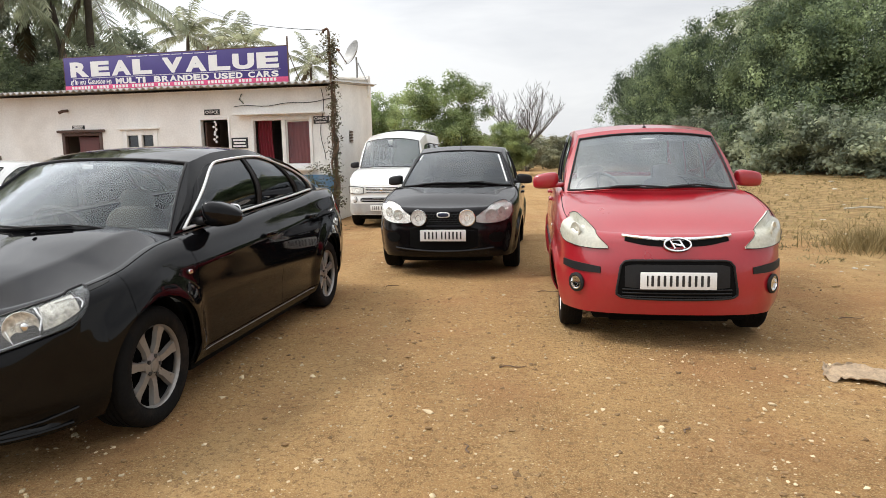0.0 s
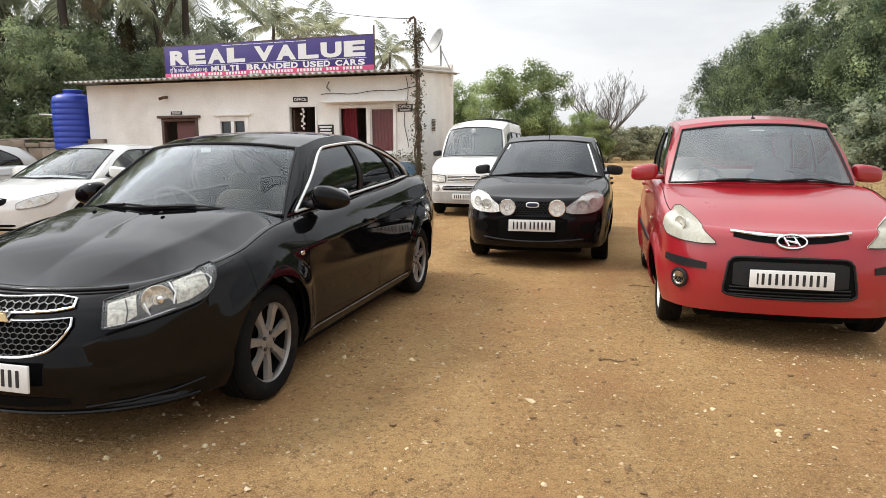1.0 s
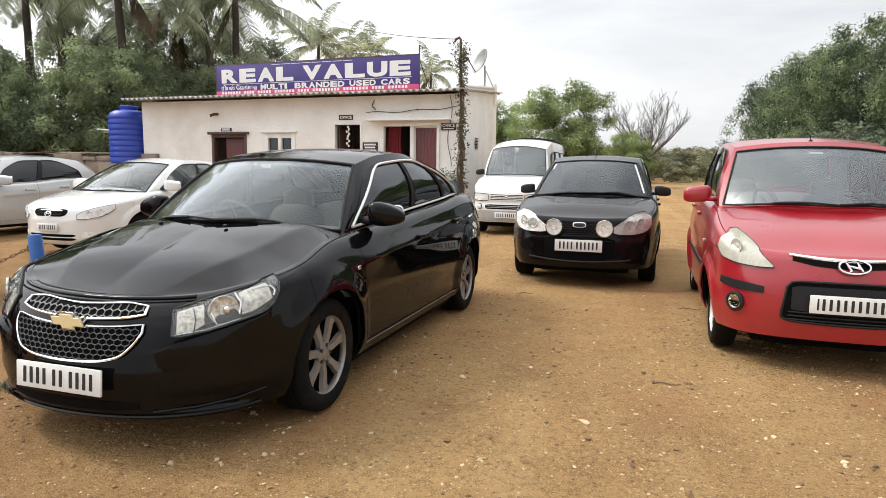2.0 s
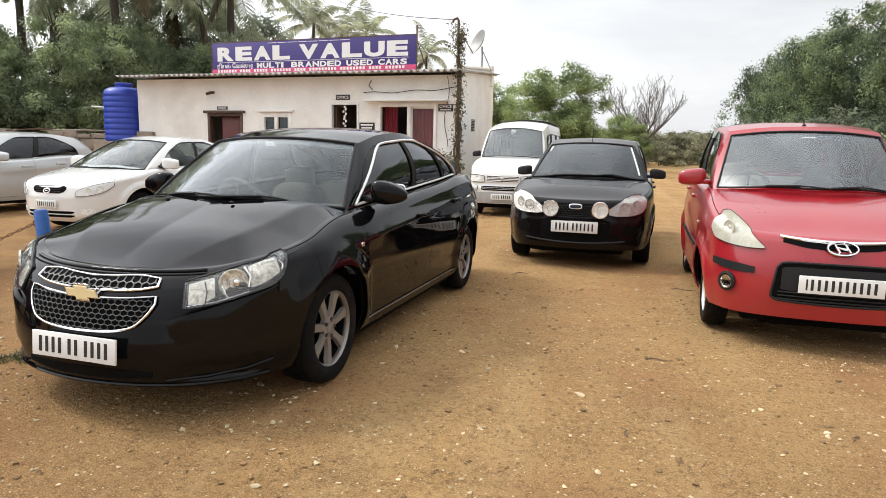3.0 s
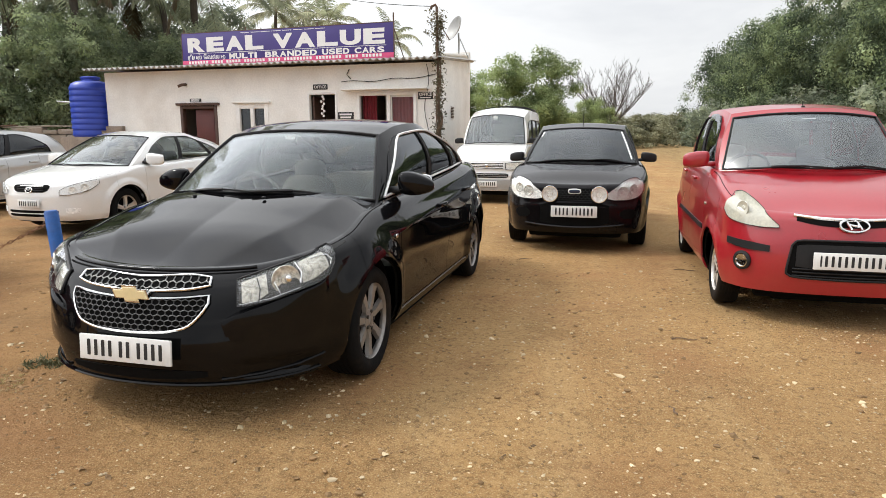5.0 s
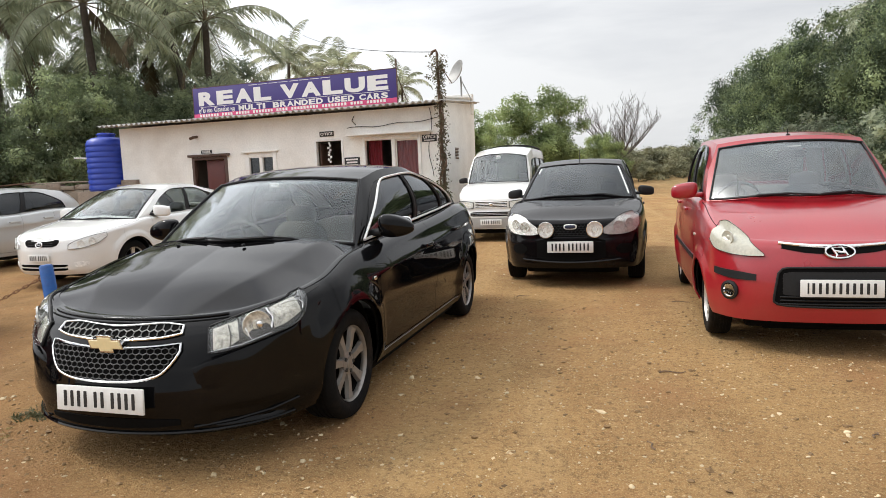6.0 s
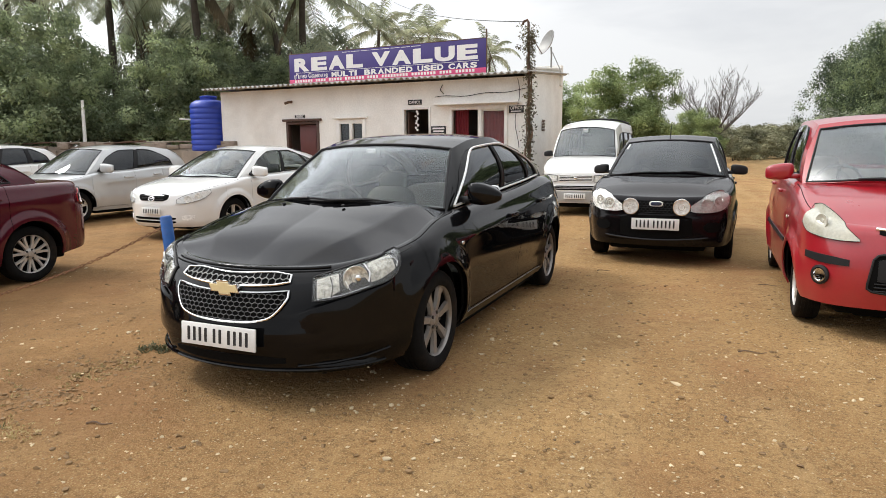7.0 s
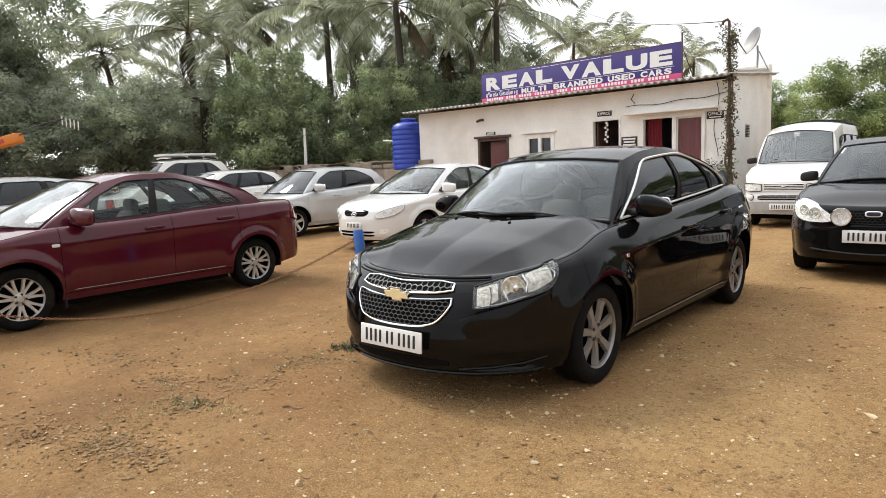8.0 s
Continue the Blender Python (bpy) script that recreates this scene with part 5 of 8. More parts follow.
gr = part("grille", fb.strip(shape, 0.004, 0.008, 21, 5), M_LINER, ford, "black mesh grille")
part("grille_mesh", honeycomb(fb, shape, 0.042, 0.008, 0.003), M_PLASTIC, gr)
bd = part("badge", blob(0.010, 0.072, 0.030, fb.skin(0, 0.685, 0.016), 0.6, 1.0), M_PLATE, ford, "white rimmed blue oval badge")
part("badge_field", blob(0.010, 0.060, 0.021, fb.skin(0, 0.685, 0.020), 0.6, 1.0), material("dark_blue_badge", (0.02, 0.028, 0.06), 0.3, vary=0.1), bd)
part("lower_grille", fb.strip(mirrored([(0, 0.30, 0.56), (0.26, 0.31, 0.555), (0.38, 0.34, 0.53)]), 0.003, 0.008, 21, 5), M_LINER, ford)
part("bumper_lip", fb.bead([(a, 0.29 + 0.10 * abs(a) ** 2) for a in frange(-0.55, 0.55, 21)], 0.008, 0.014), M_BLACK2, ford)
number_plate(ford, fb.skin(0, 0.465, 0.02), 0.50, 0.125, (1, 1, 1, 1, -0.4, 1, 1, 1, 1, 1, 1), 2)
part("aerial", tube([fb.roof(0.06, 0), fb.roof(0.06, 0) + Vector((0.10, 0, 0.17))], 0.005), M_PLASTIC, ford)
for v in (-0.93, 0.93):
    part("white_film_edge", tube([fb.screen(v * 0.97, t, -0.004) for t in frange(0.12 if v < 0 else 0.75, 0.9, 8)], 0.012, False, 5), M_PLATE, ford)

VAN = dict(
    name="white_van", label="white high-roofed passenger van with black roof rack and grey bumper", category="van", paint=M_WHITE,
    length=3.60, half_width=0.72, axle_f=0.62, axle_r=2.95, wheel_r=0.265, arch=0.31, tyre_w=0.16, rim_r=0.165, track=1.26,
    plan=[(0, 0), (0.015, 0.35), (0.07, 0.57), (0.2, 0.68), (0.45, 0.715), (1.0, 0.72), (2.0, 0.72), (3.0, 0.72), (3.4, 0.70), (3.53, 0.6), (3.58, 0.3), (3.60, 0)],
    edge=[(0, 0.86), (0.1, 0.88), (0.3, 0.97), (0.6, 1.09), (0.9, 1.13), (3.6, 1.13)],
    crown=[(0, 0.0), (0.1, 0.01), (0.35, 0.03), (0.7, 0.035), (1.0, 0.01), (3.6, 0.0)],
    front_lean=[(0.15, 0.05), (0.3, 0.0), (0.55, 0.0), (0.6, 0.025), (0.8, 0.04), (1.0, 0.09)],
    side_lean=[(0.15, 0.04), (0.35, 0.01), (0.6, 0.0), (0.9, 0.0), (1.13, 0.02)],
    rear_lean=[(0.15, 0.05), (0.4, 0.0), (1.13, 0.03)], low=[(0, 0.25), (0.5, 0.24), (1.0, 0.24), (2.7, 0.24), (3.6, 0.27)],
    a_base=0.82, front_foot=0.10, c_base=3.46, rear_foot=0.06, roof_f=1.08, roof_r=3.42, front_bow=0.06, rear_bow=0.03,
    roof_z=[(0, 1.75), (0.2, 1.87), (0.35, 1.91), (1, 1.90)], roof_y=[(0, 0.56), (0.3, 0.575), (1, 0.575)], roof_crown=0.07, bulge=0.03, shoulder=0.04,
    doors=(0.98, 1.72, 2.62), sill=0.30, windows=[(0.10, 0.32, 0.08, 0.72), (0.36, 0.63, 0.08, 0.72), (0.67, 0.93, 0.08, 0.72)],
    pillar_black=[(0.325, 0.355)], side_glass=M_TINTD, front_glass=M_VEILED, rear_glass=M_TINT, wheel_style="disc", rim_mat=M_STEEL,
    handles=((1.58, 0.92), (1.85, 0.92)), mirror_u=0.04, mirror_t=0.14, mirror_size=0.75, mirror_mat=M_PLASTIC, arch_back=0.06, arch_front=0.10, seat_mat=M_SEAT, seat_x=1.55, wipers=())
van, vb = vehicle(VAN, facing(-1.56, 12.36, 84.4))
M_GREYB = material("grey_bumper", (0.36, 0.36, 0.35), 0.5, vary=0.1, dirt=(0.28, 0.22, 0.15), dirt_amount=0.5)
part("lower_bumper", vb.strip(mirrored([(0, 0.26, 0.47), (0.4, 0.26, 0.47), (0.75, 0.27, 0.47), (0.92, 0.28, 0.46)]), 0.012, 0.02, 30, 5), M_GREYB, van)
for s in (1, -1):
    lamp(van, vb, "headlight", [(0.36, 0.66, 0.78), (0.45, 0.655, 0.79), (0.60, 0.66, 0.80), (0.72, 0.68, 0.80)], M_REFL, M_LENS, s, ((0.50, 0.725, 0.05),))
    fl = part("fog_lamp", blob(0.012, 0.045, 0.045, vb.skin(0.54 * s, 0.545, 0.006), 0.9, 1.0), M_REFL, van)
    part("lamp_ring", tube([vb.skin((0.54 + 0.05 * math.cos(q)) * s, 0.545 + 0.05 * math.sin(q), 0.008) for q in frange(0, 2 * math.pi, 21)[:-1]], 0.007, True, 5), M_PLASTIC, fl)
    lamp(van, vb, "tail_lamp", [(vb.total - 0.62, 0.7, 1.05), (vb.total - 0.54, 0.7, 1.05)], M_REDLENS, None, s)
gr = part("grille", vb.strip(mirrored([(0, 0.665, 0.78), (0.3, 0.665, 0.785), (0.33, 0.67, 0.785)]), 0.004, 0.008, 17, 4), M_LINER, van, "chrome barred grille")
part("grille_frame", vb.rim_of(mirrored([(0, 0.668, 0.782), (0.3, 0.668, 0.786), (0.325, 0.675, 0.786)]), 0.012, 0.008, 25), M_PLATE, gr)
for z in (0.698, 0.727, 0.756):
    part("grille_bar", vb.bead([(a, z) for a in frange(-0.32, 0.32, 9)], 0.012, 0.0085), M_PLATE, gr)
part("badge", blob(0.01, 0.03, 0.025, vb.skin(0, 0.73, 0.018), 0.5, 0.5), M_CHROME, van)
part("air_intake", vb.strip(mirrored([(0, 0.50, 0.585), (0.35, 0.50, 0.585), (0.42, 0.515, 0.57)]), 0.005, 0.01, 17, 3), M_LINER, van)
for z in (0.53, 0.557):
    part("intake_bar", vb.bead([(a, z) for a in frange(-0.4, 0.4, 9)], 0.012, 0.005), M_GREYB, van)
number_plate(van, vb.skin(0, 0.385, 0.035), 0.42, 0.11, (1, 1, 1, 1, -0.4, 1, 1, 1, 1, 1), 1)
part("windscreen_sticker", blob(0.004, 0.05, 0.035, vb.screen(0.05, 0.86, -0.012), 0.3, 0.3), M_PLATE, van)
rk = new("roof_rack")
rk.parent = van
for y in (-0.52, -0.18, 0.18, 0.52):
    part("rack_bar", tube([vb.roof(u, y / 0.575) + Vector((0, 0, 0.05)) for u in frange(0.55, 0.98, 9)], 0.009), M_PLASTIC, rk)
for u in (0.56, 0.69, 0.82, 0.95):
    part("rack_crossbar", tube([vb.roof(u, v) + Vector((0, 0, 0.05 if abs(v) < 0.95 else -0.01)) for v in frange(-1.0, 1.0, 13)], 0.009), M_PLASTIC, rk)


def plain_sedan(name, label, paint, x, y, yaw, wagon=False, tall=0.0, glass=M_TINT, rims=M_ALLOY2, style=(5, 0.13, 0.08, (-0.12, 0.12)), length=4.40, half=0.83, mirrors=None, short=False, radius=0.29, cab=0.0, cab_r=0.0, tail=0.0):
    """A saloon or hatchback of common shape."""
    k = length / 4.4
    length -= tail
    q = tall
    o = dict(
        name=name, label=label, paint=paint, length=length, half_width=half, axle_f=0.86 * k, axle_r=3.38 * k if not wagon else 3.32 * k, wheel_r=radius, arch=radius + 0.045, tyre_w=0.185, rim_r=0.19, track=2 * half - 0.27,
        plan=[(0, 0), (0.03, 0.3), (0.13, 0.55), (0.32, half - 0.12), (0.62, half - 0.03), (1.0, half), (2.2, half + 0.003), (3.3 * k, half), (3.95 * k - tail * 0.5, half - 0.05), (4.25 * k - tail, half - 0.17), (4.37 * k - tail, 0.4), (length, 0)],
        edge=[(0, 0.68), (0.15, 0.71), (0.4, 0.76), (0.8, 0.83), (1.15, 0.89 + q * 0.3), (1.8, 0.91 + q * 0.4), (3.2 * k, 0.97 + q * 0.4), (length, 0.98 + q * 0.4)],
        crown=[(0, 0.0), (0.15, 0.02), (0.5, 0.06), (1.0, 0.06), (1.4, 0.04), (3.4 * k, 0.02), (length, 0.0)],
        front_lean=[(0.15, 0.08), (0.28, 0.0), (0.5, 0.0), (0.6, 0.02), (0.75, 0.07), (0.9, 0.10)],
        side_lean=[(0.15, 0.06), (0.3, 0.02), (0.5, 0.0), (0.75, 0.0), (0.9, 0.03), (1.2, 0.08)], rear_lean=SEDAN_REAR if not wagon else [(0.15, 0.08), (0.4, 0.0), (0.75, 0.01), (1.1, 0.05)],
        low=[(0, 0.19), (0.6, 0.20), (1.1, 0.21), (3.0, 0.21), (3.6 * k, 0.23), (length, 0.30)],
        a_base=(1.36 - cab) * k, front_foot=0.28, c_base=((3.68 if not wagon else 4.12) - 0.7 * cab_r) * k, rear_foot=0.12, rear_arch=0.05 if not wagon else 0.04, roof_f=(1.86 - 0.6 * cab) * k, roof_r=((3.12 if not wagon else 3.78 if short else 3.86) - cab_r) * k, front_bow=0.12, rear_bow=0.08,
        roof_z=[(0, 1.325 + q), (0.3, 1.385 + q), (0.6, 1.39 + q), (1, (1.335 if short else 1.32) + q)], roof_y=[(0, half - 0.30), (0.5, half - 0.26), (1, half - 0.30)], roof_crown=0.035, bulge=0.03, shoulder=0.05,
        doors=(1.22 * k, 2.34 * k, 3.16 * k), sill=0.28,
        windows=[(0.085, 0.42, 0.06, 0.87), (0.455, 0.76, 0.06, 0.87), (0.785, 0.89, 0.06, 0.87)] if not wagon else [(0.08, 0.415, 0.06, 0.87), (0.455, 0.83, 0.06, 0.87)] if short else [(0.08, 0.36, 0.06, 0.87), (0.395, 0.66, 0.06, 0.87), (0.70, 0.88, 0.06, 0.87)],
        side_glass=glass, front_glass=M_GLASS if glass is not M_TINTD else M_TINT, rear_glass=M_TINT, pillar_black=[(0.422, 0.453), (0.762, 0.783)] if not wagon else [(0.417, 0.453)] if short else [(0.362, 0.393), (0.662, 0.698)], wheel_style=style, rim_mat=rims,
        handles=((2.14 * k, 0.80), (2.98 * k, 0.835)), arch_back=0.34 if not wagon or short else 0.18, mirror_u=0.10, mirror_t=0.11, mirror_size=1.05, mirror_mat=mirrors or paint, seat_mat=M_SEATD, form=pressed_saloon, fine=1.8)
    car, b = vehicle(o, facing(x, y, yaw))
    for s in (1, -1):
        hl = [(0.44, 0.54, 0.60), (0.52, 0.54, 0.64), (0.66, 0.56, 0.685), (0.80, 0.60, 0.715), (0.93, 0.68, 0.735)]
        lamp(car, b, "headlight", hl, M_LAMPW, M_LENS, s, ((0.60, 0.60, 0.05), (0.74, 0.635, 0.05)), edge=0.0025, bowl=M_REFL)
        lamp(car, b, "tail_lamp", [(b.a_at(length - 0.27), 0.76, 0.84), (b.a_at(length - 0.16), 0.72, 0.90), (b.total - 0.47, 0.72, 0.90)] if not wagon else [(b.a_at(length - 0.28), 0.72, 0.95), (b.total - 0.58, 0.70, 0.96)], M_REDLENS, None, s)
        part("bumper_lamp", b.strip([(0.50, 0.30, 0.36), (0.58, 0.295, 0.37), (0.68, 0.31, 0.36)], 0.006, 0.01, 9, 3, s), M_REFL, car)
    return car, b


corolla, kb = plain_sedan("white_sedan", "clean white saloon car with oval black grille", M_WHITE, -7.12, 7.32, 83.5, glass=M_GLASS, cab=0.34, cab_r=0.22)
gr = part("grille", kb.strip(mirrored([(0, 0.572, 0.672), (0.19, 0.574, 0.672), (0.27, 0.592, 0.668), (0.30, 0.625, 0.660)]), 0.004, 0.008, 21, 4), M_LINER, corolla, "small black oval grille")
for z in (0.575, 0.597, 0.619, 0.641):
    part("grille_bar", kb.bead([(a, z) for a in frange(-0.22, 0.22, 9)], 0.008, 0.004), M_PLASTIC, gr)
part("badge", merge(tube([kb.skin(0.055 * math.cos(q), 0.605 + 0.034 * math.sin(q), 0.016) for q in frange(0, 2 * math.pi, 21)[:-1]], 0.006, True), tube([kb.skin(0.03 * math.cos(q), 0.617 + 0.014 * math.sin(q), 0.018) for q in frange(0, 2 * math.pi, 17)[:-1]], 0.005, True)), M_CHROME, corolla)
for z in (0.268, 0.318):
    part("air_slot", kb.strip(mirrored([(0, z - 0.018, z + 0.016), (0.36, z - 0.018, z + 0.016), (0.41, z - 0.006, z + 0.012)]), 0.004, 0.008, 17, 3), M_LINER, corolla)
number_plate(corolla, kb.skin(0, 0.425, 0.02), 0.36, 0.10, (1, 1, 1, 1, -0.4, 1, 1, 1, 1, 1), 2)

plain_sedan("silver_hatchback", "silver five-door hatchback with tinted side windows", M_SILVER, -10.70, 7.95, 83.5, True, 0.02, M_TINTD, length=3.62, half=0.81, short=True, cab=0.2)
linea, lb = plain_sedan("maroon_sedan", "dark maroon saloon with many-spoked bright alloy wheels", M_MAROON, -7.02, 1.27, 85.2, False, -0.015, M_GLASS, M_ALLOY2, (7, 0.09, 0.075, (-0.20, 0.20)), 4.18, 0.83, radius=0.278, cab=0.26, cab_r=0.16, tail=0.13)
for s in (1, -1):
    part("door_moulding", lb.bead([(lb.a_at(x), 0.30) for x in frange(1.25, 2.8, 14)], 0.002, 0.003, s), M_ALLOY, linea)
    part("side_repeater", blob(0.035, 0.006, 0.014, lb.skin(lb.a_at(1.12) * s, 0.72, 0.004), 0.5, 0.5), M_PLATE, linea)
    part("mud_flap", box_bm(0.02, 0.16, 0.14, 0.006, (1.165, s * 0.73, 0.21)), M_PLASTIC, linea)
plain_sedan("white_hatchback", "white hatchback estate with dark windows parked in a row", M_WHITE, -14.9, 8.2, 83, True, 0.06, M_TINTD, length=4.0)
plain_sedan("pale_sedan", "pale silver saloon with darkly tinted windows", M_SILVER, -12.4, 1.45, 84, True, 0.03, M_TINTD, length=4.4)
suv, sb = plain_sedan("white_utility_van", "tall white utility vehicle with a loaded roof carrier", M_WHITE, -19.6, 9.4, 80, True, 0.50, M_TINTD, length=4.5, half=0.88)
rk = new("roof_rack")
rk.parent = suv
for y in (-0.9, 0.9):
    part("rack_rail", tube([sb.roof(u, y) + Vector((0, 0, 0.08)) for u in frange(0.1, 0.95, 9)], 0.03), M_PLASTIC, rk)
for u in (0.12, 0.4, 0.68, 0.93):
    part("rack_crossbar", tube([sb.roof(u, v) + Vector((0, 0, 0.09)) for v in frange(-0.95, 0.95, 9)], 0.028), M_PLATE, rk)
part("roof_board", box_bm(1.7, 0.9, 0.07, 0.02, sb.roof(0.5, 0) + Vector((0, 0, 0.14))), M_PLATE, rk)
# ---- the office building ----
M_WALL = material("stained_whitewash", (0.86, 0.845, 0.805), 0.9, vary=0.08, scale=1.6, fine=25, bump=0.002, dirt=(0.55, 0.50, 0.43), dirt_amount=0.4)
M_SHEET = material("grey_roof_sheet", (0.42, 0.41, 0.39), 0.85, vary=0.2, scale=3, dirt=(0.16, 0.15, 0.14), dirt_amount=0.7, rnd=0.3)
M_FRAMEW = material("white_window_frame", (0.84, 0.83, 0.80), 0.5, vary=0.08, dirt=(0.4, 0.36, 0.3), dirt_amount=0.3)
M_WOOD = material("dark_door_wood", (0.085, 0.045, 0.033), 0.6, vary=0.25, scale=9)
M_DOOR = material("maroon_door", (0.115, 0.035, 0.032), 0.55, vary=0.15, scale=6)
M_CURTAIN = material("red_curtain", (0.19, 0.016, 0.027), 0.85, vary=0.2, scale=14)
M_SIGNB = material("blue_sign_vinyl", (0.052, 0.034, 0.185), 0.45, vary=0.08, scale=3)
M_SIGNP = material("pink_sign_vinyl", (0.62, 0.07, 0.19), 0.45, vary=0.08, scale=3)
M_SIGNW = material("white_sign_vinyl", (0.78, 0.76, 0.74), 0.45, vary=0.05, scale=3)
M_RUST = material("rusty_iron", (0.11, 0.07, 0.05), 0.8, metal=0.2, vary=0.35, scale=12, dirt=(0.2, 0.09, 0.04), dirt_amount=0.6)
M_TANK = material("blue_tank_plastic", (0.018, 0.05, 0.38), 0.42, vary=0.08, scale=4, dirt=(0.05, 0.07, 0.30), dirt_amount=0.4)
M_BLOCK = material("pale_block", (0.25, 0.21, 0.165), 0.95, vary=0.25, scale=4, fine=40, bump=0.01, dirt=(0.25, 0.20, 0.15), dirt_amount=0.5)
M_DISH = material("grey_dish_paint", (0.32, 0.32, 0.31), 0.5, metal=0.2, vary=0.1)
# plaster colour set dark to make the rooms look dim
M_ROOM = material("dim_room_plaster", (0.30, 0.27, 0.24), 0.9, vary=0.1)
M_MUD = material("weathered_compound_wall", (0.24, 0.19, 0.15), 0.95, vary=0.25, scale=2.5, fine=30, bump=0.03, dirt=(0.42, 0.37, 0.31), dirt_amount=0.6)
M_BLUEW = material("faded_blue_paint", (0.10, 0.22, 0.36), 0.85, vary=0.2, scale=5, dirt=(0.4, 0.38, 0.34), dirt_amount=0.6)

HOUSE = pose(-2.85, 14.28, 0, 0, 0, -6.84)


def pierced(x0, x1, z0, z1, holes, y, thick, top=None):
    """A wall in the plane y with real openings; top may lift its upper border."""
    xs = with_stops(x0, x1, 19, [h[k] for h in holes for k in (0, 1)])
    zs = with_stops(z0, z1, 7, [h[k] for h in holes for k in (2, 3)])
    verts = [Vector((x, y, z)) for x in xs for z in zs]
    n, faces = len(zs), []
    for i in range(len(xs) - 1):
        for k in range(n - 1):
            xc, zc = (xs[i] + xs[i + 1]) / 2, (zs[k] + zs[k + 1]) / 2
            if not any(h[0] < xc < h[1] and h[2] < zc < h[3] for h in holes):
                p = i * n + k
                faces.append((p, p + 1, p + n + 1, p + n))
    return shell(verts, faces, thick, (0, y + 5, 1))


def flat(ob):
    ob.data.polygons.foreach_set("use_smooth", [False] * len(ob.data.polygons))
    return ob


OPEN = [(-6.72, -5.66, -0.1, 2.04), (-5.13, -4.24, 1.12, 2.06), (-3.19, -2.43, -0.1, 2.30), (-1.93, -0.48, 1.14, 2.27)]
house = thing("office_building", HOUSE, "low whitewashed office with stained walls and a corrugated sheet roof", "building")
flat(part("wall", pierced(-8.96, 0.06, -0.1, 2.90, OPEN, 0.0, 0.2), M_WALL, house))
flat(part("plinth", box_bm(9.0, 0.06, 0.35, 0.01, (-4.45, -0.035, 0.12)), M_WALL, house))


def gable(x, thick):
    v = [Vector((x, y, z)) for y, z in ((0.2, -0.1), (2.62, -0.1), (2.62, 3.30), (1.4, 3.2), (0.2, 3.06))]
    return shell(v, [(0, 1, 2, 3, 4)], thick, (x - 1 if thick > 0 else x + 1, 1, 1))


flat(part("side_wall", gable(0.06, 0.2), M_WALL, house, "plain whitewashed end wall"))
flat(part("side_wall", ([Vector((-8.96, y, z)) for y, z in ((0.2, -0.1), (2.62, -0.1), (2.62, 3.1), (0.2, 2.86))] + [Vector((-8.76, y, z)) for y, z in ((0.2, -0.1), (2.62, -0.1), (2.62, 3.1), (0.2, 2.86))], [(3, 2, 1, 0), (4, 5, 6, 7), (0, 1, 5, 4), (1, 2, 6, 5), (2, 3, 7, 6), (3, 0, 4, 7)]), M_WALL, house))
flat(part("back_wall", box_bm(9.0, 0.2, 3.3, 0.0, (-4.45, 2.74, 1.65)), M_WALL, house))
flat(part("parapet", box_bm(0.95, 0.16, 0.52, 0.01, (-0.36, 2.52, 3.14)), M_WALL, house))
part("parapet_cap", box_bm(0.28, 2.5, 0.05, 0.012, (-0.04, 1.38, 3.20), turn=pose(0, 0, 0, 5.6, 0, 0)), M_WALL, house)
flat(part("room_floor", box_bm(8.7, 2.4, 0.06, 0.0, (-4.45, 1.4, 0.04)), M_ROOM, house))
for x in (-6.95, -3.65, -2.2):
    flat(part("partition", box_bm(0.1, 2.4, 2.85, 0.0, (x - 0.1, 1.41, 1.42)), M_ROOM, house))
# roof sheets
for i in range(9):
    x0 = -9.22 + i * 1.04
    xs = frange(x0, x0 + 1.09, 57)
    vv, ff = [], []
    for x in xs:
        w = 0.026 * math.cos(2 * math.pi * x / 0.156)
        for y, z in ((-0.47, 2.945), (0.6, 3.03), (1.7, 3.12), (2.95, 3.22)):
            vv.append(Vector((x, y + 0.015 * math.sin(i * 2.1), z + w + 0.005 * (i % 2))))
    for a in range(56):
        for k in range(3):
            ff.append((a * 4 + k, a * 4 + k + 1, a * 4 + k + 5, a * 4 + k + 4))
    part("roof_sheet", shell(vv, ff, 0.010, (x0, 1, 0)), M_SHEET, house, "weathered grey corrugated sheet")
for i in range(5):
    part("rafter", box_bm(0.06, 2.3, 0.07, 0.004, (-8.6 + i * 2.05, 1.42, 3.005), turn=pose(0, 0, 0, 4.7, 0, 0)), M_WOOD, house)
part("eave_purlin", box_bm(8.6, 0.06, 0.07, 0.004, (-4.5, 0.30, 2.915)), M_WOOD, house)


def frame_bars(x0, x1, z0, z1, w, d, y, sill=True):
    bars = [box_bm(w, d, z1 - z0, 0.004, (x0 + w / 2, y, (z0 + z1) / 2)), box_bm(w, d, z1 - z0, 0.004, (x1 - w / 2, y, (z0 + z1) / 2)), box_bm(x1 - x0 - 2 * w, d, w, 0.004, ((x0 + x1) / 2, y, z1 - w / 2))]
    if sill:
        bars.append(box_bm(x1 - x0 - 2 * w, d, w, 0.004, ((x0 + x1) / 2, y, z0 + w / 2)))
    return join_bm(*bars)


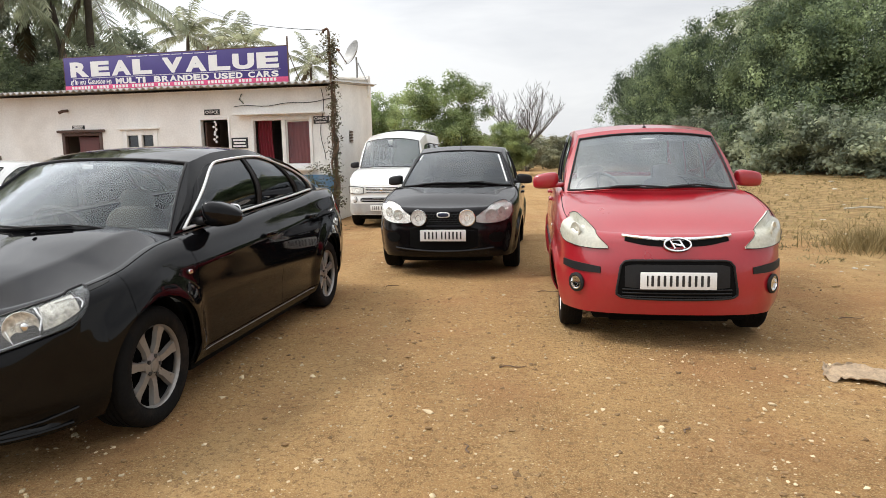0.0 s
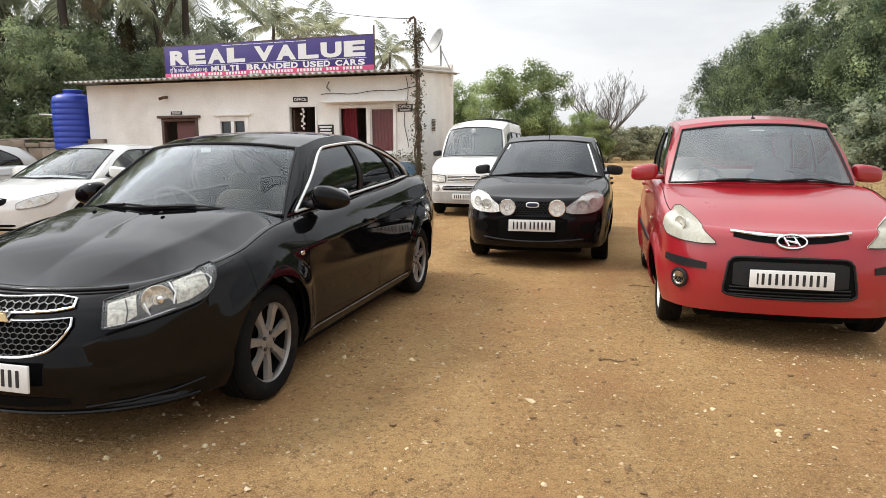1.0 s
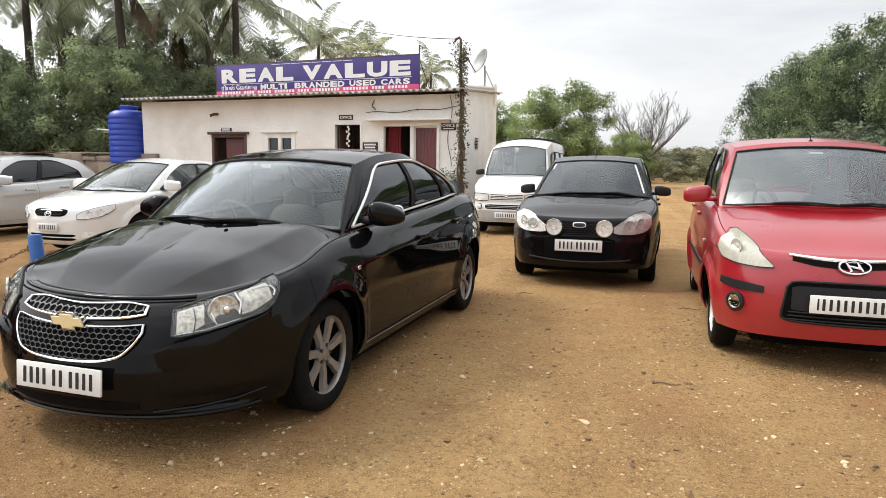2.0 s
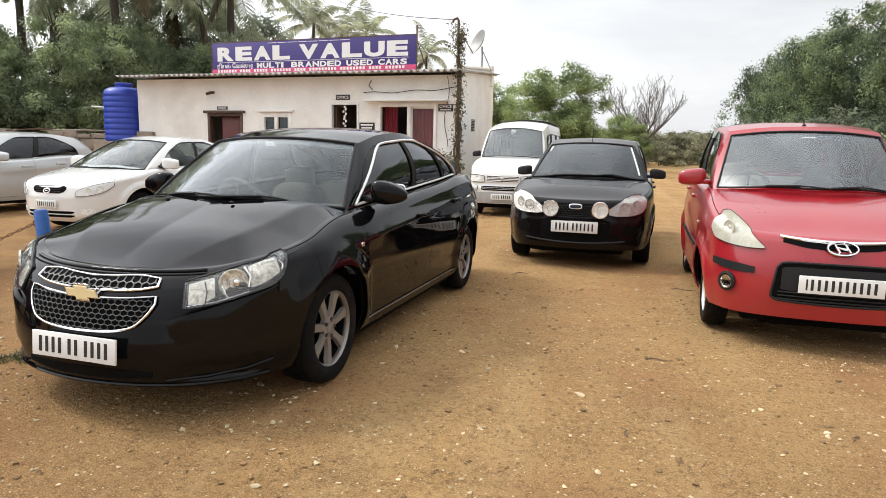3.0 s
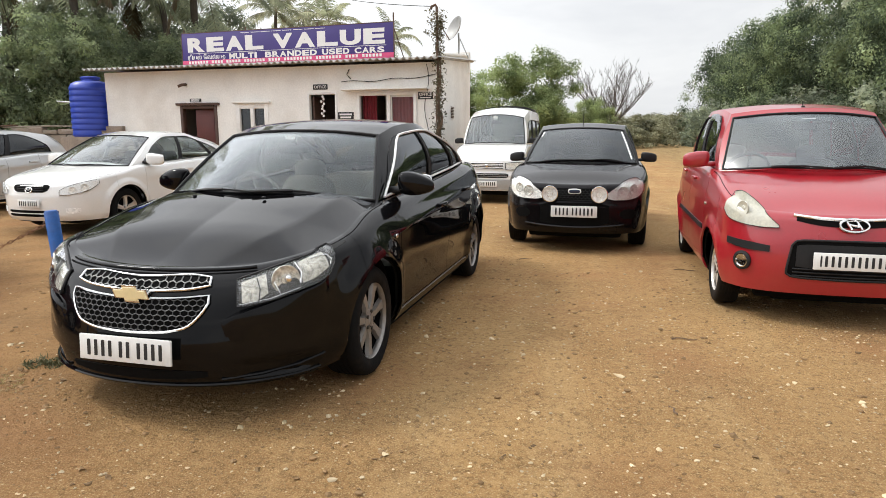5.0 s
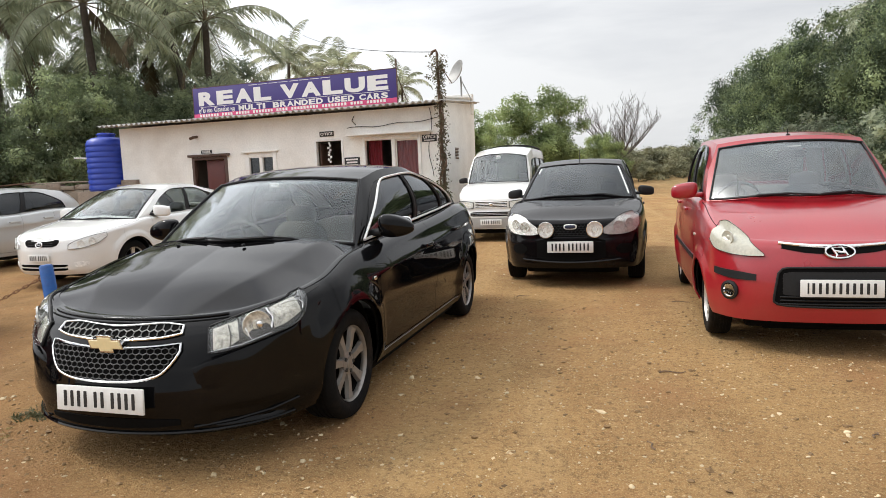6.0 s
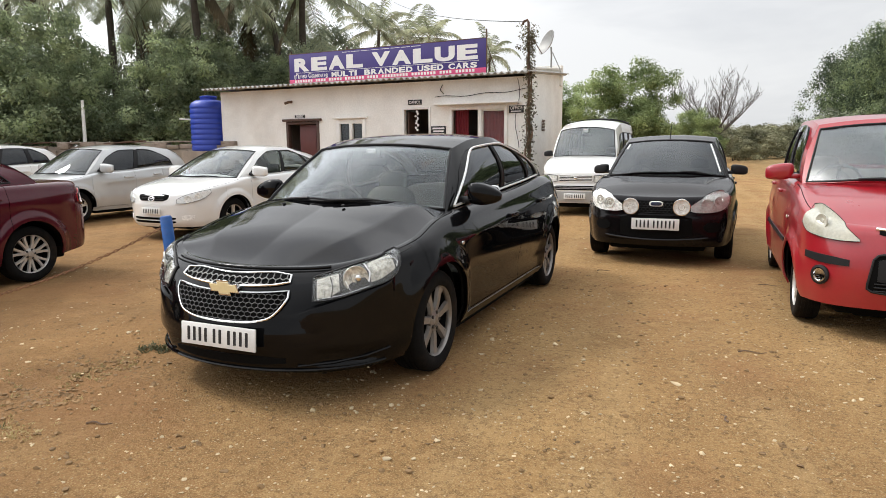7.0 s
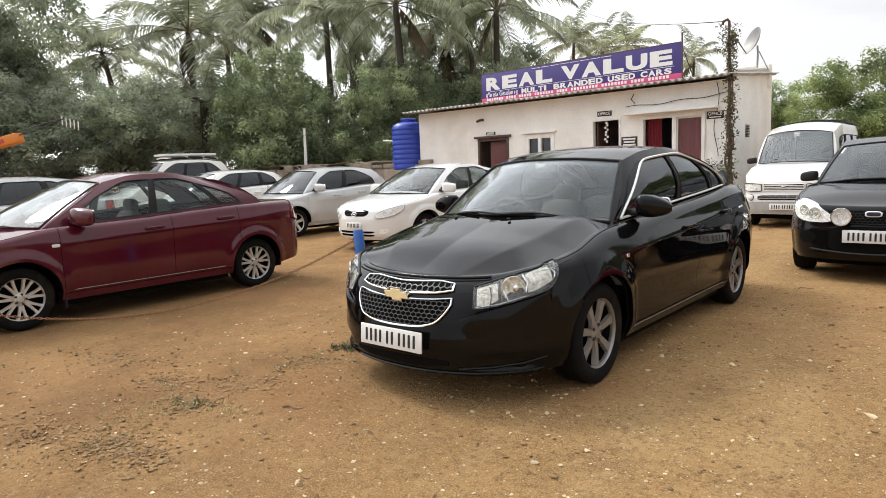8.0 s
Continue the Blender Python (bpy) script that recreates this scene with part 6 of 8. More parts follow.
# store door
dr = new("door")
dr.parent = house
part("door_frame", frame_bars(-6.72, -5.66, 0.0, 2.04, 0.075, 0.14, 0.05, False), M_WOOD, dr)
part("door_leaf", join_bm(box_bm(0.62, 0.04, 1.94, 0.006, (-6.05, 0.12, 0.98)), box_bm(0.44, 0.012, 0.7, 0.004, (-6.05, 0.097, 0.55)), box_bm(0.44, 0.012, 0.7, 0.004, (-6.05, 0.097, 1.45))), M_DOOR, dr, "maroon door leaf standing ajar")
part("door_lintel", box_bm(1.22, 0.10, 0.06, 0.006, (-6.19, -0.03, 2.075)), M_WOOD, dr)
# small two-pane window
wn1 = new("window")
wn1.parent = house
part("window_frame", join_bm(frame_bars(-5.13, -4.24, 1.12, 2.06, 0.11, 0.10, 0.03), box_bm(0.09, 0.10, 0.72, 0.004, (-4.685, 0.03, 1.59))), M_FRAMEW, wn1)
for x in (-4.875, -4.495):
    p = part("pane", box_bm(0.30, 0.008, 0.72, 0.0, (x, 0.05, 1.59)), M_TINTD, wn1)
    p.visible_shadow = False
part("window_sill", box_bm(1.05, 0.16, 0.05, 0.008, (-4.685, -0.05, 1.09)), M_WALL, wn1)
part("window_ledge", box_bm(1.02, 0.10, 0.045, 0.006, (-4.685, -0.04, 2.10)), M_WALL, wn1)
# office door
dr2 = new("door")
dr2.parent = house
part("door_frame", frame_bars(-3.19, -2.43, 0.0, 2.30, 0.05, 0.12, 0.04, False), M_FRAMEW, dr2)
part("door_leaf", box_bm(0.04, 0.60, 2.2, 0.006, (-3.10, 0.42, 1.11)), M_WOOD, dr2)
gar = [Vector((-2.80, 0.02, 2.22 - 0.05 * k)) for k in range(9)]
part("door_garland", merge(tube(gar, 0.005), *[blob(0.03, 0.012, 0.03, (-2.80 + 0.035 * math.sin(k * 2.4), 0.0, 2.20 - 0.055 * k), 0.9, 0.9, nu=8, nv=6) for k in range(9)]), M_SIGNW, dr2, "white hanging door ornament")
# sliding window
wn2 = new("window")
wn2.parent = house
part("window_frame", join_bm(frame_bars(-1.93, -0.48, 1.14, 2.27, 0.07, 0.12, 0.02), box_bm(0.09, 0.10, 1.0, 0.004, (-1.16, 0.03, 1.70))), M_FRAMEW, wn2)
part("sash", frame_bars(-1.13, -0.55, 1.21, 2.20, 0.035, 0.03, 0.06), M_FRAMEW, wn2)
p = part("pane", box_bm(0.52, 0.006, 0.94, 0.0, (-0.84, 0.065, 1.70)), M_PANE, wn2)
p.visible_shadow = False
part("lintel_ledge", box_bm(2.06, 0.28, 0.035, 0.006, (-1.21, -0.13, 2.335)), M_WALL, wn2)
part("window_sill", box_bm(1.62, 0.18, 0.05, 0.008, (-1.2, -0.06, 1.11)), M_WALL, wn2)


def curtain(x0, x1, z0, z1, y, folds, amp):
    vv, ff = [], []
    n = folds * 8 + 1
    for i, x in enumerate(frange(x0, x1, n)):
        for k, z in enumerate(frange(z0, z1, 6)):
            vv.append(Vector((x + 0.03 * math.sin(k * 1.3) * (1 - k / 5), y + amp * math.sin(2 * math.pi * folds * i / (n - 1)) * (1.2 - 0.1 * k), z)))
    for i in range(n - 1):
        for k in range(5):
            ff.append((i * 6 + k, i * 6 + k + 1, i * 6 + k + 7, i * 6 + k + 6))
    return shell(vv, ff, 0.004, (x0, y + 1, z0))


part("curtain", curtain(-1.84, -1.50, 1.16, 2.24, 0.16, 5, 0.025), M_CURTAIN, wn2, "gathered red curtain")
# this curtain's colour is raised to make up for the recess's shade
part("curtain", curtain(-1.14, -0.50, 1.16, 2.24, 0.105, 8, 0.012), material("brightened_brown_curtain", (0.31, 0.07, 0.073), 0.85, vary=0.2, scale=14), wn2, "red-brown curtain behind glass, its colour raised against the dim recess")
part("vent_grille", join_bm(*[box_bm(0.012, 0.26, 0.02, 0.002, (0.075, 1.0, 1.72 + 0.035 * k)) for k in range(8)]), M_RUST, house)
flat(part("blue_dado", box_bm(0.8, 0.02, 0.7, 0.004, (-0.36, -0.075, 0.64)), M_BLUEW, house))
part("wall_pipe", tube([Vector((-6.52, 0.02, 2.56)), Vector((-6.52, -0.14, 2.54)), Vector((-6.60, -0.20, 2.50))], 0.035, False, 10), M_RUST, house, "short rusty spout pipe")
wire_pts = [Vector((-2.3 + 2.3 * k / 14, -0.03, 2.52 + 0.10 * (k / 14) ** 2 + 0.02 * math.sin(k))) for k in range(15)]
part("wall_cable", tube(wire_pts, 0.008), M_INK, house)
part("wall_cable", tube([Vector((-2.10, -0.02, 2.80)), Vector((-2.16, -0.03, 2.68)), Vector((-2.07, -0.02, 2.58))], 0.010), M_INK, house)
part("wall_cable", tube([Vector((-0.25 + 0.05 * math.sin(k * 0.7), -0.012, 2.86 - 0.14 * k)) for k in range(12)], 0.007), M_INK, house)


# lettering
def words(text, height, width, mat, name, bold=0.0, depth=0.004):
    """Raised lettering, scaled to a height and a width, standing in the x-z plane with its foot at the origin."""
    cu = bpy.data.curves.new(name, "FONT")
    cu.body, cu.extrude, cu.offset, cu.resolution_u = text, 0.02, bold, 4
    tmp = bpy.data.objects.new(name, cu)
    scene.collection.objects.link(tmp)
    me = bpy.data.meshes.new_from_object(tmp.evaluated_get(bpy.context.evaluated_depsgraph_get()))
    bpy.data.objects.remove(tmp)
    co_ = np.array([v.co for v in me.vertices])
    lo, hi = co_.min(0), co_.max(0)
    for v in me.vertices:
        c = v.co
        v.co = Vector(((c.x - lo[0]) / (hi[0] - lo[0]) * width, -(c.z - lo[2]) / (hi[2] - lo[2]) * depth, (c.y - lo[1]) / (hi[1] - lo[1]) * height))
    me.materials.clear()
    me.materials.append(mat)
    me.name = name
    return me


def lettering(parent, text, x, y, z, height, width, mat, bold=0.0, label=""):
    ob = new("lettering", words(text, height, width, mat, "lettering", bold))
    ob.parent = parent
    ob.location = (x, y, z)
    if label:
        ob["label"] = label
    return ob


def small_sign(name, x0, x1, z0, z1, text, label, frac=0.55):
    s = thing(name, HOUSE @ pose((x0 + x1) / 2, -0.012, (z0 + z1) / 2), label, "sign")
    part("sign_board", box_bm(x1 - x0, 0.018, z1 - z0, 0.003), M_INK, s)
    w, hgt = x1 - x0, z1 - z0
    if text:
        lettering(s, text, -w * 0.42, -0.0105, -hgt * (0.05 if frac < 0.5 else 0.28), hgt * frac, w * 0.84, M_SIGNW, 0.015)
        if frac < 0.5:
            part("text_bar", box_bm(w * 0.7, 0.004, hgt * 0.14, 0.0, (0, -0.0115, -hgt * 0.28)), M_SIGNW, s)
    else:
        for k in range(3):
            part("text_bar", box_bm(w * (0.8 - 0.1 * (k % 2)), 0.004, hgt * 0.16, 0.0, (0, -0.0115, hgt * (0.28 - 0.28 * k))), M_SIGNW, s)
    return s


small_sign("office_sign", -3.03, -2.66, 2.36, 2.48, "OFFICE", "small black board lettered OFFICE over the door")
small_sign("office_sign", -0.45, -0.10, 2.10, 2.26, "OFFICE", "small black board lettered OFFICE beside the window", 0.45)
small_sign("notice_board", -2.41, -2.02, 1.60, 1.84, "", "small black notice board with unreadable white lines")
small_sign("door_sign", -6.42, -6.10, 2.13, 2.21, "", "tiny dark name board over the store door")

# the large sign on the roof
sign = thing("roof_sign", HOUSE @ pose(-7.12, 0.757, 3.065, 0, 0, -1.7), "long blue and pink sign board lettered REAL VALUE on the roof", "sign board")
SW, SH = 5.90, 0.83
part("sign_panel", box_bm(SW, 0.03, SH, 0.004, (SW / 2, 0, SH / 2)), M_SIGNB, sign, "blue vinyl sheet")
part("pink_band", box_bm(SW - 0.01, 0.006, 0.146, 0.001, (SW / 2, -0.018, 0.077)), M_SIGNP, sign)
for word, x0, w0, z0, h0, bold in (("REAL", 0.18, 2.30, 0.355, 0.355, 0.055), ("VALUE", 2.70, 3.04, 0.355, 0.355, 0.055), ("MULTI", 1.42, 0.92, 0.158, 0.135, 0.042), ("BRANDED", 2.46, 1.46, 0.158, 0.135, 0.042), ("USED", 4.04, 0.74, 0.158, 0.135, 0.042), ("CARS", 4.90, 0.78, 0.158, 0.135, 0.042)):
    step = w0 / len(word)
    for i, ch in enumerate(word):
        lettering(sign, ch, x0 + i * step, -0.0155, z0, h0, step * (0.40 if ch == "I" else 0.90), M_SIGNW, bold)
part("rule_line", box_bm(SW * 0.93, 0.004, 0.010, 0.0, (SW / 2 + 0.02, -0.017, 0.322)), M_SIGNW, sign)
# the same name in Tamil letters: character, width, height, drop below the line, move before it
x, unit = 0.17, 0.157
for ch, wd, hg, dy, gap in (("\u0bb0", 0.54, 0.77, 0.20, 0), ("\u0bbf", 0.48, 0.84, 0.0, -0.12), ("\u0baf", 0.79, 0.56, 0, 0.02), ("\u0bb2", 0.89, 0.61, 0, 0.08), ("\u0bcd", 0.13, 0.13, -0.68, -0.50), ("\u0bc7", 0.64, 0.86, 0.0, 0.75), ("\u0bb5", 0.90, 0.58, 0, 0.05), ("\u0bb2", 0.89, 0.61, 0, 0.08), ("\u0bcd", 0.13, 0.13, -0.68, -0.50), ("\u0baf", 0.79, 0.56, 0, 0.45), ("\u0bc2", 0.70, 0.72, 0.16, 0.0)):
    x += gap * unit
    lettering(sign, ch, x, -0.0155, 0.175 - dy * unit, hg * unit, wd * unit, M_SIGNW, 0.02)
    x += wd * unit
for i in range(8):
    part("text_bar", box_bm(0.26, 0.004, 0.012, 0.0, (1.9 + 0.3 * i, -0.017, 0.775)), M_SIGNW, sign)
x = 0.19
for w in (7, 4, 5, 7, 4, 9, 8, 4, 6):
    for i in range(w):
        part("text_bar", box_bm(0.058, 0.004, 0.066, 0.0, (x + 0.033 + i * 0.088, -0.0225, 0.100)), M_SIGNW, sign)
    x += w * 0.088 + 0.085
for x in (0.05, 1.9, 3.9, SW - 0.02):
    part("sign_post", box_bm(0.03, 0.03, 1.0 if x < SW - 0.1 else 1.12, 0.003, (x, 0.034, 0.42 if x < SW - 0.1 else 0.48)), M_RUST, sign)
    part("sign_strut", tube([Vector((x, 0.05, 0.7)), Vector((x, 0.75, 0.03))], 0.012), M_RUST, sign)
part("sign_edge", join_bm(box_bm(SW + 0.02, 0.036, 0.02, 0.002, (SW / 2, 0, SH)), box_bm(0.02, 0.036, SH, 0.002, (SW, 0, SH / 2)), box_bm(0.02, 0.036, SH, 0.002, (0, 0, SH / 2))), M_RUST, sign)

# water tank on its brick stand
tank = thing("water_tank", HOUSE @ pose(-9.56, 0.15, 1.28), "ribbed bright blue plastic water tank", "tank")
prof = [(0.001, 0.0), (0.50, 0.0), (0.525, 0.03)]
for k in range(8):
    z = 0.06 + 0.145 * k
    prof += [(0.525, z), (0.525, z + 0.07), (0.512, z + 0.09), (0.512, z + 0.12), (0.525, z + 0.14)]
prof += [(0.52, 1.25), (0.47, 1.36), (0.36, 1.42), (0.22, 1.445), (0.22, 1.50), (0.001, 1.51)]
part("tank_shell", lathe(prof, 48, "z"), M_TANK, tank)
part("tank_lid", lathe([(0.001, 1.50), (0.24, 1.50), (0.24, 1.535), (0.20, 1.555), (0.001, 1.56)], 32, "z"), M_TANK, tank)
part("tank_pipe", tube([Vector((-0.50, -0.2, 0.9)), Vector((-0.85, -0.3, 0.92))], 0.02, False, 8), M_PLATE, tank)
stand = thing("tank_stand", HOUSE @ pose(-9.56, 0.15, 0.64), "square plastered stand under the water tank", "stand")
part("stand_block", box_bm(1.15, 1.15, 1.28, 0.01), M_MUD, stand)

# satellite dish on the end wall
dish = thing("satellite_dish", HOUSE @ pose(-0.03, 1.95, 3.235), "grey satellite dish on a bent tube stand", "satellite dish")
part("dish_stand", merge(tube([Vector((0, 0, 0)), Vector((0, 0.02, 0.35)), Vector((0.0, -0.02, 0.55))], 0.022, False, 8), tube([Vector((0.22, 0.05, 0.0)), Vector((0.03, 0.0, 0.42))], 0.012)), M_DISH, dish)
dm = Matrix.Translation((-0.04, -0.05, 0.62)) @ Vector((-0.64, -0.60, 0.36)).to_track_quat("Z", "Y").to_matrix().to_4x4()
dp = [(0.315 * k / 8, 0.10 * (k / 8) ** 2) for k in range(9)]
part("reflector", moved(lathe([(0.001, 0.0)] + dp[1:] + [(0.32, 0.10), (0.315, 0.09)] + [(r, z - 0.012) for r, z in reversed(dp[1:])] + [(0.001, -0.012)], 40, "z"), dm), M_DISH, dish)
part("feed_arm", moved(merge(tube([Vector((0, -0.30, 0.09)), Vector((0, -0.10, 0.42))], 0.012), blob(0.03, 0.03, 0.05, (0, -0.10, 0.42), 0.7, 0.7)), dm), M_RUST, dish)

# compound wall behind the cars: rough courses of block, broken at the top
boundary = tagged(part("boundary_wall", box_bm(15.6, 0.16, 1.50, 0.02, (-19.0, 15.34, 0.69)), M_MUD, None), "crumbling pale brown block wall with an uneven broken top", "wall", kind="structure")
r = random.Random(8)
for row in range(5):
    x = -26.6 + 0.25 * (row % 2)
    while x < -11.4:
        w = r.uniform(0.42, 0.62)
        if row < 4 or r.random() < 0.62:
            h = 0.29 if row < 4 else r.uniform(0.10, 0.24)
            blk = part("block", box_bm(w - 0.015, 0.20, h, 0.012, (0, 0, 0)), M_MUD if r.random() < 0.7 else M_BLOCK, boundary)
            blk.matrix_local = pose(x + w / 2, 15.26 + r.uniform(-0.02, 0.02), 0.13 + row * 0.305 + h / 2, r.uniform(-2, 2), r.uniform(-2, 2), r.uniform(-2, 2))
        x += w
for k in range(12):
    ln = r.uniform(0.7, 1.8)
    x0 = -25.5 + 1.15 * k
    pl_ = part("old_plank", box_bm(ln, r.uniform(0.10, 0.2), 0.035, 0.004), M_RUST if k % 3 == 0 else M_BLOCK, None)
    pl_.matrix_world = pose(x0, 15.28, 1.55, r.uniform(-8, 8), r.uniform(-3, 3), r.uniform(-12, 12))
    tagged(pl_, "weathered plank lying on top of the boundary wall", "plank", "planks on the wall")
# ---- trees and plants ----
def leaf_material(name, dark, light, thin=0.25):
    """Foliage: two greens mixed leaf by leaf, some light passing through."""
    m = bpy.data.materials.new(name)
    m.use_nodes = True
    n, l = m.node_tree.nodes, m.node_tree.links
    b = n["Principled BSDF"]
    b.inputs["Roughness"].default_value = 0.6
    b.inputs["Specular IOR Level"].default_value = 0.25
    geo, co_, ns, add, mix, info = (n.new("ShaderNode" + k) for k in ("NewGeometry", "TexCoord", "TexNoise", "Math", "Mix", "ObjectInfo"))
    mix.data_type = "RGBA"
    mix.inputs[6].default_value, mix.inputs[7].default_value = (*dark, 1), (*light, 1)
    ns.inputs["Scale"].default_value = 0.9
    add.operation = "MULTIPLY_ADD"
    add.inputs[1].default_value = 0.28
    l.new(co_.outputs["Object"], ns.inputs["Vector"])
    l.new(geo.outputs["Random Per Island"], add.inputs[0])
    sub = n.new("ShaderNodeMapRange")
    sub.inputs["From Min"].default_value, sub.inputs["From Max"].default_value = 0.38, 0.68
    sub.inputs["To Min"].default_value, sub.inputs["To Max"].default_value = -0.30, 0.90
    l.new(ns.outputs["Fac"], sub.inputs["Value"])
    l.new(sub.outputs["Result"], add.inputs[2])
    l.new(add.outputs[0], mix.inputs["Factor"])
    hsv = n.new("ShaderNodeHueSaturation")
    rr = n.new("ShaderNodeMapRange")
    rr.inputs["To Min"].default_value, rr.inputs["To Max"].default_value = 0.75, 1.25
    l.new(info.outputs["Random"], rr.inputs["Value"])
    l.new(rr.outputs["Result"], hsv.inputs["Value"])
    l.new(mix.outputs[2], hsv.inputs["Color"])
    l.new(hsv.outputs["Color"], b.inputs["Base Color"])
    tr, ms = n.new("ShaderNodeBsdfTranslucent"), n.new("ShaderNodeMixShader")
    ms.inputs["Fac"].default_value = thin
    l.new(hsv.outputs["Color"], tr.inputs["Color"])
    l.new(b.outputs["BSDF"], ms.inputs[1])
    l.new(tr.outputs["BSDF"], ms.inputs[2])
    l.new(ms.outputs["Shader"], n["Material Output"].inputs["Surface"])
    return m


# these two greens are greyed and raised to put haze into their colour
M_LEAF = leaf_material("green_leaves", (0.17, 0.21, 0.125), (0.47, 0.54, 0.305), 0.50)
M_LEAFD = leaf_material("dark_green_leaves", (0.175, 0.205, 0.15), (0.41, 0.45, 0.305), 0.50)
M_ACACIA = leaf_material("thorn_tree_leaves", (0.062, 0.088, 0.052), (0.315, 0.385, 0.195), 0.40)
M_PALM = leaf_material("palm_leaves", (0.195, 0.22, 0.14), (0.53, 0.56, 0.38), 0.52)
M_DRYPALM = leaf_material("dry_palm_leaves", (0.085, 0.065, 0.038), (0.20, 0.155, 0.085), 0.2)
M_NEEM = leaf_material("fresh_green_leaves", (0.17, 0.22, 0.095), (0.47, 0.56, 0.25), 0.46)
# dry leaf colour made paler and greyer, with distance haze mixed in
M_HAZY = leaf_material("hazy_dry_leaves", (0.18, 0.18, 0.11), (0.38, 0.37, 0.23), 0.4)
M_BARK = material("grey_bark", (0.085, 0.07, 0.058), 0.95, vary=0.3, scale=8, bump=0.02)
M_STRAW = leaf_material("dry_grass", (0.22, 0.165, 0.07), (0.46, 0.35, 0.165), 0.3)
M_WEED = leaf_material("small_weeds", (0.075, 0.075, 0.032), (0.19, 0.175, 0.08), 0.2)
rng = np.random.default_rng(7)


def leaves(centres, count, spread_r, size, droop=0.2, aspect=0.5):
    """Many small folded leaves round the clump centres; returns vertex and face arrays."""
    c = np.repeat(np.asarray(centres, float), count, axis=0)
    n = len(c)
    d = rng.normal(size=(n, 3))
    d /= np.linalg.norm(d, axis=1)[:, None]
    p = c + d * (spread_r * rng.random(n)[:, None] ** 0.45) * np.array([1.0, 1.0, 0.72])
    nm = d * 0.75 + rng.normal(size=(n, 3)) * 0.42 + np.array([0, 0, 0.45])
    nm /= np.linalg.norm(nm, axis=1)[:, None]
    ax = rng.normal(size=(n, 3)) + d * 0.3
    ax[:, 2] -= droop
    ax -= nm * np.sum(ax * nm, axis=1)[:, None]
    ax /= np.linalg.norm(ax, axis=1)[:, None] + 1e-9
    sd = np.cross(ax, nm)
    s = size * (0.6 + 0.8 * rng.random(n))[:, None]
    verts = np.stack([p, p + ax * s * 0.5 + sd * s * aspect * 0.5, p + ax * s, p + ax * s * 0.5 - sd * s * aspect * 0.5], axis=1).reshape(-1, 3)
    faces = np.arange(4 * n).reshape(-1, 4)
    return verts, faces


def mesh_np(name, verts, faces, mat):
    me = bpy.data.meshes.new(name)
    me.from_pydata(verts.tolist(), [], faces.tolist())
    me.materials.append(mat)
    return me


def limb_tree(height, radius, seed, levels=4, spread_a=0.5, trunk_r=0.14, first=0.25):
    """Forking limbs. Returns the wood as a solid and the outer twig ends."""
    r = random.Random(seed)
    solids, ends = [], []

    def grow(p, d, length, rad, level):
        pts, rads = [p], [rad]
        q = p.copy()
        n = 4
        for k in range(n):
            d = (d + Vector((r.uniform(-1, 1), r.uniform(-1, 1), r.uniform(-0.4, 0.7))) * 0.13).normalized()
            q = q + d * (length / n)
            pts.append(q.copy())
            rads.append(rad * (1 - 0.4 * (k + 1) / n))
        solids.append(tube(pts, rads, False, 7 if level < 2 else 4))
        if level >= levels:
            ends.append(q)
            return
        if level >= levels - 1:
            ends.append(pts[2])
        for k in range(r.choice((2, 3, 3))):
            a = Vector((r.uniform(-1, 1), r.uniform(-1, 1), r.uniform(-0.2, 0.9)))
            grow(q if k else pts[-2], (d * (1 - spread_a) + a.normalized() * spread_a * 1.6).normalized(), length * r.uniform(0.62, 0.85), rads[-1] * 0.72, level + 1)

    grow(Vector((0, 0, -0.1)), Vector((r.uniform(-0.1, 0.1), r.uniform(-0.1, 0.1), 1)), height * first, trunk_r, 0)
    return merge(*solids), ends


def broad_tree(name, label, height, radius, seed, mat, clumps=150, per=85, leaf=0.15, clump_r=0.55, low=0.25, trunk_r=0.14, fill=20):
    """A tree with limbs and a ragged crown of leaf clumps."""
    tree = thing(name, Matrix(), label, "tree", "trees round the yard")
    wood, ends = limb_tree(height, radius, seed, 4, 0.55, trunk_r)
    part("trunk", wood, M_BARK, tree)
    r = random.Random(seed + 1)
    cs = []
    lobes = [(Vector((r.uniform(-0.55, 0.55) * radius, r.uniform(-0.55, 0.55) * radius, height * r.uniform(low + 0.12, 0.80))), radius * r.uniform(0.38, 0.62)) for _ in range(9)]
    lobes.append((Vector((0, 0, height * 0.72)), radius * 0.6))
    while len(cs) < clumps:
        c, rad = r.choice(lobes)
        v = Vector((r.gauss(0, 1), r.gauss(0, 1), r.gauss(0, 1))).normalized() * rad * r.random() ** 0.28
        q = c + Vector((v.x, v.y, v.z * 0.85))
        if height * low * 0.6 < q.z < height:
            cs.append(q)
    cs += [e for e in ends[::2] if height * low < e.z < height]
    v, f = leaves(cs, per, clump_r, leaf)
    vi, fi = leaves(cs, fill, clump_r * 0.66, leaf * 1.6, 0.2, 0.65)
    v, f = np.concatenate([v, vi]), np.concatenate([f, fi + len(v)])
    crown = new("crown", mesh_np("crown", v, f, mat))
    crown.parent = tree
    return tree


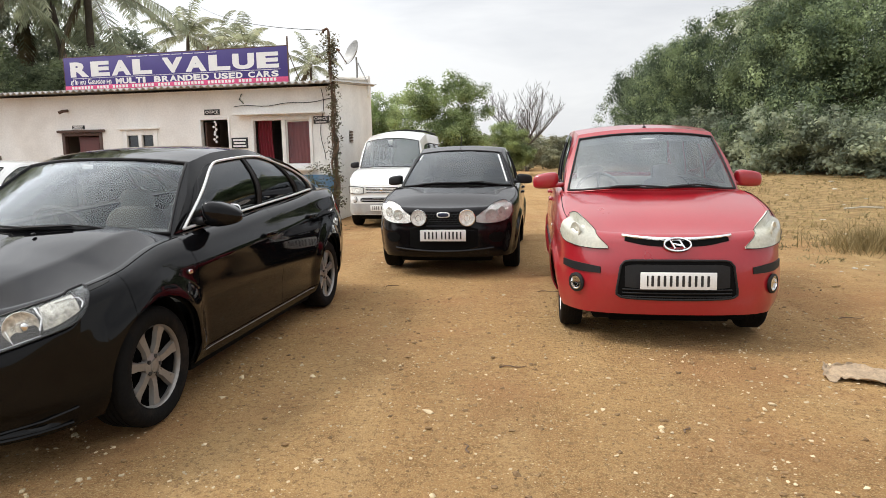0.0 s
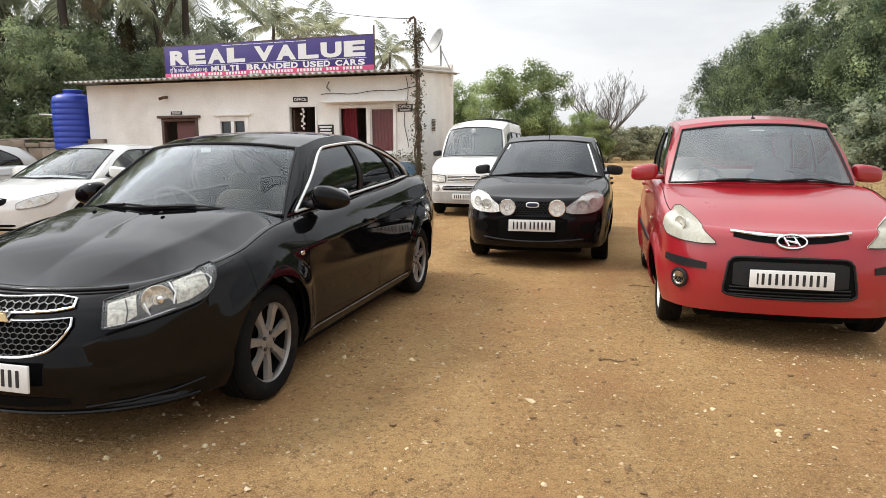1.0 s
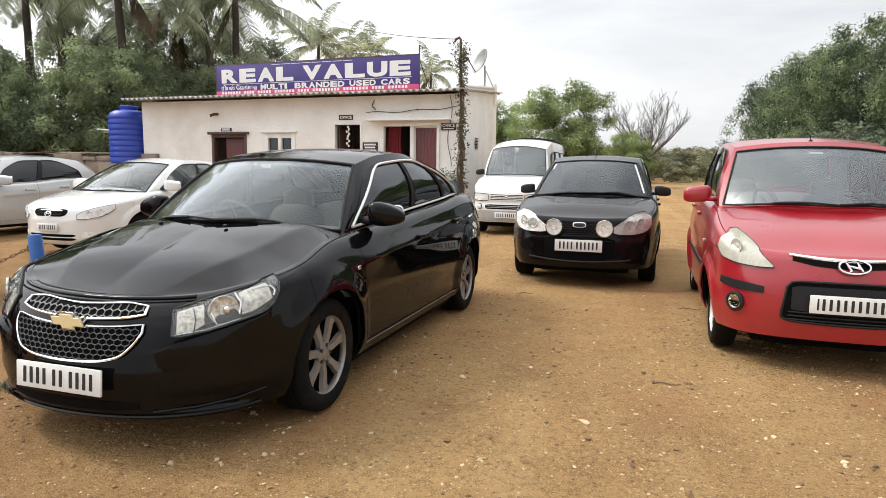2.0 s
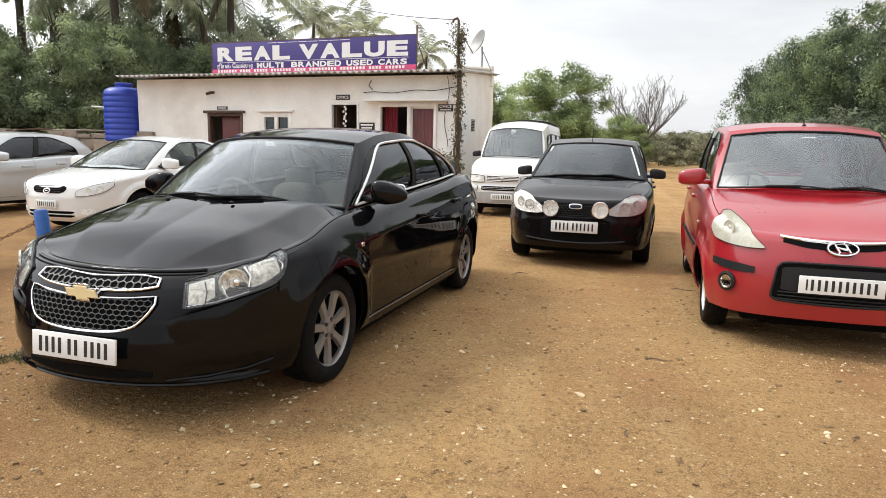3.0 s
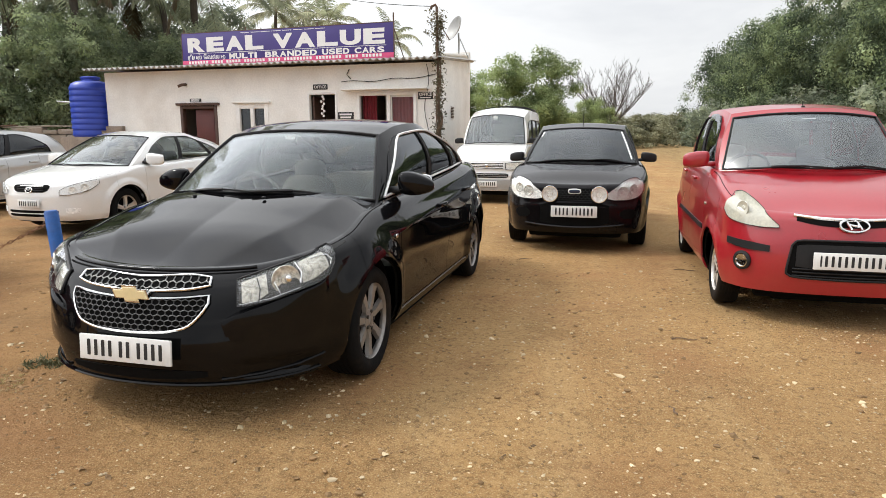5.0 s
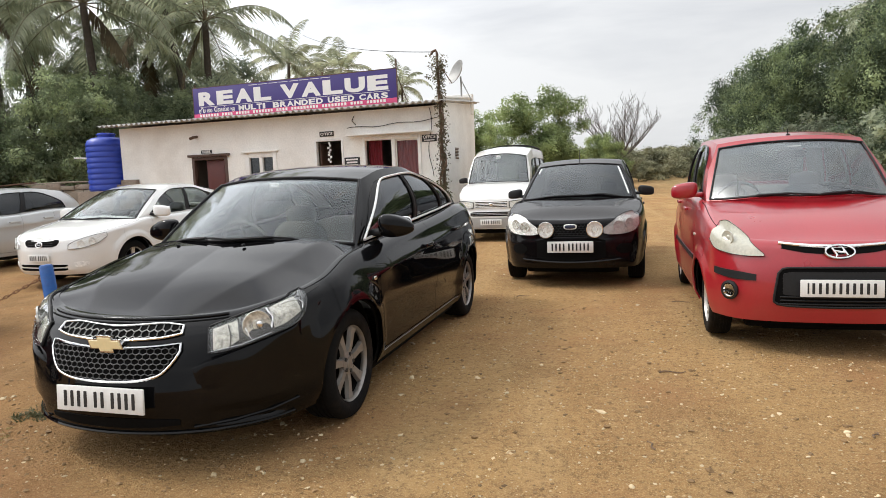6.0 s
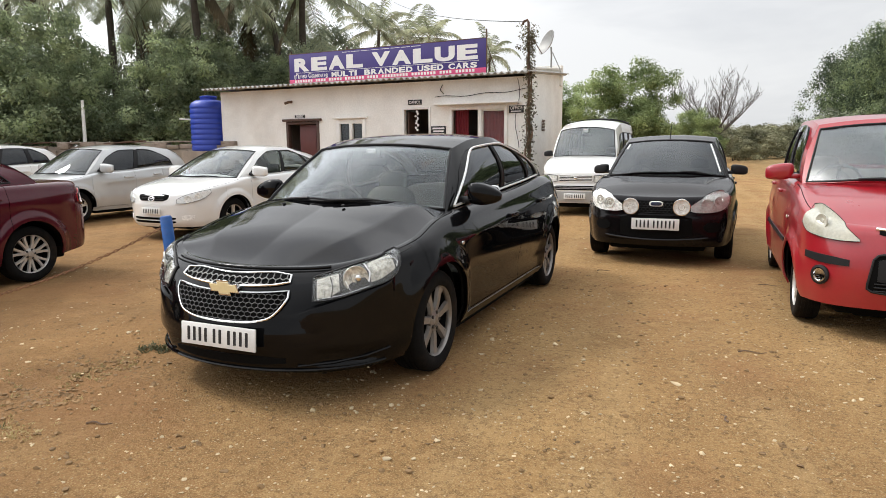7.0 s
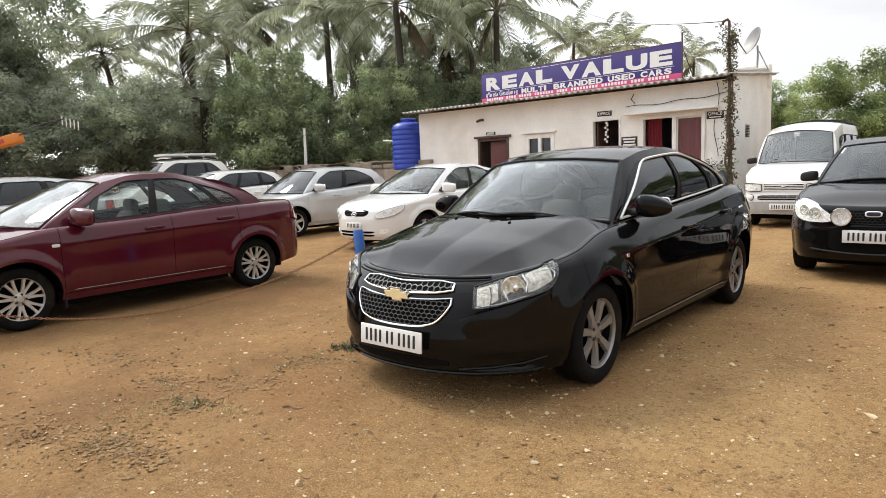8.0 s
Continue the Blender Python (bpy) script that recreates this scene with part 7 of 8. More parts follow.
def put(tree, places):
    """Places a tree and copies of it: x, y, turn, scale, height scale."""
    x, y, a, s, h = places[0]
    tree.matrix_world = pose(x, y, ground_z(x, y), 0, 0, a) @ Matrix.Diagonal((s, s, h, 1))
    for x, y, a, s, h in places[1:]:
        k = copy_thing(tree, Matrix())
        k.matrix_basis = pose(x, y, ground_z(x, y), 0, 0, a) @ Matrix.Diagonal((s, s, h, 1))


# thorn trees along the field's edge
ta = broad_tree("thorn_tree", "dense green thorn tree with fine drooping foliage", 8.0, 4.2, 11, M_ACACIA, 200, 190, 0.115, 0.74, 0.06, fill=12)
put(ta, [(19.6, 32.0, 120, 1.15, 1.33), (17.2, 41.0, 210, 1.15, 1.42), (26.0, 37.0, 300, 1.25, 1.70), (18.2, 36.5, 20, 1.1, 1.41), (15.6, 47.5, 320, 1.1, 1.28)])
tb = broad_tree("thorn_tree", "broad thorn tree with grey green foliage", 7.4, 4.0, 23, M_ACACIA, 190, 190, 0.115, 0.70, 0.05, fill=12)
put(tb, [(20.9, 27.5, 10, 1.05, 1.26), (17.0, 35.5, 160, 1.08, 1.27), (15.3, 44.5, 70, 1.08, 1.29), (14.2, 51.5, 250, 1.05, 1.20), (22.5, 43.0, 330, 1.2, 1.58), (14.4, 57.0, 120, 1.05, 1.12), (19.5, 46.5, 200, 1.2, 1.54)])
tc = broad_tree("thorn_bush", "dark low thorn bush at the field's edge", 3.6, 2.8, 31, M_LEAFD, 100, 62, 0.16, 0.6, 0.02, 0.07)
put(tc, [(18.0, 27.5, 0, 1.0, 0.9), (15.4, 33.0, 90, 1.0, 0.95), (13.6, 38.5, 200, 1.0, 0.95), (12.9, 45.0, 20, 1.0, 0.95), (12.6, 52.0, 60, 1.0, 0.85), (12.6, 58.0, 140, 1.0, 0.85), (17.0, 30.0, 260, 0.9, 0.8), (14.6, 36.0, 310, 0.9, 0.8)])
# trees behind the van
td = broad_tree("neem_tree", "bright green leafy tree behind the white van", 5.6, 2.7, 41, M_NEEM, 190, 190, 0.10, 0.46, 0.10, fill=12)
put(td, [(-1.3, 30.0, 0, 0.95, 0.92), (-4.6, 31.5, 140, 0.85, 0.80), (-7.5, 30.0, 260, 0.95, 0.85), (1.9, 35.0, 80, 0.55, 0.55)])
te = broad_tree("roadside_bush", "dull green bush in the far field", 2.6, 2.4, 53, M_HAZY, 80, 110, 0.13, 0.5, 0.0, 0.06, fill=14)
put(te, [(2.5, 42.0, 0, 0.9, 0.8), (5.5, 50.0, 60, 1.3, 0.9), (8.5, 58.0, 130, 1.4, 1.0), (4.0, 60.0, 220, 1.6, 1.1), (0.5, 52.0, 300, 1.3, 1.0), (11.0, 66.0, 30, 1.6, 1.1), (7.0, 75.0, 170, 2.0, 1.3), (1.0, 78.0, 250, 2.0, 1.4), (14.0, 80.0, 110, 2.2, 1.4), (4.8, 45.0, 20, 0.8, 0.55), (-3.0, 60.0, 200, 1.8, 1.3), (20.0, 84.0, 75, 2.2, 1.5)])
# bare tree
def fan_tree(seed, fork, crown, half):
    """Leafless wood: a short trunk, limbs that bend up into a fan, and fine upright twigs."""
    r = random.Random(seed)
    solids = [tube([Vector((0, 0, -0.2)), Vector((0.03, 0, fork * 0.5)), Vector((0, 0, fork + 0.1))], [0.15, 0.12, 0.11], False, 8)]

    def grow(p, d, length, rad, level):
        pts, rads, n = [p], [rad], 6
        q = p.copy()
        for k in range(n):
            d = (d + Vector((r.uniform(-1, 1), r.uniform(-1, 1), 0)) * 0.11 + Vector((0, 0, 0.07))).normalized()
            q = q + d * (length / n)
            pts.append(q.copy())
            rads.append(rad * (1 - 0.62 * (k + 1) / n))
        solids.append(tube(pts, rads, False, 6 if level < 1 else 4))
        if level >= 3:
            return
        for k in range(1, n + 1):
            for _ in range(2 if level < 1 else 1):
                if r.random() < (0.92 if level < 2 else 0.7):
                    out = Vector((r.uniform(-1, 1), r.uniform(-1, 1), 0.35)).normalized()
                    grow(pts[k], (d * 0.55 + out * 0.62).normalized(), length * r.uniform(0.26, 0.44), max(0.007, rads[k] * 0.5), level + 1)

    for k in range(11):
        a = 2 * math.pi * (k + r.uniform(-0.2, 0.2)) / 11
        w = r.uniform(0.55, 1.0) if k else 0.1
        grow(Vector((0, 0, fork * r.uniform(0.82, 1.0))), Vector((math.cos(a) * half * w, math.sin(a) * half * w, crown * 0.42)).normalized(), crown * r.uniform(0.66, 0.80), 0.042, 0)
    return merge(*solids)


bare = thing("bare_tree", pose(3.3, 40.0, 0.1), "leafless grey tree with fine forking twigs", "tree", "trees round the yard")
part("trunk", fan_tree(8, 2.2, 3.9, 2.6), M_BARK, bare)
# leafy trees behind the boundary wall
tf = broad_tree("leafy_tree", "dense leafy tree behind the boundary wall", 6.2, 3.4, 61, M_LEAF, 180, 150, 0.11, 0.60, 0.12, fill=55)
put(tf, [(-20.8, 17.3, 0, 0.95, 1.0), (-17.4, 19.2, 220, 0.76, 0.86), (-15.8, 21.0, 100, 0.8, 0.82), (-12.0, 22.5, 30, 0.8, 0.75), (-15.2, 24.6, 50, 0.9, 0.82), (-18.6, 24.0, 160, 0.9, 0.98)])
tg = broad_tree("shade_tree", "dark spreading tree at the yard's edge", 7.0, 4.4, 71, M_LEAFD, 190, 150, 0.115, 0.72, 0.08, 0.2, fill=60)
put(tg, [(-27.5, 14.0, 0, 1.0, 0.80), (-27.0, 8.5, 130, 1.0, 0.78), (-31.0, 11.0, 250, 1.1, 1.45), (-23.5, 12.4, 200, 0.80, 0.70), (-26.0, 21.5, 300, 1.0, 0.90), (-32.0, 27.5, 60, 1.1, 0.90), (-25.5, 31.0, 170, 1.15, 1.25), (-20.0, 33.5, 280, 1.15, 1.2), (-14.0, 27.0, 20, 0.8, 0.80), (-34.6, 23.3, 40, 1.1, 0.85), (-36.9, 21.6, 210, 1.1, 0.95)])


PALM_TOP = {}


def palm(name, label, height, seed, fronds=18, length=3.7):
    """A coconut palm: ringed leaning trunk and feather fronds."""
    r = random.Random(seed)
    tree = thing(name, Matrix(), label, "palm tree", "coconut palms")
    lean = Vector((r.uniform(-0.8, 0.8), r.uniform(-0.8, 0.8), 0))
    pts = [lean * (k / 14) ** 1.6 + Vector((0, 0, -0.1 + (height + 0.1) * k / 14)) for k in range(15)]
    part("trunk", tube(pts, [0.19 - 0.07 * k / 14 + 0.012 * (k % 2) for k in range(15)], False, 9), M_BARK, tree)
    top = pts[-1]
    for dry in (False, True):
        V, F = [], []
        rib = []
        for i in range(fronds if not dry else 1):
            bend = r.uniform(0.5, 1.25)
            a = 2 * math.pi * (i * 0.382 + r.uniform(-0.03, 0.03))
            el = radians(76 - 96 * (i + r.uniform(-1, 1)) / fronds) if not dry else radians(r.uniform(-62, -15))
            ln = length * r.uniform(0.7, 1.15) * (0.8 if dry else 1.0)
            d = Vector((math.cos(a) * math.cos(el), math.sin(a) * math.cos(el), math.sin(el)))
            p = top.copy()
            seg = 12
            line = [p.copy()]
            for k in range(seg):
                d = (d + Vector((0, 0, (-0.05 - 0.020 * k * (0.6 if dry else 1)) * bend))).normalized()
                p = p + d * ln / seg
                line.append(p.copy())
            rib.append(tube(line, [0.028 * (1 - k / (seg + 1)) for k in range(seg + 1)], False, 4))
            for k in range(72):
                q = 0.12 + 0.88 * k / 71
                j = min(int(q * seg), seg - 1)
                o = line[j].lerp(line[j + 1], q * seg - j)
                t = (line[j + 1] - line[j]).normalized()
                s0 = t.cross(Vector((0, 0, 1)))
                s0 = s0.normalized() if s0.length > 1e-4 else Vector((1, 0, 0))
                for side in (1, -1):
                    if r.random() < 0.10:
                        continue
                    ll = 1.02 * math.sin(math.pi * min(1, 0.12 + q * 0.85)) * r.uniform(0.6, 1.15) + 0.08
                    w = (s0 * side + t * 0.55 + Vector((0, 0, -0.22 - (0.7 if dry else r.uniform(0, 0.55))))).normalized()
                    m = o + w * ll * 0.55
                    e = m + (w + Vector((0, 0, -0.5))).normalized() * ll * 0.45
                    wd = t * 0.033
                    b0 = len(V)
                    V += [o - wd * 0.6, o + wd * 0.6, m + wd, m - wd, e]
                    F += [(b0, b0 + 1, b0 + 2, b0 + 3), (b0 + 3, b0 + 2, b0 + 4)]
        me = mesh_of("crown", V, F, M_DRYPALM if dry else M_PALM, False)
        ob = new("dry_fronds" if dry else "crown", me)
        ob.parent = tree
        part("frond_ribs" if not dry else "dry_ribs", merge(*rib), M_DRYPALM, tree)
    PALM_TOP[tree.name] = top.copy()
    return tree


def stand_palms(tree, places):
    """Stands a palm and its copies so that their crowns come to x, y, z, with a turn and a crown scale."""
    top = PALM_TOP[tree.name]
    for i, (x, y, z, a, s) in enumerate(places):
        q = pose(0, 0, 0, 0, 0, a) @ Vector((top.x * s, top.y * s, 0))
        g = ground_z(x - q.x, y - q.y)
        k = tree if i == 0 else copy_thing(tree, Matrix())
        k.matrix_basis = pose(x - q.x, y - q.y, g, 0, 0, a) @ Matrix.Diagonal((s, s, (z - g) / top.z, 1))


pa = palm("coconut_palm", "tall coconut palm with long feather fronds", 8.2, 3, 18, 5.2)
stand_palms(pa, [(-17.5, 21.7, 8.2, 0, 1.0), (-27.4, 18.5, 8.1, 150, 1.05), (-36.0, 27.0, 10.4, 80, 1.2), (18.6, 42.0, 9.4, 20, 1.0)])
pb = palm("coconut_palm", "coconut palm with drooping brown lower fronds", 8.6, 9, 18, 5.1)
stand_palms(pb, [(-22.4, 22.5, 8.9, 40, 1.0), (-15.5, 26.7, 8.5, 200, 1.05), (-26.1, 28.3, 9.6, 110, 1.05), (-21.4, 31.2, 9.0, 290, 1.05), (-25.1, 17.3, 4.6, 80, 0.85)])
pc = palm("coconut_palm", "slender coconut palm behind the leafy trees", 9.8, 15, 19, 4.9)
stand_palms(pc, [(-31.7, 25.5, 10.4, 10, 1.1), (-19.5, 30.0, 10.2, 230, 1.0), (-39.9, 21.0, 9.0, 310, 1.1), (24.0, 38.0, 11.0, 60, 1.1)])
pd = palm("coconut_palm", "far tall coconut palm beyond the office", 12.0, 27, 14, 4.3)
stand_palms(pd, [(-23.4, 53.8, 11.7, 0, 1.0), (-22.5, 64.8, 12.7, 120, 1.0), (-17.8, 71.7, 11.6, 240, 0.95), (-26.6, 68.5, 13.4, 60, 1.1)])
# ---- small things on the ground ----
# pebbles strewn over the soil
M_PEBBLE = material("pale_pebbles", (0.58, 0.46, 0.29), 0.9, vary=0.4, scale=3.0, fine=9.0)
ico = bmesh.new()
bmesh.ops.create_icosphere(ico, subdivisions=1, radius=1.0)
iv, jf = np.array([v.co for v in ico.verts]), np.array([[v.index for v in f.verts] for f in ico.faces])
ico.free()
count = 7000
near = np.arange(count) < 4200
px_ = np.where(near, rng.uniform(-4.8, 3.4, count), rng.uniform(-7.5, 6.5, count))
py_ = np.where(near, 0.7 + 4.8 * rng.random(count) ** 1.3, 0.7 + 12.5 * rng.random(count) ** 1.4)
keep = (px_ > -2.5) | (rng.random(count) < 0.45)
px_, py_ = px_[keep], py_[keep]
count = len(px_)
size = 0.003 + 0.006 * rng.random(count) ** 3 + 0.010 * (rng.random(count) > 0.985)
V, F = [], []
for k in range(count):
    v = iv * (1 + 0.3 * rng.normal(size=(len(iv), 1))) * size[k] * np.array([1 + 0.6 * rng.random(), 1.0, 0.6])
    a = rng.uniform(0, 6.28)
    ca, sa = math.cos(a), math.sin(a)
    v = np.stack([v[:, 0] * ca - v[:, 1] * sa, v[:, 0] * sa + v[:, 1] * ca, v[:, 2]], axis=1)
    v += np.array([px_[k], py_[k], ground_z(px_[k], py_[k]) + size[k] * 0.25])
    F.append(jf + len(iv) * k)
    V.append(v)
pebbles = new("pebbles", mesh_np("pebbles", np.concatenate(V), np.concatenate(F), M_PEBBLE))
tagged(pebbles, "small pale stones scattered over brown soil", "pebbles", kind="stuff")

# crumbs of soil
M_CLOD = material("soil_crumbs", (0.24, 0.145, 0.065), 0.95, vary=0.45, scale=3.0, fine=9.0)
V, F = [], []
LITTERED = ((-3.71, 1.84, 0.16), (-3.18, 1.65, 0.20), (-3.15, 2.09, 0.14), (-3.25, 2.61, 0.24), (-3.06, 1.13, 0.18), (-3.43, 1.06, 0.20), (-2.84, 1.14, 0.14), (-4.69, 2.01, 0.30))
for k in range(6200):
    x, y, s = rng.uniform(-5.2, 3.8), 0.7 + 6.0 * rng.random() ** 1.3, 0.004 + 0.010 * rng.random() ** 3
    if k >= 4200:
        cx, cy, cr = LITTERED[k % len(LITTERED)]
        x, y, s = cx + cr * rng.normal(), cy + cr * 0.55 * rng.normal(), 0.004 + 0.009 * rng.random() ** 2
    v = iv * (1 + 0.35 * rng.normal(size=(len(iv), 1))) * s * np.array([1.2, 1.0, 0.7])
    V.append(v + np.array([x, y, ground_z(x, y) + s * 0.2]))
    F.append(jf + len(iv) * k)
tagged(new("soil_crumbs", mesh_np("soil_crumbs", np.concatenate(V), np.concatenate(F), M_CLOD)), "small brown crumbs of dry soil", "soil", kind="stuff")

M_STONE = material("pale_stone", (0.50, 0.39, 0.23), 0.9, vary=0.25, scale=20, bump=0.004)
for x, y, s in ((-0.725, 2.58, 0.020), (-1.73, 2.37, 0.024), (-1.55, 2.44, 0.026), (-1.50, 2.40, 0.020), (-1.46, 2.52, 0.017), (-1.30, 2.36, 0.014), (-1.95, 2.50, 0.016), (0.9, 3.5, 0.016), (-4.2, 2.6, 0.02), (-2.9, 1.5, 0.018), (1.55, 2.75, 0.014), (4.1, 7.6, 0.05), (4.5, 7.3, 0.04), (3.6, 6.9, 0.03), (-0.3, 5.2, 0.022), (0.35, 6.0, 0.025)):
    v = [Vector(c) * (1 + 0.55 * noise.noise(Vector(c) * 1.4 + Vector((x * 7, y * 5, 0)))) * s * 0.55 for c in blob(1, 0.7, 0.6, nu=10, nv=7)[0]]
    st = part("stone", (v, blob(1, 0.8, 0.6, nu=10, nv=7)[1]), M_STONE, None)
    st.location = (x, y, ground_z(x, y) + s * 0.12)
    st.rotation_euler = (0, 0, x * 9)
    tagged(st, "pale rounded stone lying on the soil", "stone", "loose stones")

M_TWIG = material("dry_twig", (0.16, 0.10, 0.06), 0.9, vary=0.3, scale=20)
for x, y, a, ln in ((0.485, 3.93, 10, 0.17), (0.22, 2.85, 100, 0.10), (1.25, 3.05, 60, 0.09), (-2.6, 1.9, 20, 0.12), (0.95, 6.3, 5, 0.2), (-0.6, 6.6, 30, 0.15), (3.2, 5.2, 15, 0.25)):
    pts = [Vector((ln * (k / 5 - 0.5), 0.10 * ln * math.sin(k * 1.4), 0.006 + 0.004 * math.sin(k))) for k in range(6)]
    tw = part("twig", tube(pts, [0.005, 0.005, 0.004, 0.004, 0.003, 0.002], False, 5), M_TWIG, None)
    tw.matrix_world = pose(x, y, ground_z(x, y), 0, 0, a)
    tagged(tw, "short dry twig lying on the soil", "twig", "twigs")


def tufts(name, places, blades, height, width, mat, label, lean=0.5):
    """Grass tufts as one mass of thin blades."""
    p = np.repeat(np.asarray(places, float), blades, axis=0)
    n = len(p)
    p[:, :2] += rng.normal(size=(n, 2)) * height * 0.28
    z = np.array([ground_z(a, b) for a, b in p[:, :2]])
    base = np.stack([p[:, 0], p[:, 1], z - 0.005], axis=1)
    d = np.stack([rng.normal(size=n) * lean, rng.normal(size=n) * lean, np.ones(n)], axis=1)
    d /= np.linalg.norm(d, axis=1)[:, None]
    h = (height * (0.4 + 0.8 * rng.random(n)) * p[:, 2])[:, None]
    a = rng.uniform(0, 6.28, n)
    s = np.stack([np.cos(a), np.sin(a), np.zeros(n)], axis=1) * width
    bend = np.stack([rng.normal(size=n), rng.normal(size=n), -0.6 * np.ones(n)], axis=1) * 0.18
    mid, tip = base + d * h * 0.55, base + d * h + bend * h
    v = np.stack([base - s, base + s, mid + s * 0.7, mid - s * 0.7, tip], axis=1).reshape(-1, 3)
    i = 5 * np.arange(n)[:, None]
    me = bpy.data.meshes.new(name)
    me.from_pydata(v.tolist(), [], (i + np.array([0, 1, 2, 3])).tolist() + (i + np.array([3, 2, 4])).tolist())
    me.materials.append(mat)
    return tagged(new(name, me), label, "grass", kind="stuff")


# the dry field at the side
M_SCRUB = leaf_material("withered_grass", (0.17, 0.14, 0.065), (0.33, 0.27, 0.13), 0.2)
for mat, count, key, high, label in ((M_STRAW, 7500, 3, 0.15, "patchy straw-coloured dry grass on the field"), (M_SCRUB, 7500, 9, 0.10, "dull olive withered grass on the field")):
    pl = []
    while len(pl) < count:
        y = 7.2 + 46 * rng.random() ** 1.6
        x = 4.2 + 0.16 * (y - 8) + 26 * rng.random() ** 1.3
        q = noise.noise(Vector((x * 0.30, y * 0.22, key))) + 0.5 * noise.noise(Vector((x * 1.1, y * 0.9, key)))
        if q > -0.1 - 0.2 * rng.random():
            pl.append((x, y, 0.4 + 1.0 * rng.random() * (1 + q)))
    tufts("dry_grass", pl, 6, high, 0.006, mat, label, 1.0)
pl = [(5.75 + 0.30 * rng.normal(), 9.0 + 0.25 * rng.normal(), 0.9 + 0.7 * rng.random()) for _ in range(110)] + [(3.9 + 0.3 * rng.normal(), 12.2 + 0.3 * rng.normal(), 0.8) for _ in range(40)]
tufts("dry_grass_clump", pl, 14, 0.30, 0.005, M_STRAW, "taller dry grass clump beside the track")
pl = []
for cx, cy, r, n in ((-3.21, 3.0, 0.09, 30), (-3.18, 1.66, 0.09, 22), (3.0, 9.8, 0.4, 24), (-2.6, 12.4, 0.5, 50), (-3.4, 13.3, 0.5, 40)):
    pl += [(cx + r * rng.normal(), cy + r * 0.6 * rng.normal(), 0.6 + 0.6 * rng.random()) for _ in range(n)]
tufts("weeds", pl, 10, 0.045, 0.006, M_WEED, "small green weeds growing in the soil", 1.2)
pl = []
for cx, cy, r, n in ((-3.28, 2.6, 0.16, 60), (-3.12, 1.66, 0.16, 40), (-2.95, 1.70, 0.10, 30), (-3.70, 1.82, 0.08, 24), (-3.09, 2.05, 0.10, 26), (-3.05, 1.11, 0.12, 40), (-3.37, 1.36, 0.14, 40), (-3.6, 2.3, 0.25, 30), (2.75, 3.4, 0.22, 40), (3.4, 5.2, 0.5, 26), (3.9, 6.6, 0.5, 34), (4.4, 7.6, 0.5, 34)):
    pl += [(cx + r * rng.normal(), cy + r * 0.6 * rng.normal(), 0.5 + 0.7 * rng.random()) for _ in range(n)]
tufts("dead_weeds", pl, 15, 0.028, 0.005, M_STRAW, "brittle brown remains of weeds on the soil", 1.6)
# pale litter in the field
M_LITTER = material("pale_litter", (0.50, 0.46, 0.38), 0.8, vary=0.3)
r = random.Random(12)
for x, y, s in ((8.94, 15.04, 0.000), (9.25, 16.4, 0.050), (9.5, 19.9, 0.065), (4.46, 7.41, 0.030), (4.7, 7.6, 0.025), (4.2, 7.2, 0.020), (12.0, 22.0, 0.100), (14.0, 26.0, 0.125), (7.0, 13.0, 0.045), (10.8, 18.2, 0.060), (6.1, 10.6, 0.040), (15.5, 24.0, 0.110)):
    if s:
        sh = blob(s, s * 0.7, s * 0.22, nu=9, nv=6)
        v = [c * (1 + 0.5 * noise.noise(c * (2.5 / s) + Vector((x, y, 0)))) for c in sh[0]]
        scrap = part("litter_scrap", (v, sh[1]), M_LITTER, None)
    else:
        scrap = part("pale_stick", tube([Vector((-0.45, 0, 0.03)), Vector((0, 0.02, 0.05)), Vector((0.45, 0, 0.03))], 0.02, False, 6), M_LITTER, None)
    scrap.matrix_world = pose(x, y, ground_z(x, y) + s * 0.1, 0, 0, r.uniform(0, 180) if s else 5)
    tagged(scrap, "pale scrap of litter lying in dry grass" if s else "pale straight stick lying in dry grass", "litter" if s else "stick", "litter in the field" if s else "")

# rag on the ground
vv, ff = [], []
for i in range(52):
    for k in range(34):
        x, y = (i / 51 - 0.5) * 0.62, (k / 33 - 0.5) * 0.34
        q = Vector((x * 7, y * 7, 2.0))
        vv.append(Vector((x + 0.09 * noise.noise(q * 0.8), y + 0.09 * noise.noise(q + Vector((5, 0, 0))), 0.014 + 0.020 * noise.noise(q * 1.3) + 0.026 * abs(noise.noise(q * 2.8)) + 0.008 * noise.noise(q * 7))))
for i in range(51):
    for k in range(33):
        p = i * 34 + k
        ff.append((p, p + 34, p + 35, p + 1))
rag = part("rag", shell(vv, ff, 0.004, (0, 0, -2)), material("dirty_cloth", (0.34, 0.25, 0.16), 0.95, vary=0.3, scale=10, bump=0.004), None)
rag.matrix_world = pose(2.62, 3.84, ground_z(2.62, 3.84), 0, 0, -12)
tagged(rag, "crumpled dirty brown cloth lying on the soil", "cloth")

# blue post and rusty chain
M_POST = material("blue_post_paint", (0.012, 0.10, 0.36), 0.5, vary=0.15, scale=10, dirt=(0.15, 0.12, 0.1), dirt_amount=0.3)
post = thing("blue_post", pose(-3.73, 3.80, ground_z(-3.73, 3.8), 2, -3, 0), "short bright blue iron post in the soil", "post")
part("post_tube", tube([Vector((0, 0, -0.1)), Vector((0, 0, 0.785)), Vector((0, 0, 0.797))], [0.045, 0.045, 0.036], False, 18), M_POST, post)
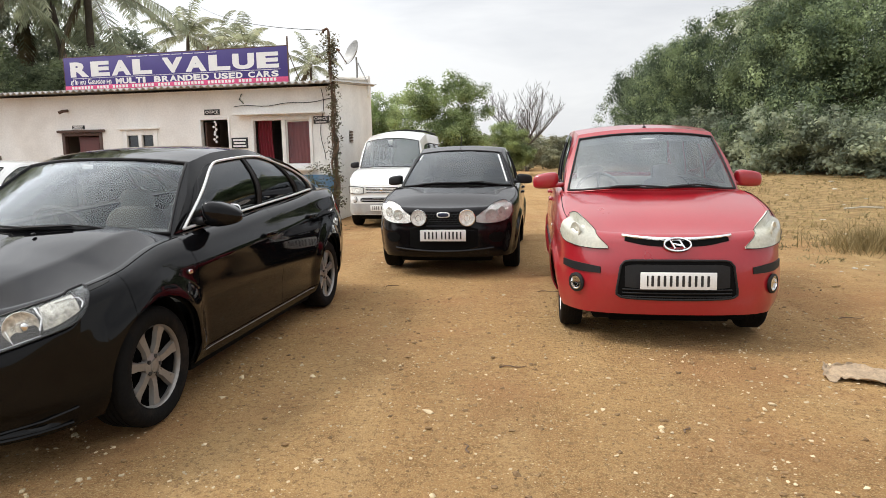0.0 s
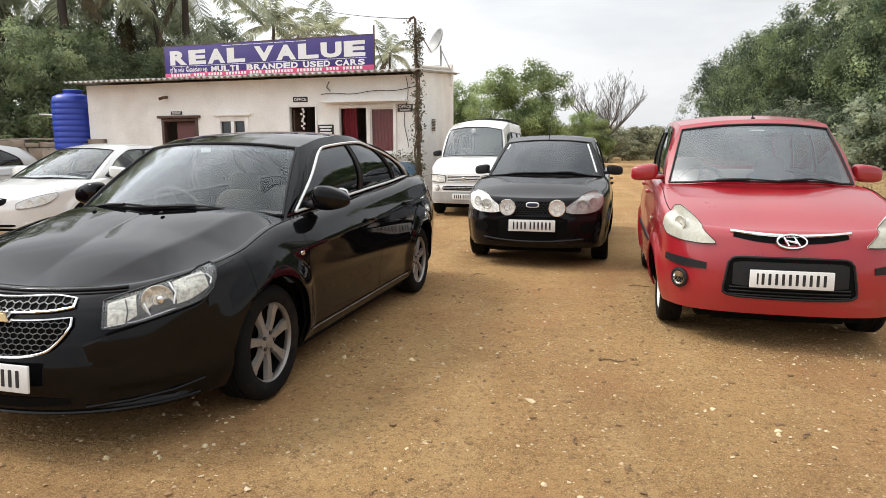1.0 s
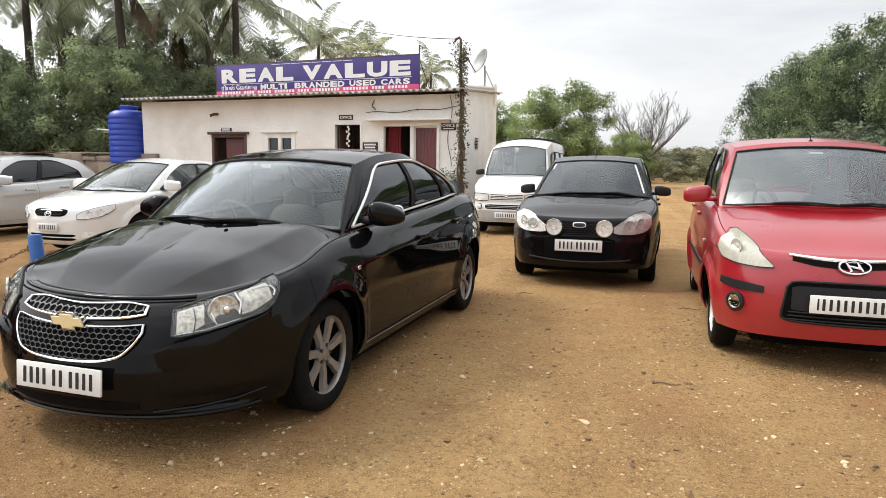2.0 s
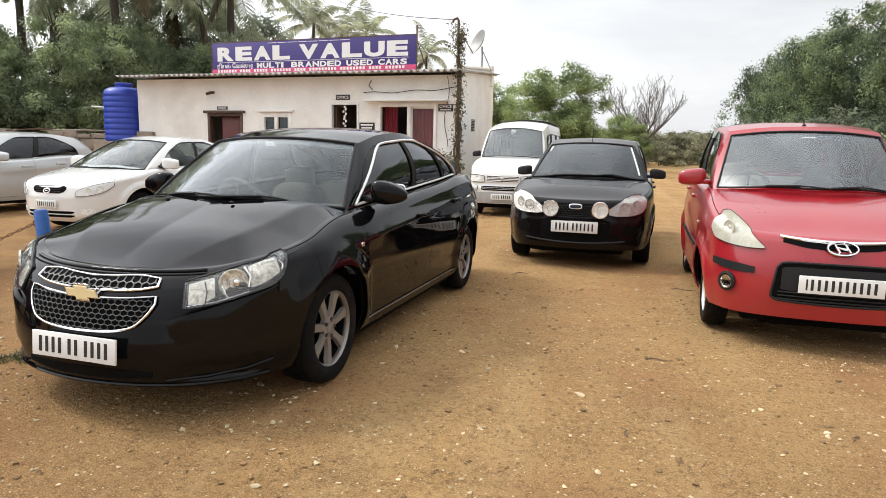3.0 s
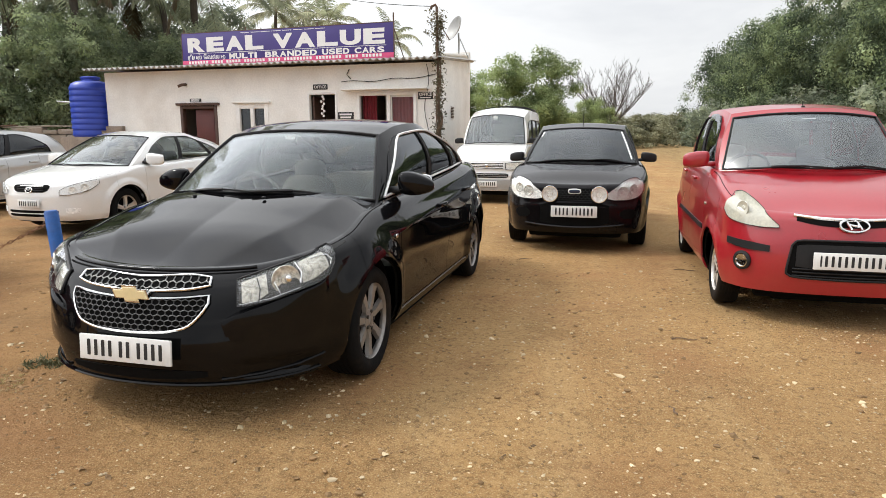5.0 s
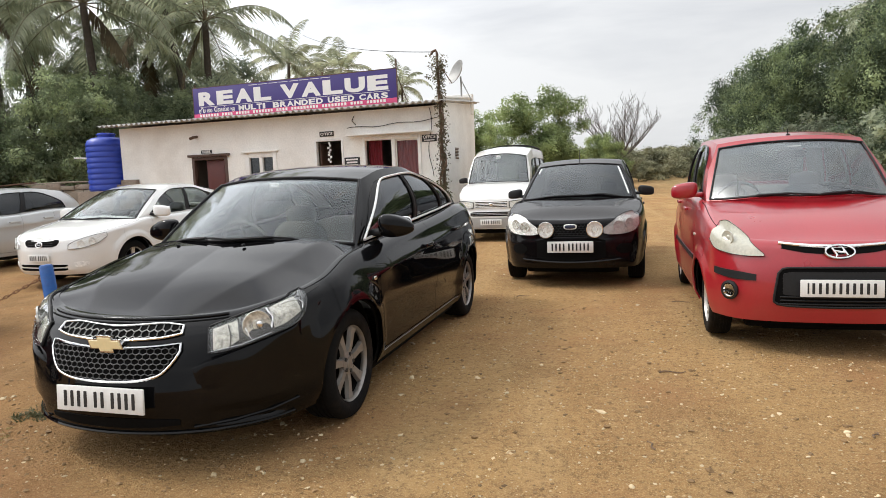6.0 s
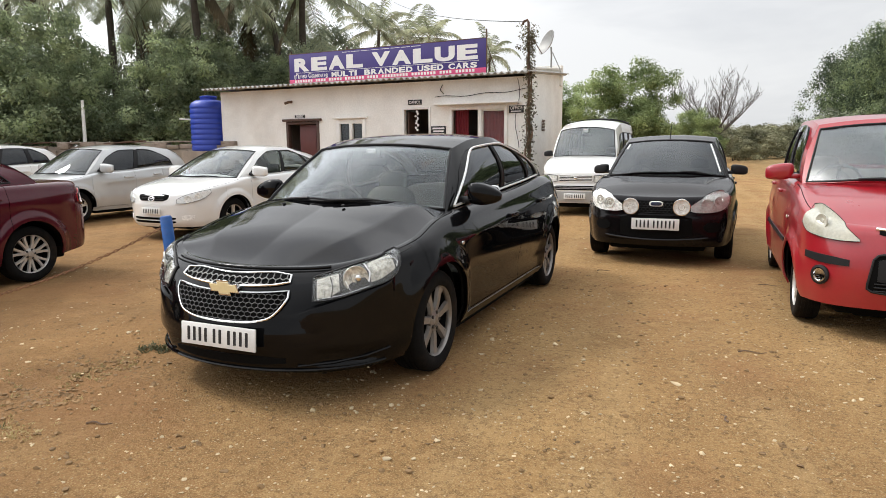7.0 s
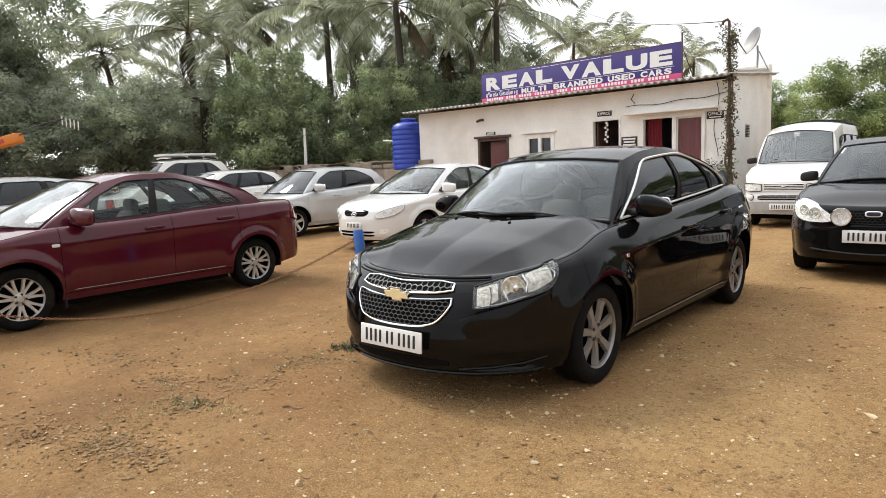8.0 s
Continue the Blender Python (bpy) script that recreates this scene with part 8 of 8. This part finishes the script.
part("post_eye", moved(tube([Vector((0.022 * math.cos(q), 0, 0.022 * math.sin(q))) for q in frange(0, 6.283, 13)[:-1]], 0.005, True), Matrix.Translation((-0.055, 0, 0.70))), M_RUST, post)
A, B = Vector((-3.79, 3.79, 0.70)), Vector((-6.6, 0.8, 0.70))
line = []
for k in range(141):
    q = k / 140
    p = A.lerp(B, q)
    p.z -= 4 * 0.54 * q * (1 - q)
    p.z = max(p.z, ground_z(p.x, p.y) + 0.012)
    line.append(p)
links = []
for k in range(140):
    c, d = (line[k] + line[k + 1]) / 2, (line[k + 1] - line[k]).normalized()
    s = d.cross(Vector((0, 0, 1))).normalized()
    s = s if k % 2 else s.cross(d)
    links.append(tube([c + d * 0.024 * math.cos(q) + s * 0.009 * math.sin(q) for q in frange(0, 6.283, 9)[:-1]], 0.0034, True, 4))
chain = part("chain", merge(*links), material("rusty_chain", (0.24, 0.12, 0.06), 0.8, metal=0.3, vary=0.3, scale=30), None)
tagged(chain, "rusty sagging chain hung from the blue post", "chain", kind="stuff")
copy_thing(post, pose(-6.65, 0.77, 0, 0, 0, 180))

# iron pole with a dead creeper and the overhead wire
pole = thing("iron_pole", HOUSE @ pose(0.10, -0.32, 0), "rusty iron pole wrapped in a half dead creeper", "pole")
part("pole_tube", tube([Vector((0.04, 0, -0.1)), Vector((0.02, 0, 2.0)), Vector((-0.02, 0, 3.98)), Vector((-0.05, 0, 4.03)), Vector((-0.13, 0, 4.0)), Vector((-0.15, 0, 3.94))], 0.028, False, 8), M_RUST, pole)
r = random.Random(4)
vines = []
for s in range(5):
    ph = r.uniform(0, 6)
    h = 3.2 if s < 3 else 1.9
    vines.append(tube([Vector((0.02 + (0.05 + 0.03 * (s > 2)) * math.cos(k * 0.5 + ph), 0.05 * math.sin(k * 0.5 + ph), h * k / 28)) for k in range(29)], 0.011 + 0.006 * (s > 2), False, 5))
part("creeper_stem", merge(*vines), M_TWIG, pole)
cs = [(0.03 + r.gauss(0, 0.045), r.gauss(0, 0.045), 0.3 + 3.5 * r.random()) for _ in range(260)] + [(r.gauss(-0.08, 0.09), r.gauss(0, 0.06), r.uniform(3.3, 3.95)) for _ in range(30)]
v, f = leaves(cs, 9, 0.09, 0.055)
lf = new("creeper_leaves", mesh_np("creeper_leaves", v, f, leaf_material("withered_leaves", (0.07, 0.062, 0.038), (0.18, 0.16, 0.095))))
lf.parent = pole
top = HOUSE @ pose(0.10, -0.32, 0) @ Vector((-0.10, 0, 4.0))
end = top + Vector((-11.6, 21.4, 5.6))
pts = [top.lerp(end, k / 30) + Vector((0, 0, -0.25 * 4 * (k / 30) * (1 - k / 30))) for k in range(31)]
wire = part("overhead_wire", tube(pts, 0.009, False, 5), M_INK, None)
tagged(wire, "thin black overhead wire running from the iron pole", "wire")
# shrub at the pole's foot
shrub = thing("shrub", HOUSE @ pose(-0.25, -0.45, 0), "thin leafy shrub at the foot of the pole", "shrub")
wood, ends = limb_tree(1.1, 0.5, 77, 3, 0.5, 0.02, 0.3)
part("trunk", wood, M_TWIG, shrub)
v, f = leaves([tuple(e) for e in ends] + [(r.gauss(0, 0.3), r.gauss(0, 0.12), r.uniform(0.5, 1.25)) for _ in range(40)], 16, 0.12, 0.055)
lf = new("crown", mesh_np("crown", v, f, M_WEED))
lf.parent = shrub

# crane boom and far shed beyond the cars
M_ORANGE = material("orange_machine_paint", (0.62, 0.20, 0.03), 0.5, vary=0.15, scale=3, dirt=(0.3, 0.15, 0.06), dirt_amount=0.3)
boom = thing("crane_boom", pose(-16.06, 6.55, 0.39, 0, -12, 30), "orange crane boom with cables reaching in behind the cars", "crane")
part("boom_beam", box_bm(6.0, 0.26, 0.22, 0.03, (-3.0, 0, 2.0)), M_ORANGE, boom)
part("boom_mast", box_bm(0.4, 0.4, 2.0, 0.03, (-4.5, 0, 0.95)), M_RUST, boom)
for k in range(3):
    part("text_bar", box_bm(0.24, 0.01, 0.08, 0.0, (-0.45 - 0.4 * k, -0.135, 2.0)), M_REDLENS, boom)
for z in (2.05, 2.13):
    part("boom_cable", tube([Vector((-0.05, 0, z)), Vector((0.6, 0, z + 0.03)), Vector((1.15, 0, 2.14))], 0.014), M_INK, boom)
for k in range(5):
    part("pulley_plate", box_bm(0.018, 0.02, 0.20, 0.004, (1.10 + 0.085 * k, 0, 2.10 - 0.05 * k), turn=pose(0, 0, 0, 0, 14, 0)), M_PLATE, boom)
shed = thing("far_shed", pose(-28.3, 10.0, 0, 0, 0, 68), "low grey sheet-roofed shed in the distance", "shed")
part("wall", box_bm(3.4, 3, 1.7, 0.02, (0, 0, 0.85)), M_WALL, shed)
part("roof", box_bm(4.0, 3.6, 0.08, 0.02, (0, 0, 1.85), turn=pose(0, 0, 0, 8, 0, 0)), M_SHEET, shed)
pale = thing("bare_stake", pose(-17.6, 16.1, 0, 0, 2, 0), "bare pale wooden stake behind the boundary wall", "stake")
part("stake_stem", tube([Vector((0, 0, -0.1)), Vector((0.02, 0, 1.5)), Vector((0.0, 0, 2.9))], [0.06, 0.055, 0.045], False, 8), M_WALL, pale)
